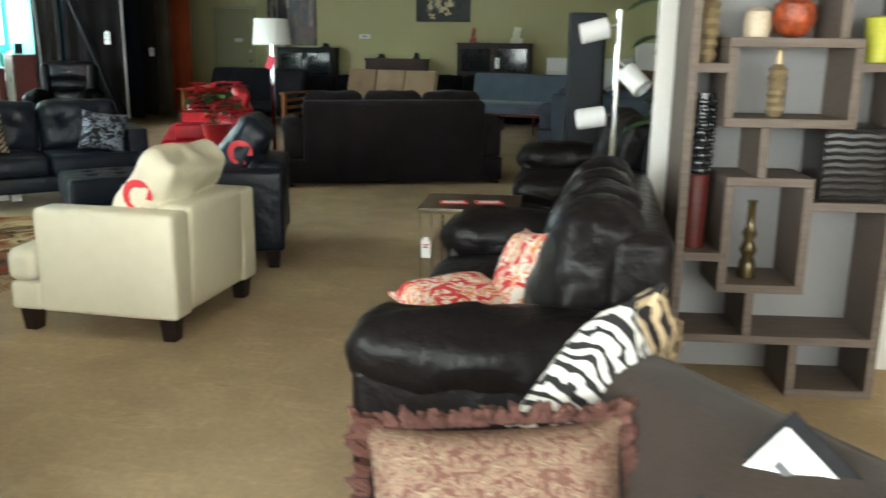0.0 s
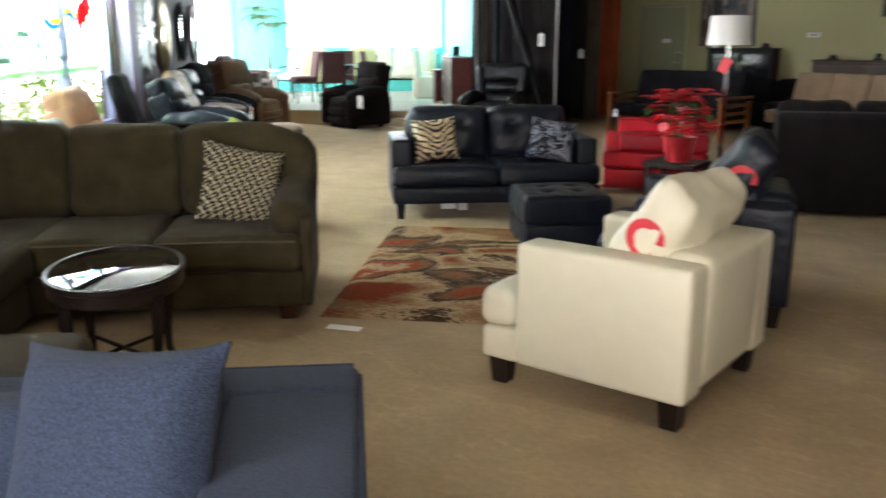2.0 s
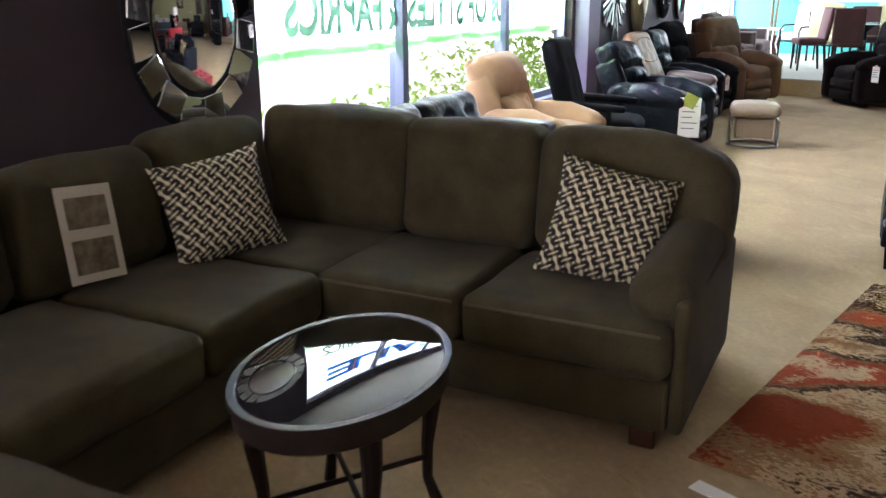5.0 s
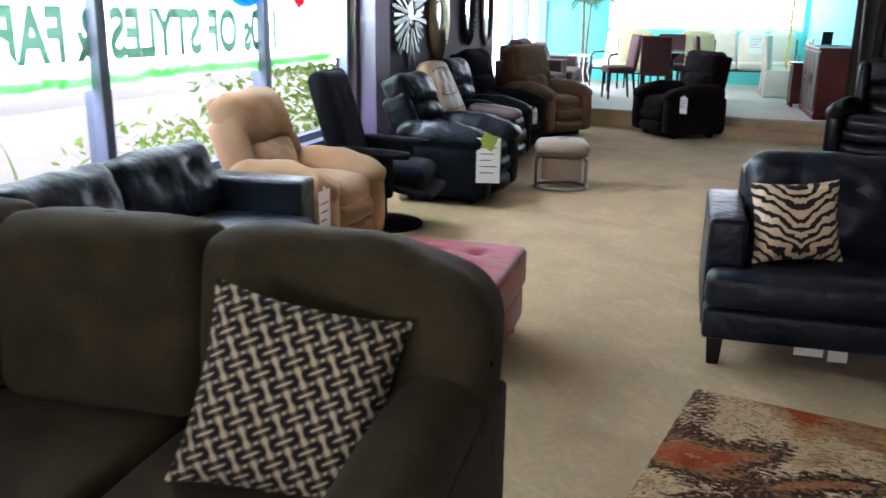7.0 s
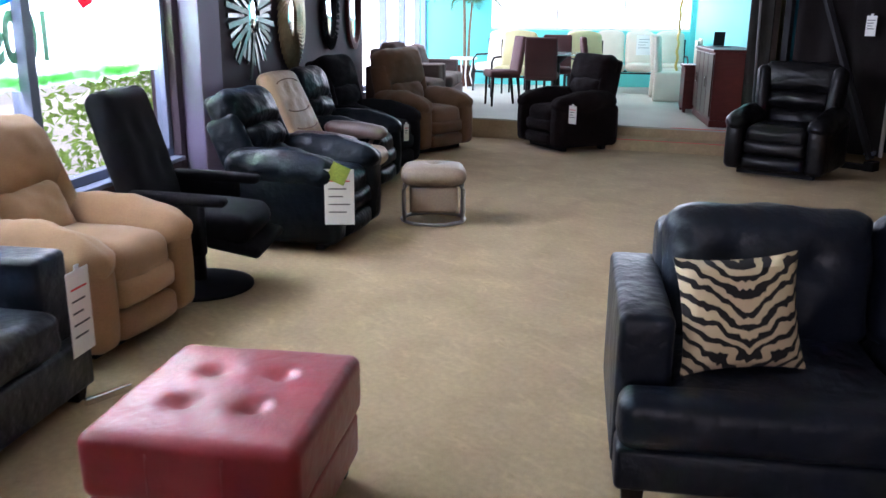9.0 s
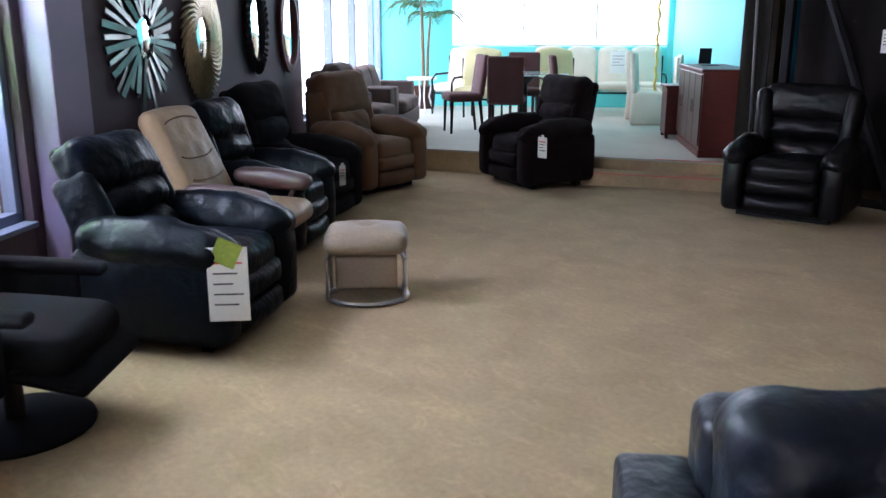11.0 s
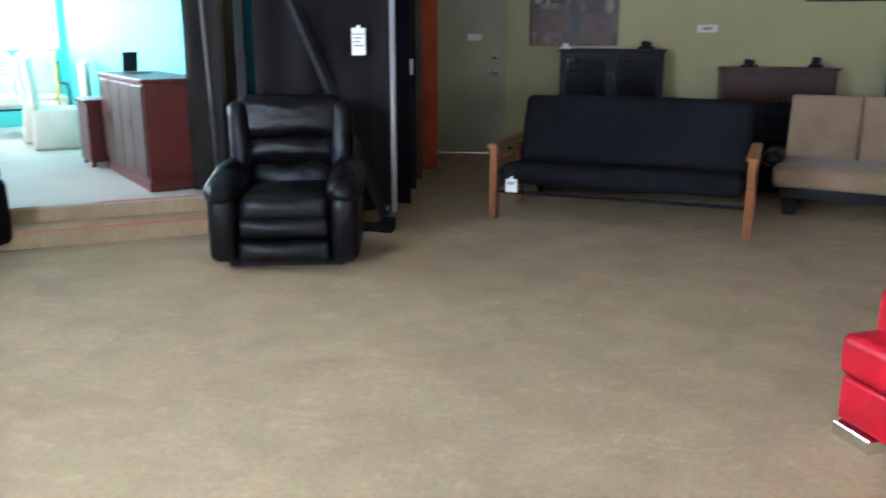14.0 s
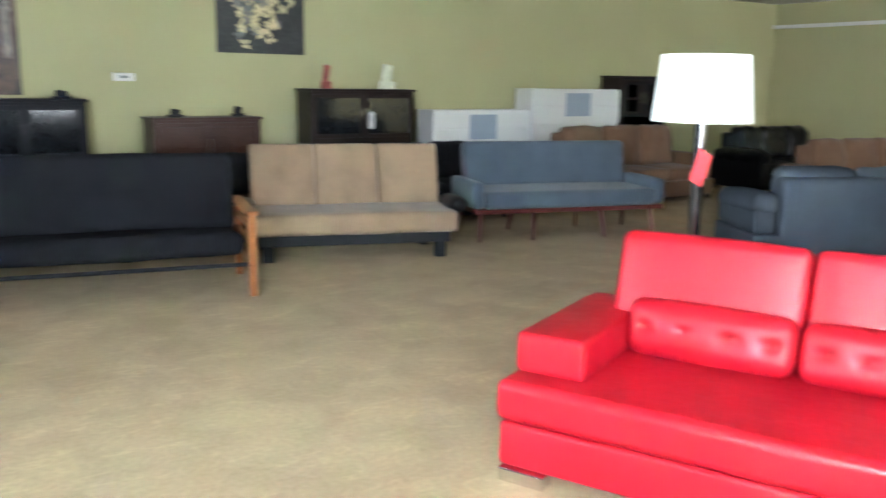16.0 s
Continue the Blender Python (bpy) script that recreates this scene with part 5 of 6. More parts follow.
fl = thing("floor_lamp", "silver column floor lamp with a lit-looking white drum shade", "lamp", here(2.50, 0.26))
part("base", [block(-0.13, 0.13, -0.13, 0.13, 0.0, 0.03)], CHROME, fl, smooth=False)
part("pole", [block(-0.022, 0.022, -0.022, 0.022, 0.03, 1.40, 0.003)], CHROME, fl, "square chrome column", False)
shade_mat, sn, sl, sb = shader("lamp_shade_cloth")
sb.inputs["Base Color"].default_value = (0.85, 0.84, 0.80, 1)
sb.inputs["Roughness"].default_value = 0.8
sb.inputs["Transmission Weight"].default_value = 0.0
fine = noise_tex(sn, sl, 260, 2)
bumped(sn, sl, sb, fine.outputs["Fac"], 0.2, 0.001)
sb.inputs["Emission Color"].default_value = (1.0, 0.97, 0.9, 1)
sb.inputs["Emission Strength"].default_value = SHADE_GLOW
part("shade", [lathe([(0.235, 1.40), (0.205, 1.71), (0.198, 1.71), (0.228, 1.40)], 32)], shade_mat, fl, "white fabric drum shade")
part("price_tag", [put(block(-0.05, 0.05, -0.002, 0.002, -0.12, 0.04, 0.001), 0.0, -0.03, 1.22, 0, 25)], RED_PRINT, fl, smooth=False)

po = thing("poinsettia", "red poinsettia in a foil-wrapped pot on a stool", "plant", here(3.19, -2.90))
part("stool", [block(-0.2, 0.2, -0.2, 0.2, 0.50, 0.54)] + [block(sx * 0.17 - 0.02, sx * 0.17 + 0.02, sy * 0.17 - 0.02, sy * 0.17 + 0.02, 0, 0.5) for sx in (-1, 1) for sy in (-1, 1)], DARK_WOOD, po, smooth=False)
part("pot", [put(lathe([(0.09, 0), (0.12, 0.17), (0.14, 0.19), (0.11, 0.19), (0.1, 0.15)], 16), 0, 0, 0.54)], POT, po)
rr = random.Random(12)
for k in range(34):
    a, el, rad = rr.uniform(0, 6.28), rr.uniform(0.0, 1.2), rr.uniform(0.16, 0.30)
    cx, cy, cz = rad * math.cos(a) * math.cos(el), rad * math.sin(a) * math.cos(el), 0.80 + 0.30 * math.sin(el) * rr.uniform(0.7, 1.1)
    green = k % 5 == 0
    v, f = [], []
    for j in range(6):
        t = j * math.pi / 3 + rr.random()
        ln, wd = rr.uniform(0.12, 0.165), 0.058
        tip = (cx + ln * math.cos(t), cy + ln * math.sin(t), cz - (0.06 if green else 0) + rr.uniform(-0.03, 0.02))
        mid = (cx + ln * 0.55 * math.cos(t), cy + ln * 0.55 * math.sin(t), cz + 0.015 - (0.04 if green else 0))
        b = len(v)
        v += [(cx, cy, cz - (0.03 if green else 0)), (mid[0] - wd * math.sin(t), mid[1] + wd * math.cos(t), mid[2]), tip, (mid[0] + wd * math.sin(t), mid[1] - wd * math.cos(t), mid[2])]
        f.append((b, b + 1, b + 2, b + 3))
    part("green_leaves" if green else "flower", [(np.array(v), f)], LEAF if green else RED_LEAF, po, smooth=False)
part("stem", [tube([(0, 0, 0.7), (0.1 * math.cos(i), 0.1 * math.sin(i), 0.85)], 0.006, 5) for i in range(6)], LEAF, po)

# ---- along the windows ----
bs = sofa("sofa", "black leather sofa with buttoned back, under the window", there(-4.23, -4.12, 90), NAVY_LEATHER, 2.0, 0.92, 2, 0.2, 0.62, 0.44, 0.80, 0.06, tufted=True, back_tilt=16)
hang_tag("white clearance price card in a clear sleeve on the sofa arm", there(-3.765, -3.2, 90, 0.56), 0.15, 0.34, 5)
tagged(part("wire_foot", [block(-0.1, 0.1, -0.012, 0.012, 0.0, 0.03, 0.004)], CHROME, None, smooth=False, at=there(-3.72, -3.14, 60)), "flat chrome foot on the carpet by the sofa", "foot")
recliner("recliner", "tan suede recliner with a plump back", there(-4.22, -2.47, 84), TAN_SUEDE, 0.82, 0.86, 1.02, 0.19, 0.58, 24, head=False, lever=1)


def lounge(name, label, m, mat, w=0.76, h=1.12):
    """A swivel lounge chair: one slim shell of seat and high back on a disc, thin bent arms."""
    s = thing(name, label, "armchair", m)
    part("disc_base", [lathe([(0.30, 0.0), (0.30, 0.016), (0.26, 0.03), (0.04, 0.045), (0.035, 0.30)], 28)], BLACK_METAL, s, "round black disc base")
    part("seat", [put(rbox(w - 0.22, 0.56, 0.16, 0.07, (0, 0.02, 0.02), m=8, k=3), 0, -0.08, 0.40, 4), put(rbox(w - 0.2, 0.30, 0.06, 0.028, m=3), 0, -0.28, 0.30, 12)], mat, s)
    tf = [(-0.1, 0.12), (0.1, 0.12), (-0.1, -0.1), (0.1, -0.1)]
    part("back", [put(put(rbox(w - 0.18, h - 0.42, 0.15, 0.07, (0.0, 0.0, 0.02), m=12, k=3, tufts=tf, dent=0.02, spread=0.06), 0, (h - 0.42) / 2, 0, 0), 0, 0.22, 0.44, 90 - 16)], mat, s)
    for k in (-1, 1):
        x = k * (w / 2 - 0.05)
        part("arm", [put(rbox(0.09, 0.52, 0.05, 0.022, (0, 0, 0.008), m=4), x, -0.02, 0.58, 3), put(rbox(0.07, 0.40, 0.30, 0.03, m=3), x, 0.04, 0.42)], mat, s)
    return s


lounge("lounge_chair", "black swivel lounge chair on a disc base", there(-3.98, -1.67, 96), BLACK_CLOTH)
r1 = recliner("recliner", "dark green-black leather recliner with pillowed back", there(-3.76, -0.42, 84), GREEN_LEATHER, 0.95, 0.94, 1.02, 0.23, 0.62, 24, lever=1)
hang_tag("white price sheet with a green swatch card on the recliner", there(-3.36, -0.91, 12, 0.57), 0.19, 0.36, 5, True, surface("green_swatch", (0.28, 0.35, 0.05), 0.4, 0.3))


def glider(name, label, m, mat, stool=False):
    s = thing(name, label, "stool" if stool else "armchair", m)
    ring = [(0.24 * math.cos(i * math.pi / 12), 0.21 * math.sin(i * math.pi / 12), 0.015) for i in range(24)]
    part("ring_base", [tube(ring, 0.014, 6, True)], STEEL, s, "bent steel ring base")
    for k in (-1, 1):
        part("side_loop", [tube([(k * 0.215, -0.10, 0.015), (k * 0.225, -0.13, 0.1), (k * 0.225, -0.12, 0.26), (k * 0.2, -0.06, 0.29), (k * 0.2, 0.06, 0.29), (k * 0.225, 0.12, 0.26), (k * 0.225, 0.13, 0.1), (k * 0.215, 0.10, 0.015)], 0.013, 6)], STEEL, s)
    part("skirt", [put(rbox(0.36, 0.30, 0.20, 0.02, m=2), 0, 0, 0.19)], mat, s)
    if stool:
        part("cushion", [put(rbox(0.47, 0.41, 0.12, 0.055, (0.01, 0.01, 0.03), m=16, k=3, tufts=[(0, 0)], dent=0.03, spread=0.05), 0, 0, 0.365)], mat, s)
        part("piping", [tube([(0.22 * math.cos(t) + 0.02 * (1 if math.cos(t) > 0 else -1), 0.19 * math.sin(t), 0.352) for t in [i * math.pi / 12 for i in range(24)]], 0.007, 5, True)], DARK_WOOD, s)
    else:
        part("seat", [put(rbox(0.56, 0.58, 0.15, 0.07, (0, 0.02, 0.03), m=8, k=3), 0, -0.08, 0.40)], mat, s)
        def lay(p):
            return [(q[0], q[1], q[2]) for q in put((np.array(p), []), 0, 0.22, 0.44, 90 - 26)[0]]

        part("back", [put(put(rbox(0.58, 0.68, 0.13, 0.062, (0.01, 0.02, 0.02), m=14, k=3, tufts=[(x, y) for x in (-0.16, 0, 0.16) for y in (0.02, -0.16)] + [(-0.08, 0.17), (0.08, 0.17)], dent=0.016, spread=0.05), 0, 0.34, 0), 0, 0.22, 0.44, 90 - 26)], mat, s)
        for yy, dip in ((0.20, 0.03), (0.36, 0.04), (0.56, -0.04)):
            part("seam", [tube(lay([(0.2 * math.sin(k), yy - dip * math.cos(k), 0.086 - 0.012 * abs(math.sin(k))) for k in [-1.3 + 0.26 * q for q in range(11)]]), 0.005, 5)], BROWN_SUEDE, s)
        part("back_edge", [tube(lay([(0.295 * sx, yy, 0.01) for sx, yy in ((-0.97, 0.05), (-0.97, 0.56), (-0.75, 0.67), (0.75, 0.67), (0.97, 0.56), (0.97, 0.05))]), 0.009, 6)], BROWN_SUEDE, s)
        for k in (-1, 1):
            part("arm", [put(rbox(0.13, 0.52, 0.10, 0.045, (0.0, 0.02, 0.02), m=5), k * 0.34, -0.05, 0.58, 4), tube([(k * 0.34, -0.2, 0.52), (k * 0.3, -0.1, 0.3)], 0.018, 6), tube([(k * 0.34, 0.15, 0.54), (k * 0.3, 0.1, 0.3)], 0.018, 6)], surface("mauve_leather", (0.10, 0.065, 0.06), 0.4, 0.2), s, "padded mauve arm")
    return s


glider("glider_chair", "beige leather glider chair with rolled back", there(-3.80, 0.58, 84), BEIGE_LEATHER)
glider("footstool", "beige leather footstool on a bent steel frame", there(-2.93, 0.19, 10), surface("stool_beige", (0.25, 0.19, 0.135), 0.5, 0.15, 60, 4, 0.2), True)
recliner("recliner", "dark green-black leather recliner", there(-3.94, 1.38, 86), GREEN_LEATHER, 0.84, 0.92, 1.04, 0.18, 0.62, 16)
recliner("recliner", "black cloth recliner with a wide back", there(-3.96, 2.32, 80), BLACK_CLOTH, 0.9, 0.92, 1.1, 0.2, 0.62, 14)
hang_tag("small white price tag on the recliner arm", there(-3.50, 2.02, 60, 0.5), 0.07, 0.16, 3)
recliner("recliner", "brown suede recliner with plump arms", there(-3.68, 3.86, 60), BROWN_SUEDE, 0.98, 0.92, 1.12, 0.22, 0.64, 15, head=False)
recliner("recliner", "dark brown plush swivel recliner facing the hall", here(-4.38, 1.92, -14), surface("dark_plush", (0.010, 0.006, 0.006), 0.95, 0.5, 120, 6, 0.8, 0.01, sheen=0.02, spec=0.1), 0.98, 0.98, 1.06, 0.22, 0.64, 12)
hang_tag("white price sheet on the dark brown recliner", here(-3.84, 1.40, -4, 0.56), 0.12, 0.2, 4)
hall = recliner("recliner", "black leather recliner facing the hall", here(-1.82, 2.40, 12), BLACK_LEATHER, 1.0, 0.98, 1.06, 0.2, 0.62, 10)
for k in (-1, 1):
    part("wing", [put(rbox(0.13, 0.24, 0.50, 0.06, (0.01, 0.01, 0.01), m=5, k=3), k * 0.36, 0.25, 0.80, -8, k * 3)], BLACK_LEATHER, hall, "padded shoulder wing")

# mirrors
MW = FRONT @ pose(V0 + 0.012, 0, 0)


def wall_mirror(label, u, z, build, off=0.0):
    t = thing("wall_mirror", label, "mirror", MW @ pose(off, u, z, 90, 0, 90))
    build(t)
    return t


def sunburst(t):
    part("glass", [put(lathe([(0.12, 0), (0.12, 0.02), (0.11, 0.024)], 24), s=(1, 1.25, 1))], MIRROR, t)
    rr_ = random.Random(2)
    for i in range(40):
        a = i * 2 * math.pi / 40
        ln = rr_.choice((0.28, 0.34, 0.40, 0.44))
        part("ray", [put(rbox(ln, 0.038 + 0.012 * (i % 2), 0.014, 0.003, m=1, k=1), (0.13 + ln / 2) * math.cos(a), (0.15 + ln / 2) * math.sin(a), 0.012 + 0.012 * (i % 2), rr_.uniform(-9, 9), rr_.uniform(-7, 7), math.degrees(a))], ANTIQUE_MIRROR, t, smooth=False)


def swirl(t):
    part("glass", [put(lathe([(0.17, 0), (0.17, 0.02), (0.16, 0.024)], 28), s=(0.85, 1.3, 1))], MIRROR, t)
    for i in range(44):
        a = i * 2 * math.pi / 44
        pts = []
        for k in range(5):
            f = k / 4
            b = a + 0.85 * f
            rr_ = 0.15 + 0.30 * f
            pts.append((rr_ * 0.95 * math.cos(b), rr_ * 1.15 * math.sin(b), 0.02 + 0.02 * math.sin(f * 3)))
        part("blade", [tube(pts, [0.018, 0.02, 0.02, 0.016, 0.006], 5)], GOLDEN, t)


def twisted(t):
    part("glass", [put(lathe([(0.24, 0), (0.24, 0.02), (0.23, 0.024)], 32), s=(0.85, 1.3, 1))], MIRROR, t)
    part("frame", [put(lathe([(0.235, 0.0), (0.32, 0.0), (0.33, 0.03), (0.25, 0.045), (0.235, 0.02)], 40), s=(0.9, 1.3, 1))], BLACK_METAL, t)
    for i in range(36):
        a = i * 2 * math.pi / 36
        part("rope_twist", [tube([(0.25 * 0.9 * math.cos(a), 0.25 * 1.3 * math.sin(a), 0.03), (0.30 * 0.9 * math.cos(a + 0.09), 0.30 * 1.3 * math.sin(a + 0.09), 0.055), (0.345 * 0.9 * math.cos(a + 0.18), 0.345 * 1.3 * math.sin(a + 0.18), 0.03)], 0.018, 5)], BLACK_METAL, t)


def oval(t):
    part("glass", [put(lathe([(0.30, 0), (0.30, 0.02), (0.29, 0.024)], 32), s=(0.85, 1.35, 1))], MIRROR, t)
    part("frame", [put(lathe([(0.29, 0.0), (0.36, 0.0), (0.36, 0.04), (0.30, 0.05), (0.29, 0.02)], 40), s=(0.9, 1.3, 1))], CHERRY, t)


def facet_round(t):
    part("backing", [put(lathe([(0.40, 0), (0.41, 0.012), (0.40, 0.02)], 40), s=(1, 1.2, 1))], BLACK_METAL, t)
    part("glass", [put(lathe([(0.26, 0.02), (0.26, 0.034), (0.25, 0.038)], 36), s=(1, 1.2, 1))], MIRROR, t)
    for i in range(16):
        a = (i + 0.5) * 2 * math.pi / 16
        part("facet", [put(rbox(0.13, 0.145, 0.012, 0.004, m=1, k=1), 0.335 * math.cos(a), 0.335 * 1.2 * math.sin(a), 0.03, 6 * math.sin(a * 3), 5 * math.cos(a * 5), math.degrees(a))], MIRROR, t, smooth=False)


def square_facets(t):
    part("backing", [block(-0.45, 0.45, -0.55, 0.55, 0, 0.02)], BLACK_METAL, t, smooth=False)
    part("glass", [block(-0.27, 0.27, -0.37, 0.37, 0.02, 0.03)], MIRROR, t, smooth=False)
    rr_ = random.Random(6)
    for i in range(10):
        for j in range(12):
            x, y = -0.405 + 0.09 * i, -0.506 + 0.092 * j
            if abs(x) < 0.29 and abs(y) < 0.40:
                continue
            part("facet", [put(rbox(0.084, 0.086, 0.01, 0.003, m=1, k=1), x, y, 0.028, rr_.uniform(-8, 8), rr_.uniform(-8, 8))], MIRROR, t, smooth=False)


wall_mirror("sunburst mirror of mirrored strips", 1.27, 1.50, sunburst)
wall_mirror("mirror in a swirl of gilt blades", 2.33, 1.48, swirl)
wall_mirror("oval mirror in a twisted black frame", 3.68, 1.58, twisted)
wall_mirror("oval mirror in a dark cherry frame", 4.78, 1.56, oval)
wall_mirror("round mirror with a border of small mirrors", -5.85, 1.37, facet_round, 0.10)
wall_mirror("rectangular mirror with a border of small square mirrors", -7.58, 1.52, square_facets)

# ---- the raised room ----
cab = thing("sideboard", "cherry wood sideboard with panelled doors and chrome pulls", "cabinet", there(-0.035, 5.36, 0, PLAT))
part("body", [block(-0.25, 0.25, -0.76, 0.76, 0.08, 0.88)], CHERRY, cab, smooth=False)
part("top", [block(-0.275, 0.262, -0.79, 0.79, 0.88, 0.915, 0.008)], CHERRY, cab, smooth=False)
part("plinth", [block(-0.26, 0.26, -0.77, 0.77, 0.0, 0.08, 0.01)], CHERRY, cab, smooth=False)
for i in range(4):
    y = -0.75 + 0.375 * i
    dr = part("door", [block(-0.268, -0.251, y + 0.008, y + 0.367, 0.12, 0.86)], BROWN_WOOD, cab, smooth=False)
    part("handle", [tube([(-0.285, y + (0.33 if i % 2 == 0 else 0.045), 0.45), (-0.285, y + (0.33 if i % 2 == 0 else 0.045), 0.58)], 0.006, 6)], CHROME, dr)
tagged(part("leaflet", [put(block(-0.1, 0.1, -0.14, 0.14, 0, 0.006, 0.001), 0, 0.1, 0.001), put(block(-0.07, 0.07, -0.004, 0.004, 0.0, 0.18, 0.001), 0, 0.35, 0.008, 12)], BLACK_METAL, None, smooth=False, at=there(-0.05, 5.6, 0, PLAT + 0.915)), "dark card stand lying on the sideboard", "sign")
lowc = thing("nightstand", "small cherry wood stand beside the sideboard", "cabinet", there(-0.22, 6.45, 0, PLAT))
part("body", [block(-0.2, 0.2, -0.22, 0.22, 0.05, 0.62)], CHERRY, lowc, smooth=False)
part("top", [block(-0.22, 0.22, -0.24, 0.24, 0.62, 0.65)], CHERRY, lowc, smooth=False)
for sx in (-1, 1):
    for sy in (-1, 1):
        part("leg", [block(sx * 0.17 - 0.02, sx * 0.17 + 0.02, sy * 0.18 - 0.02, sy * 0.18 + 0.02, 0, 0.05)], CHERRY, lowc, smooth=False)


def dining_chair(label, m, mat, skirted=False, back=1.0):
    c = thing("dining_chair", label, "chair", m, "chairs on the raised floor")
    if skirted:
        part("slipcover", [put(rbox(0.48, 0.5, 0.46, 0.04, (0.01, 0.01, 0), m=4, taper=0.92), 0, 0, 0.23), put(rbox(0.46, 0.09, 0.58, 0.04, m=4), 0, 0.22, 0.72, -5)], mat, c)
        part("pleat", [tube([(x, -0.245, 0.02), (x * 0.93, -0.235, 0.42)], 0.012, 5) for x in (-0.2, -0.07, 0.07, 0.2)], mat, c)
        return c
    part("seat", [put(rbox(0.46, 0.46, 0.10, 0.04, (0, 0, 0.015), m=4), 0, 0, 0.46)], mat, c)
    part("backrest", [put(rbox(0.45, 0.07, back - 0.46, 0.03, (0, 0.01, 0), m=4), 0, 0.24, 0.46 + (back - 0.46) / 2, -8)], mat, c)
    for sx in (-1, 1):
        part("leg", [tube([(sx * 0.19, -0.18, 0.42), (sx * 0.19, -0.19, 0.0)], [0.024, 0.016], 6)], DARK_WOOD, c)
        part("leg", [tube([(sx * 0.19, 0.19, 0.42), (sx * 0.19, 0.24, 0.0)], [0.024, 0.016], 6)], DARK_WOOD, c)
    return c


dining_chair("maroon upholstered dining chair at the glass table", there(-2.98, 6.65, -70, PLAT), MAROON_CLOTH)
dining_chair("maroon upholstered dining chair at the glass table", there(-2.38, 6.25, 178, PLAT), MAROON_CLOTH)
dining_chair("maroon upholstered dining chair at the glass table", there(-1.55, 6.75, 95, PLAT), MAROON_CLOTH)
dining_chair("maroon upholstered dining chair at the glass table", there(-2.2, 7.75, 2, PLAT), MAROON_CLOTH)
dining_chair("pale slip-covered chair with pleated skirt", there(-0.42, 8.0, 80, PLAT), PALE_CLOTH, True)
dining_chair("pale slip-covered chair with pleated skirt", there(-0.42, 8.7, 80, PLAT), PALE_CLOTH, True)
gt = thing("glass_table", "round glass dining table on a dark pedestal", "table", there(-2.2, 7.0, 0, PLAT))
part("glass_top", [lathe([(0.60, 0.735), (0.605, 0.742), (0.60, 0.75)], 36)], surface("pale_glass", (0.45, 0.62, 0.6), 0.08, 0.05, 20, 2, 0.0), gt)
part("pedestal", [lathe([(0.28, 0), (0.28, 0.03), (0.07, 0.08), (0.06, 0.6), (0.2, 0.734)], 20)], DARK_WOOD, gt)


def wicker(label, m, w, seats, mat, h=1.0):
    """A patio sofa: slim iron frame with separate rounded cushions."""
    s = thing("patio_sofa" if seats > 1 else "patio_chair", label, "sofa" if seats > 1 else "armchair", m)
    cw = w / seats
    for i in range(seats):
        x = -w / 2 + cw * (i + 0.5)
        part("seat_cushion", [put(rbox(cw - 0.02, 0.56, 0.13, 0.05, (0, 0, 0.02), m=5), x, -0.05, 0.42)], mat, s)
        part("back_cushion", [put(put(rbox(cw - 0.02, 0.58, 0.14, 0.06, (0, 0.05, 0.03), m=7, k=3), 0, 0.27, 0), x, 0.22, 0.46, 90 - 14)], mat, s)
    for x in (-w / 2, w / 2):
        part("arm", [tube([(x, 0.3, 0.62), (x, -0.2, 0.62), (x, -0.33, 0.55), (x, -0.33, 0.0)], 0.016, 6), tube([(x, 0.3, 0.9), (x, 0.34, 0.0)], 0.016, 6)], BLACK_METAL, s)
    part("rail", [tube([(-w / 2, -0.31, 0.33), (w / 2, -0.31, 0.33)], 0.015, 6), tube([(-w / 2, 0.3, 0.33), (w / 2, 0.3, 0.33)], 0.015, 6)], BLACK_METAL, s)
    return s


wicker("pale cushioned patio sofa under the bright window", there(-1.05, 9.75, 0, PLAT), 2.1, 4, PALE_CLOTH)
wicker("pale cushioned patio chair", there(-3.25, 9.3, -20, PLAT), 0.7, 1, PALE_CLOTH)
wicker("yellow-green cushioned chair behind the table", there(-2.9, 8.2, -10, PLAT), 0.6, 1, RATTAN)
wicker("yellow-green cushioned chair behind the table", there(-1.7, 8.35, 15, PLAT), 0.6, 1, RATTAN)
hang_tag("white paper sign on the patio sofa", there(-0.75, 9.55, 0, PLAT + 0.98), 0.26, 0.34, 4, False)
cardboard = thing("display_panel", "two pale leaning sample boards by the wall", "panel", there(0.02, 8.9, 0, PLAT))
part("panel", [put(rbox(0.04, 0.32, 0.95, 0.015, m=1), 0.1, 0, 0.475)], PALE_CLOTH, cardboard)
part("panel", [put(rbox(0.04, 0.32, 0.92, 0.015, m=1), 0.02, -0.2, 0.46)], PALE_CLOTH, cardboard)
gp = thing("gold_pole", "twisted gold standard lamp pole", "lamp", there(-0.30, 8.4, 0, PLAT))
part("pole", [tube([(0.012 * math.cos(i * 1.3), 0.012 * math.sin(i * 1.3), i * 0.045) for i in range(46)], 0.022, 6)], surface("gold_paint", (0.75, 0.50, 0.12), 0.35, 0.2), gp)
part("base", [lathe([(0.14, 0), (0.14, 0.02), (0.04, 0.05)], 20)], surface("gold_base", (0.55, 0.38, 0.12), 0.35, 0.2), gp)
sofa("loveseat", "grey-brown cloth loveseat by the raised room's window", there(-4.10, 6.7, 90, PLAT), surface("mink_cloth", (0.13, 0.095, 0.085), 0.9, 0.2, 200, 4, 0.3), 1.5, 0.9, 2, 0.2, 0.62, 0.44, 0.82, 0.08)
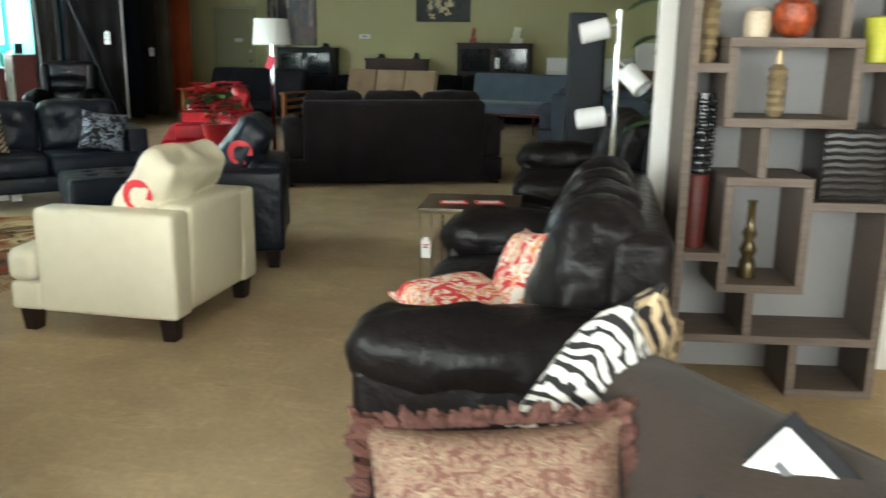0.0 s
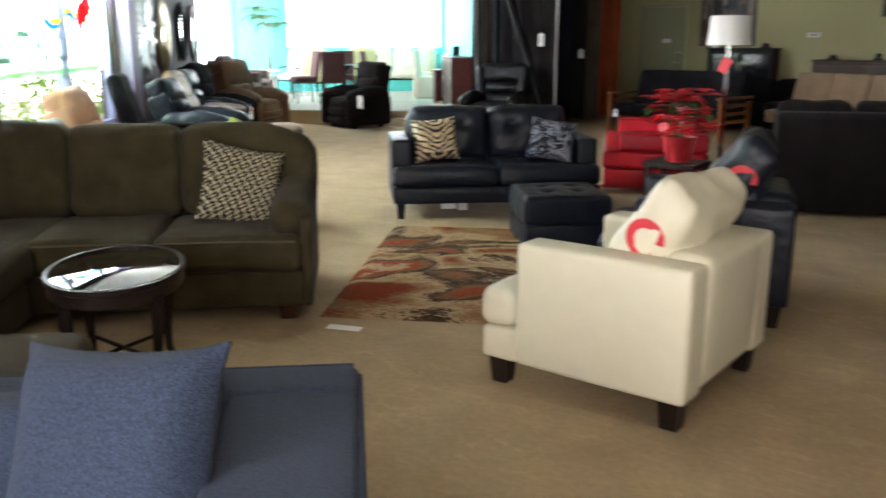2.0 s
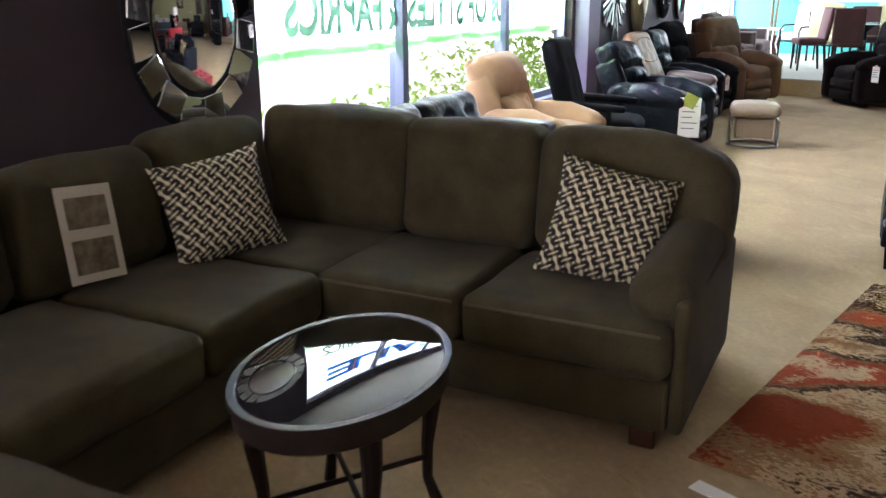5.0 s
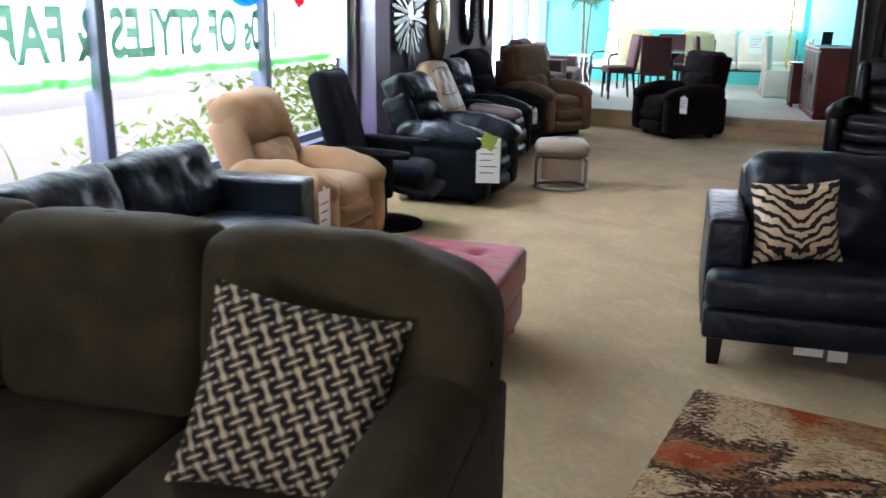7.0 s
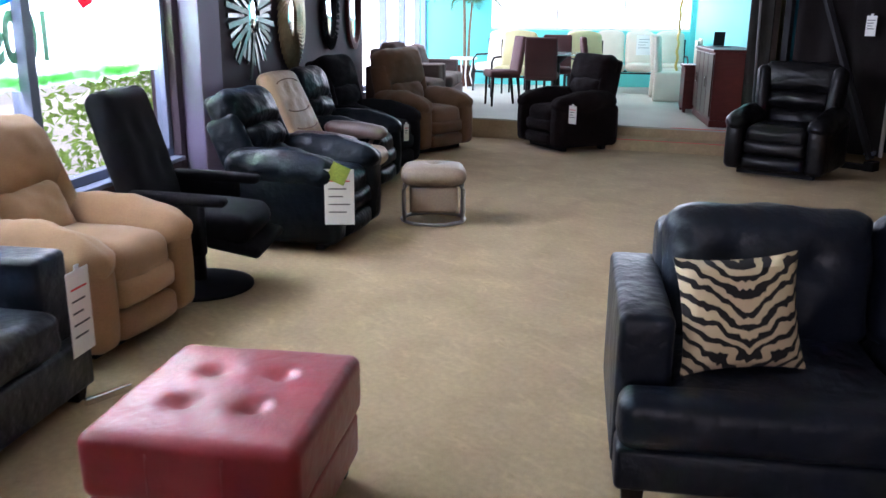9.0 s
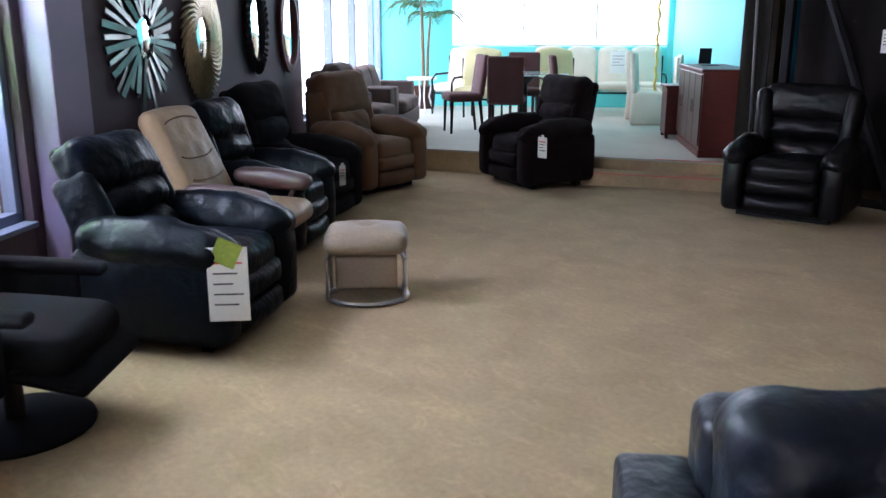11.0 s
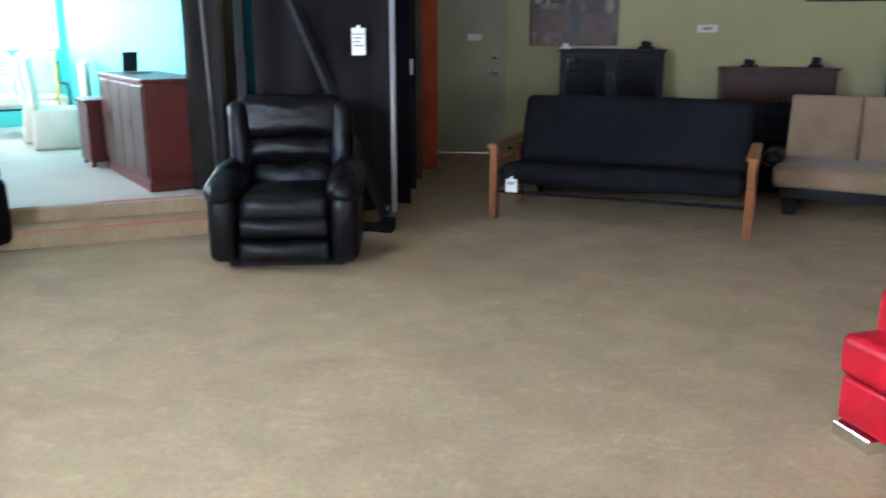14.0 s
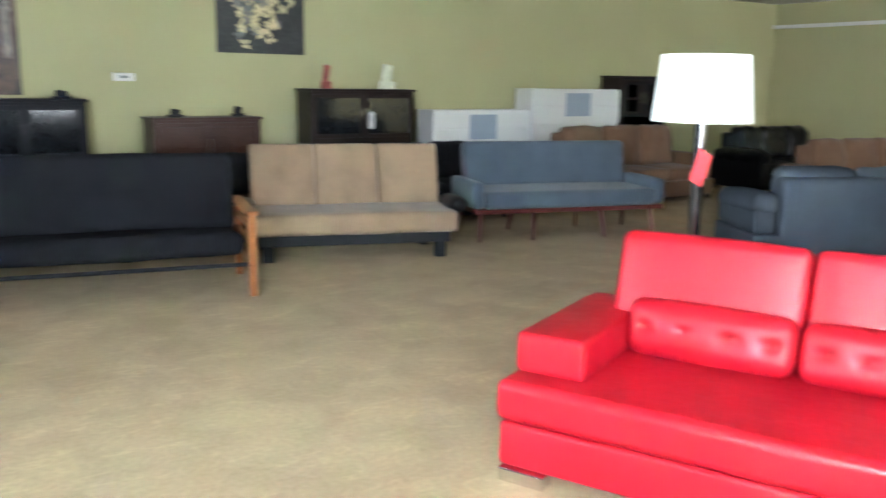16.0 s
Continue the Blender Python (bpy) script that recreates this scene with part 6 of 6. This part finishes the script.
sofa("armchair", "grey-brown cloth armchair by the raised room's window", there(-4.15, 5.45, 80, PLAT - 0.0), surface("mink_cloth_dark", (0.11, 0.075, 0.06), 0.9, 0.2, 200, 4, 0.3), 0.95, 0.85, 1, 0.18, 0.62, 0.44, 0.9, 0.08)
wt = thing("side_table", "small white turned side table", "table", there(-3.9, 9.4, 0, PLAT))
part("top", [lathe([(0.24, 0.52), (0.25, 0.54), (0.24, 0.56)], 24)], WHITE_PAINT, wt)
for i in range(4):
    a = i * math.pi / 2 + 0.4
    part("leg", [tube([(0.18 * math.cos(a), 0.18 * math.sin(a), 0.52), (0.12 * math.cos(a), 0.12 * math.sin(a), 0.25), (0.2 * math.cos(a), 0.2 * math.sin(a), 0)], 0.014, 6)], WHITE_PAINT, wt)


def palm(label, m, height, fronds, seed):
    p = thing("potted_palm", label, "plant", m)
    part("pot", [lathe([(0.16, 0), (0.2, 0.36), (0.21, 0.38), (0.18, 0.38), (0.17, 0.34)], 18)], BROWN_WOOD, p)
    rr_ = random.Random(seed)
    for k in range(3):
        a = k * 2.1
        part("trunk", [tube([(0.04 * math.cos(a), 0.04 * math.sin(a), 0.3), (0.06 * math.cos(a), 0.06 * math.sin(a), height * 0.5), (0.1 * math.cos(a), 0.1 * math.sin(a), height * (0.75 + 0.08 * k))], [0.03, 0.024, 0.018], 6)], BARK, p)
        for j in range(fronds):
            b = rr_.uniform(0, 6.28)
            ln = rr_.uniform(0.45, 0.75)
            top = (0.1 * math.cos(a), 0.1 * math.sin(a), height * (0.75 + 0.08 * k))
            spine = [(top[0] + ln * t * math.cos(b), top[1] + ln * t * math.sin(b), top[2] + ln * (0.9 * t - 1.1 * t * t)) for t in (0, 0.2, 0.4, 0.6, 0.8, 1.0)]
            v, f = [], []
            for q in range(1, 16):
                t = q / 15
                i0 = min(4, int(t * 5))
                fr = t * 5 - i0
                c0 = [spine[i0][n_] * (1 - fr) + spine[i0 + 1][n_] * fr for n_ in range(3)]
                for sg_ in (-1, 1):
                    lw = 0.17 * math.sin(math.pi * min(0.97, t * 0.9 + 0.08))
                    ex, ey = -math.sin(b) * sg_ + 0.5 * math.cos(b), math.cos(b) * sg_ + 0.5 * math.sin(b)
                    n0 = len(v)
                    v += [(c0[0], c0[1], c0[2]), (c0[0] + ex * lw * 0.5 + 0.008 * math.cos(b), c0[1] + ey * lw * 0.5 + 0.008 * math.sin(b), c0[2] + 0.012), (c0[0] + ex * lw, c0[1] + ey * lw, c0[2] - 0.05), (c0[0] + ex * lw * 0.5 - 0.008 * math.cos(b), c0[1] + ey * lw * 0.5 - 0.008 * math.sin(b), c0[2] - 0.004)]
                    f.append((n0, n0 + 1, n0 + 2, n0 + 3))
            fro = part("frond", [(np.array(v), f), tube(spine, 0.005, 4)], LEAF, p)
    return p


palm("slender potted palm in the turquoise corner", there(-3.95, 10.1, 0, PLAT), 2.0, 6, 3)

# ---- in front of the green wall ----
def futon(label, m, w, mat, post_mat):
    """A futon of one folded mattress on a frame with slatted wooden arms."""
    s = thing("futon", label, "sofa", m)
    part("mattress_seat", [put(rbox(w - 0.16, 0.66, 0.17, 0.07, (0, 0.01, 0.015), m=10, k=3, crumple=0.008), 0, -0.06, 0.36, -5)], mat, s)
    part("mattress_back", [put(put(rbox(w - 0.16, 0.62, 0.17, 0.07, (0, 0.01, 0.02), m=10, k=3, tufts=[(x, 0.05) for x in (-0.6, -0.2, 0.2, 0.6)], dent=0.03, crumple=0.008), 0, 0.28, 0), 0, 0.24, 0.42, 90 - 20)], mat, s)
    part("front_rail", [tube([(-w / 2 + 0.06, -0.38, 0.235), (w / 2 - 0.06, -0.38, 0.235)], 0.018, 6)], BLACK_METAL, s, "blue-black steel rail")
    part("back_rail", [tube([(-w / 2 + 0.1, 0.46, 0.92), (w / 2 - 0.1, 0.46, 0.92)], 0.014, 6), tube([(-w / 2 + 0.1, 0.40, 0.30), (w / 2 - 0.1, 0.40, 0.30)], 0.018, 6)], BLACK_METAL, s)
    for k in (-1, 1):
        x = k * (w / 2 - 0.035)
        part("arm_post", [block(x - 0.03, x + 0.03, -0.42, -0.34, 0, 0.60)], post_mat, s, smooth=False)
        part("arm_post", [block(x - 0.03, x + 0.03, 0.34, 0.42, 0, 0.56)], post_mat, s, smooth=False)
        part("arm_rest", [put(block(x - 0.045, x + 0.045, -0.46, 0.46, 0.60, 0.635, 0.01), 0, 0, 0)], post_mat, s, smooth=False)
        for z in (0.24, 0.36, 0.48):
            part("slat", [block(x - 0.012, x + 0.012, -0.34, 0.34, z, z + 0.05)], post_mat, s, smooth=False)
    return s


futon("black mattress futon with honey-wood arms", here(0.55, 3.98, -12.8), 2.10, BLACK_CLOTH, OAK)
hang_tag("small white tag on the futon's front", here(-0.37, 3.70, -12.8, 0.36), 0.1, 0.11, 2, False)


def clic(label, m, w, mat):
    """An armless fold-down sofa with three back panels, side bolsters and black feet."""
    s = thing("sofa_bed", label, "sofa", m)
    for i in range(3):
        x = -w / 2 + w / 3 * (i + 0.5)
        part("back_panel", [put(put(rbox(w / 3 - 0.004, 0.62, 0.13, 0.03, (0, 0, 0.008), m=6, k=3), 0, 0.3, 0), x, 0.20, 0.38, 90 - 15)], mat, s)
    part("seat", [put(rbox(w + 0.06, 0.68, 0.19, 0.05, (0, 0.012, 0.012), m=10, k=3, crumple=0.006), 0, -0.13, 0.335)], mat, s, "one long beige bench seat")
    part("base_rail", [block(-w / 2 + 0.03, w / 2 - 0.03, -0.40, 0.3, 0.14, 0.24, 0.01)], BLACK_METAL, s, smooth=False)
    for k in (-1, 1):
        part("bolster", [put(rbox(0.16, 0.42, 0.13, 0.06, (0.01, 0.01, 0.01), m=5, k=3), k * (w / 2 + 0.06), -0.14, 0.46, 0, 0, 0)], BLACK_LEATHER, s, "black leather bolster")
        for sy in (-0.34, 0.26):
            part("foot", [block(k * (w / 2 - 0.12) - 0.05, k * (w / 2 - 0.12) + 0.05, sy - 0.04, sy + 0.04, 0, 0.14)], BLACK_METAL, s, smooth=False)
    return s


clic("beige velvet fold-down sofa with black bolsters", here(2.83, 4.48, -18.6), 1.78, BEIGE_VELVET)


def mid_sofa(label, m, w, mat):
    s = thing("sofa", label, "sofa", m)
    part("seat", [put(rbox(w - 0.24, 0.72, 0.17, 0.045, (0, 0.01, 0.015), m=8, k=3), 0, -0.06, 0.42)], mat, s)
    part("wood_rail", [block(-w / 2 + 0.02, w / 2 - 0.02, -0.41, 0.36, 0.29, 0.335, 0.008)], CHERRY, s, "dark red wood rail", False)
    part("back", [put(put(rbox(w - 0.26, 0.52, 0.16, 0.05, (0, 0, 0.012), m=16, k=3, tufts=[(x * w / 12, y) for x in range(-5, 6) for y in (0.08,)], dent=0.018, spread=0.04), 0, 0.26, 0), 0, 0.28, 0.44, 90 - 12)], mat, s)
    for k in (-1, 1):
        part("arm", [put(rbox(0.12, 0.74, 0.26, 0.04, (0.005, 0, 0.01), m=4), k * (w / 2 - 0.06), -0.02, 0.47)], mat, s)
        for x in (w / 2 - 0.12, w / 2 - 0.7):
            for sy in (-1, 1):
                part("leg", [tube([(k * x, sy * 0.28, 0.3), (k * (x + 0.03), sy * 0.34, 0.0)], [0.024, 0.014], 6)], CHERRY, s)
    return s


mid_sofa("slate-blue cloth sofa on slim dark-red legs", here(5.20, 4.32, -16), 2.15, BLUE_CLOTH)
sofa("sofa", "slate-grey cloth sofa facing away from the wall", here(6.75, 2.1, 150), SLATE_CLOTH, 2.0, 0.95, 2, 0.25, 0.62, 0.44, 0.84, 0.06, style="round")
sofa("sofa", "tan suede sofa with loose cushions by the green wall", here(7.9, 5.9, 0), BROWN_SUEDE, 2.5, 0.95, 3, 0.22, 0.62, 0.45, 0.98, 0.06)
sofa("sofa", "black leather sofa by the far wall", here(11.2, 5.8, 0), BLACK_LEATHER, 2.3, 0.95, 3, 0.24, 0.62, 0.45, 0.92, 0.06, style="pillow")
sofa("sofa", "tan suede sofa at the end of the hall", here(9.9, 3.6, -10), BROWN_SUEDE, 2.1, 0.95, 3, 0.22, 0.6, 0.44, 0.9, 0.06)
sofa("sofa", "black cloth sofa behind the futon", here(1.2, 5.5, 0), BLACK_CLOTH, 2.9, 0.85, 3, 0.2, 0.6, 0.44, 0.82, 0.06)
sofa("sofa", "black cloth sofa behind the fold-down sofa", here(4.3, 5.9, -4), BLACK_CLOTH, 2.4, 0.85, 3, 0.2, 0.6, 0.44, 0.84, 0.06)


def tv_stand(label, x, w, top, mat, glass=True, y=7.32):
    s = thing("media_cabinet", label, "cabinet", here(x, y))
    d = 0.42
    part("body", [block(-w / 2 + 0.01, w / 2 - 0.01, -d / 2 + 0.02, d / 2, 0.05, top - 0.03)], mat, s, smooth=False)
    part("top", [block(-w / 2 - 0.01, w / 2 + 0.01, -d / 2 - 0.01, d / 2, top - 0.03, top, 0.005)], mat, s, smooth=False)
    part("plinth", [block(-w / 2, w / 2, -d / 2 + 0.01, d / 2, 0, 0.05)], mat, s, smooth=False)
    for k in (-1, 1):
        x0, x1 = (0.012, w / 2 - 0.04) if k > 0 else (-w / 2 + 0.04, -0.012)
        z0, z1 = top - 0.60, top - 0.06
        dr = part("door", [block(x0, x0 + 0.05, -d / 2 - 0.004, -d / 2 + 0.019, z0, z1), block(x1 - 0.05, x1, -d / 2 - 0.004, -d / 2 + 0.019, z0, z1), block(x0 + 0.05, x1 - 0.05, -d / 2 - 0.004, -d / 2 + 0.019, z0, z0 + 0.05), block(x0 + 0.05, x1 - 0.05, -d / 2 - 0.004, -d / 2 + 0.019, z1 - 0.05, z1)], mat, s, smooth=False)
        part("pane", [block(x0 + 0.05, x1 - 0.05, -d / 2 + 0.006, -d / 2 + 0.012, z0 + 0.05, z1 - 0.05, 0.001)], DARK_GLASS if glass else mat, dr, smooth=False)
        if not glass:
            part("rail", [block(x0 + 0.05, x1 - 0.05, -d / 2 - 0.002, -d / 2 + 0.005, z0 + 0.24, z0 + 0.27, 0.002)], mat, dr, smooth=False)
        part("handle", [tube([(k * 0.03, -d / 2 - 0.02, z0 + 0.18), (k * 0.03, -d / 2 - 0.02, z0 + 0.36)], 0.006, 6)], CHROME, dr)
    return s


tv_stand("black media cabinet with glass doors", 0.52, 1.22, 1.33, surface("black_oak", (0.012, 0.012, 0.015), 0.5, 0.2, spec=0.15))
tv_stand("dark brown media cabinet with louvred doors", 2.42, 1.26, 1.13, BROWN_WOOD, False)
tv_stand("dark espresso media cabinet with glass doors", 4.42, 1.48, 1.46, DARK_WOOD)
tv_stand("tall black media cabinet in the corner", 9.35, 0.95, 1.70, DARK_WOOD, False)
hang_tag("white tag on the espresso cabinet", here(4.50, 7.08, 0, 1.17), 0.09, 0.2, 3, False)


def white_stand(label, x, w, top):
    s = thing("media_cabinet", label, "cabinet", here(x, 7.34))
    part("body", [block(-w / 2, w / 2, -0.2, 0.2, 0.0, top)], WHITE_PAINT, s, smooth=False)
    part("recess", [block(-w * 0.14, w * 0.14, -0.206, -0.201, top - 0.40, top - 0.06)], surface("cool_grey_recess", (0.3, 0.34, 0.42), 0.4, 0.1), s, smooth=False)
    for k in (-1, 1):
        part("drawer_front", [block(k * w * 0.32 - w * 0.16, k * w * 0.32 + w * 0.16, -0.214, -0.201, top - 0.24, top - 0.03)], WHITE_PAINT, s, smooth=False)
        part("drawer_front", [block(k * w * 0.32 - w * 0.16, k * w * 0.32 + w * 0.16, -0.214, -0.201, top - 0.50, top - 0.26)], WHITE_PAINT, s, smooth=False)


white_stand("low white media cabinet", 6.30, 1.66, 1.19)
white_stand("tall white media cabinet", 8.05, 1.76, 1.49)
tv_stand("tall black cabinet by the green wall", 9.45, 0.98, 1.68, BLACK_METAL, True)


def ornament(label, x, z, w, h, mat, y=7.3):
    o = part("ornament", [put(rbox(w, 0.05, h * 0.3, 0.012, m=1), 0, 0, h * 0.15), put(rbox(w * 0.6, 0.04, h * 0.75, 0.018, m=1), 0, 0, h * 0.6, 0, 9)], mat, None, at=here(x, y, 8, z))
    return tagged(o, label, "ornament")


ornament("small white and black card stand", -0.02, 1.33, 0.14, 0.07, PAPER)
ornament("small black telephone-shaped card stand", 0.92, 1.33, 0.2, 0.09, BLACK_METAL)
ornament("small black card stand", 2.1, 1.13, 0.2, 0.09, BLACK_METAL)
ornament("small black card stand", 2.83, 1.13, 0.16, 0.12, BLACK_METAL)
ornament("red and brown figurine-like ornament", 3.98, 1.46, 0.14, 0.3, surface("russet_glaze", (0.3, 0.07, 0.05), 0.4, 0.6, 20, 9))
ornament("white and green ornament", 4.85, 1.46, 0.24, 0.32, surface("white_green_glaze", (0.7, 0.72, 0.55), 0.4, 0.25, 20, 9))

# pictures and thermostat
def canvas(label, x0, x1, z0, z1, mat):
    c = thing("wall_picture", label, "picture", pose(0, 0, 0))
    part("canvas", [block(x0, x1, 7.66, 7.696, z0, z1, 0.004)], mat, c, smooth=False)
    return c


pm, pn, pl, pb = shader("sepia_photo")
a1 = noise_tex(pn, pl, 3.2, 5, stretch=(2.6, 1, 1.0))
pr = ramp(pn, [(0.30, (0.012, 0.009, 0.008)), (0.46, (0.05, 0.028, 0.02)), (0.57, (0.15, 0.09, 0.06)), (0.72, (0.36, 0.31, 0.26))])
pl.new(a1.outputs["Fac"], pr.inputs[0])
pl.new(pr.outputs[0], pb.inputs["Base Color"])
pb.inputs["Roughness"].default_value = 0.5
p1 = canvas("unframed sepia canvas of old city towers", -0.47, 0.60, 1.36, 2.43, pm)
rr = random.Random(5)
dark, brown, pale = surface("photo_dark", (0.02, 0.016, 0.016), 0.5, 0.3), surface("photo_brown", (0.075, 0.038, 0.025), 0.5, 0.6, 30, 9), surface("photo_pale", (0.22, 0.18, 0.15), 0.5, 0.6, 30, 9)
for i in range(22):
    x = -0.42 + rr.random() * 0.92
    h_, w_ = rr.uniform(0.15, 0.5), rr.uniform(0.04, 0.10)
    part("printed_tower", [block(x, min(0.595, x + w_), 7.654 - 0.0002 * i, 7.659, 1.86, 1.86 + h_, 0.0005)], (dark, pale, brown)[i % 3], p1, smooth=False)
part("printed_tower", [block(0.02, 0.08, 7.648, 7.653, 1.40, 2.40, 0.0005), block(-0.02, 0.12, 7.647, 7.6525, 2.05, 2.12, 0.0005)], dark, p1, smooth=False)
part("printed_band", [block(-0.46, 0.0, 7.645, 7.652, 1.52, 1.80, 0.0005), block(0.16, 0.55, 7.645, 7.652, 1.40, 1.74, 0.0005)], brown, p1, smooth=False)
p2 = canvas("unframed dark canvas painted with pale blossoms", 2.74, 3.86, 1.87, 2.97, surface("charcoal_canvas", (0.045, 0.045, 0.042), 0.7, 0.5, 30, 3, 0.3))
petal = surface("cream_petal", (0.58, 0.48, 0.27), 0.6, 0.35, 30, 12, 0.1)
grey_petal = surface("grey_petal", (0.16, 0.16, 0.15), 0.6, 0.35, 30, 12, 0.1)
for k in range(55):
    cx, cz = 3.32 + rr.gauss(0, 0.22), 2.44 + rr.gauss(0, 0.22)
    if not (2.84 < cx < 3.76 and 1.97 < cz < 2.87):
        continue
    v, f = [], []
    for j in range(5):
        t = j * 1.2566 + rr.random()
        ln, wd = rr.uniform(0.06, 0.095), 0.026
        b = len(v)
        yy = 7.656 - 0.0004 * k
        v += [(cx, yy, cz), (cx + ln * 0.6 * math.cos(t) - wd * math.sin(t), yy - 0.001, cz + ln * 0.6 * math.sin(t) + wd * math.cos(t)), (cx + ln * math.cos(t), yy, cz + ln * math.sin(t)), (cx + ln * 0.6 * math.cos(t) + wd * math.sin(t), yy - 0.001, cz + ln * 0.6 * math.sin(t) - wd * math.cos(t))]
        f.append((b, b + 1, b + 2, b + 3))
    part("painted_blossom", [(np.array(v), f)], grey_petal if k % 3 == 2 else petal, p2, smooth=False)
th = thing("thermostat", "white plastic thermostat on the green wall", "thermostat", pose(0, 0, 0))
part("case", [block(1.53, 1.77, 7.665, 7.7, 1.52, 1.61, 0.01)], WHITE_PAINT, th, smooth=False)
part("display", [block(1.60, 1.70, 7.661, 7.664, 1.55, 1.58, 0.001)], surface("grey_display", (0.25, 0.27, 0.25), 0.3, 0.1), th, smooth=False)

# ---- hanging rug rack ----
rack = thing("rug_rack", "tall black steel rack of hanging rugs", "rack", pose(0, 0, 0))
part("upright", [block(-2.58, -2.50, 3.42, 3.50, 0, 3.0)], BLACK_METAL, rack, smooth=False)
part("brace", [tube([(-2.45, 3.30, 2.7), (-1.33, 3.22, 0.12)], 0.045, 6)], BLACK_METAL, rack)
part("foot_bar", [block(-2.6, -1.26, 3.16, 3.26, 0, 0.06), block(-1.36, -1.26, 3.14, 3.30, 0, 0.10)], BLACK_METAL, rack, smooth=False)
part("foot_cap", [block(-1.40, -1.30, 3.20, 3.28, 0.16, 0.20)], surface("steel_blue_cap", (0.15, 0.2, 0.3), 0.3, 0.1), rack, smooth=False)
part("pale_pole", [tube([(-2.62, 3.05, 0.3), (-2.74, 3.12, 2.65)], 0.014, 6)], STEEL, rack)


def hung_rug(label, x0, x1, y, mat, z0=0.10, z1=2.98, waves=3, edge_mat=None, amp=0.03, slant=0.0):
    v, f = [], []
    nx, nz = 36, 8
    for s_ in (0, 1):
        for i in range(nx + 1):
            for j in range(nz + 1):
                t, q = i / nx, j / nz
                x = x0 + (x1 - x0) * t
                yy = y + slant * t + amp * math.sin(t * waves * 6.28 + y) * (1.15 - 0.6 * q) + 0.014 * s_
                v.append((x, yy, z0 + (z1 - z0) * q))
    m_ = (nx + 1) * (nz + 1)
    for i in range(nx):
        for j in range(nz):
            a = i * (nz + 1) + j
            q4 = (a, a + nz + 1, a + nz + 2, a + 1)
            f += [q4, tuple(m_ + k for k in reversed(q4))]
    for j in range(nz):
        for i in (0, nx):
            a = i * (nz + 1) + j
            f.append((a, a + 1, a + 1 + m_, a + m_))
    for i in range(nx):
        a = i * (nz + 1)
        f += [(a, a + nz + 1, a + nz + 1 + m_, a + m_), (a + nz, a + nz + m_, a + 2 * nz + 1 + m_, a + 2 * nz + 1)]
    rg = part("hanging_rug", [(np.array(v), f)], mat, None)
    tagged(rg, label, "rug")
    if edge_mat:
        pts = [v[nx * (nz + 1) + j] for j in range(nz + 1)]
        part("bound_edge", [tube([(p[0] + 0.012, p[1] + 0.008, p[2]) for p in pts], 0.022, 6)], edge_mat, rg)
    return rg


def rug_cloth(name, colour, vary=0.35):
    return surface(name, colour, 0.95, vary, 120, 2.2, 0.5, 0.006, spec=0.05)


hung_rug("grey-brown hanging rug, narrow edge to the hall", -3.02, -2.72, 3.45, rug_cloth("rug_grey", (0.025, 0.023, 0.02)), 0.05, 2.75, 1)
hung_rug("dark brown-black hanging rug with a pale bound edge", -2.42, -1.28, 3.42, rug_cloth("rug_dark", (0.014, 0.012, 0.012)), 0.14, 3.0, 3, surface("pale_binding", (0.36, 0.35, 0.34), 0.8, 0.1), slant=-0.12)
hung_rug("turquoise wool rug hanging on the rack", -2.60, -2.44, 3.62, rug_cloth("rug_turquoise", (0.02, 0.16, 0.22)), 0.14, 2.8, 1)
hung_rug("dark navy wool rug hanging on the rack", -2.4, -1.22, 3.75, rug_cloth("rug_navy", (0.008, 0.009, 0.013)), 0.12, 3.0, 2)
hung_rug("dark olive hanging rug with a fringe", -2.4, -1.30, 4.45, rug_cloth("rug_olive", (0.017, 0.016, 0.013), 0.6), 0.12, 3.0, 2)
hung_rug("beige-bordered wool rug hanging on the rack", -2.4, -1.36, 5.1, rug_cloth("rug_sand", (0.08, 0.065, 0.045), 0.5), 0.1, 3.0, 2)
hung_rug("rust-orange wool rug hanging on the rack", -2.4, -1.33, 5.85, rug_cloth("rug_rust", (0.30, 0.065, 0.025), 0.4), 0.08, 2.7, 2)
hang_tag("white price sheet pinned to the dark rug", here(-1.51, 3.22, -6, 1.56), 0.11, 0.2, 4, False)
hang_tag("white tag pinned to the olive rug", here(-1.36, 4.36, -6, 1.3), 0.1, 0.14, 2, False)
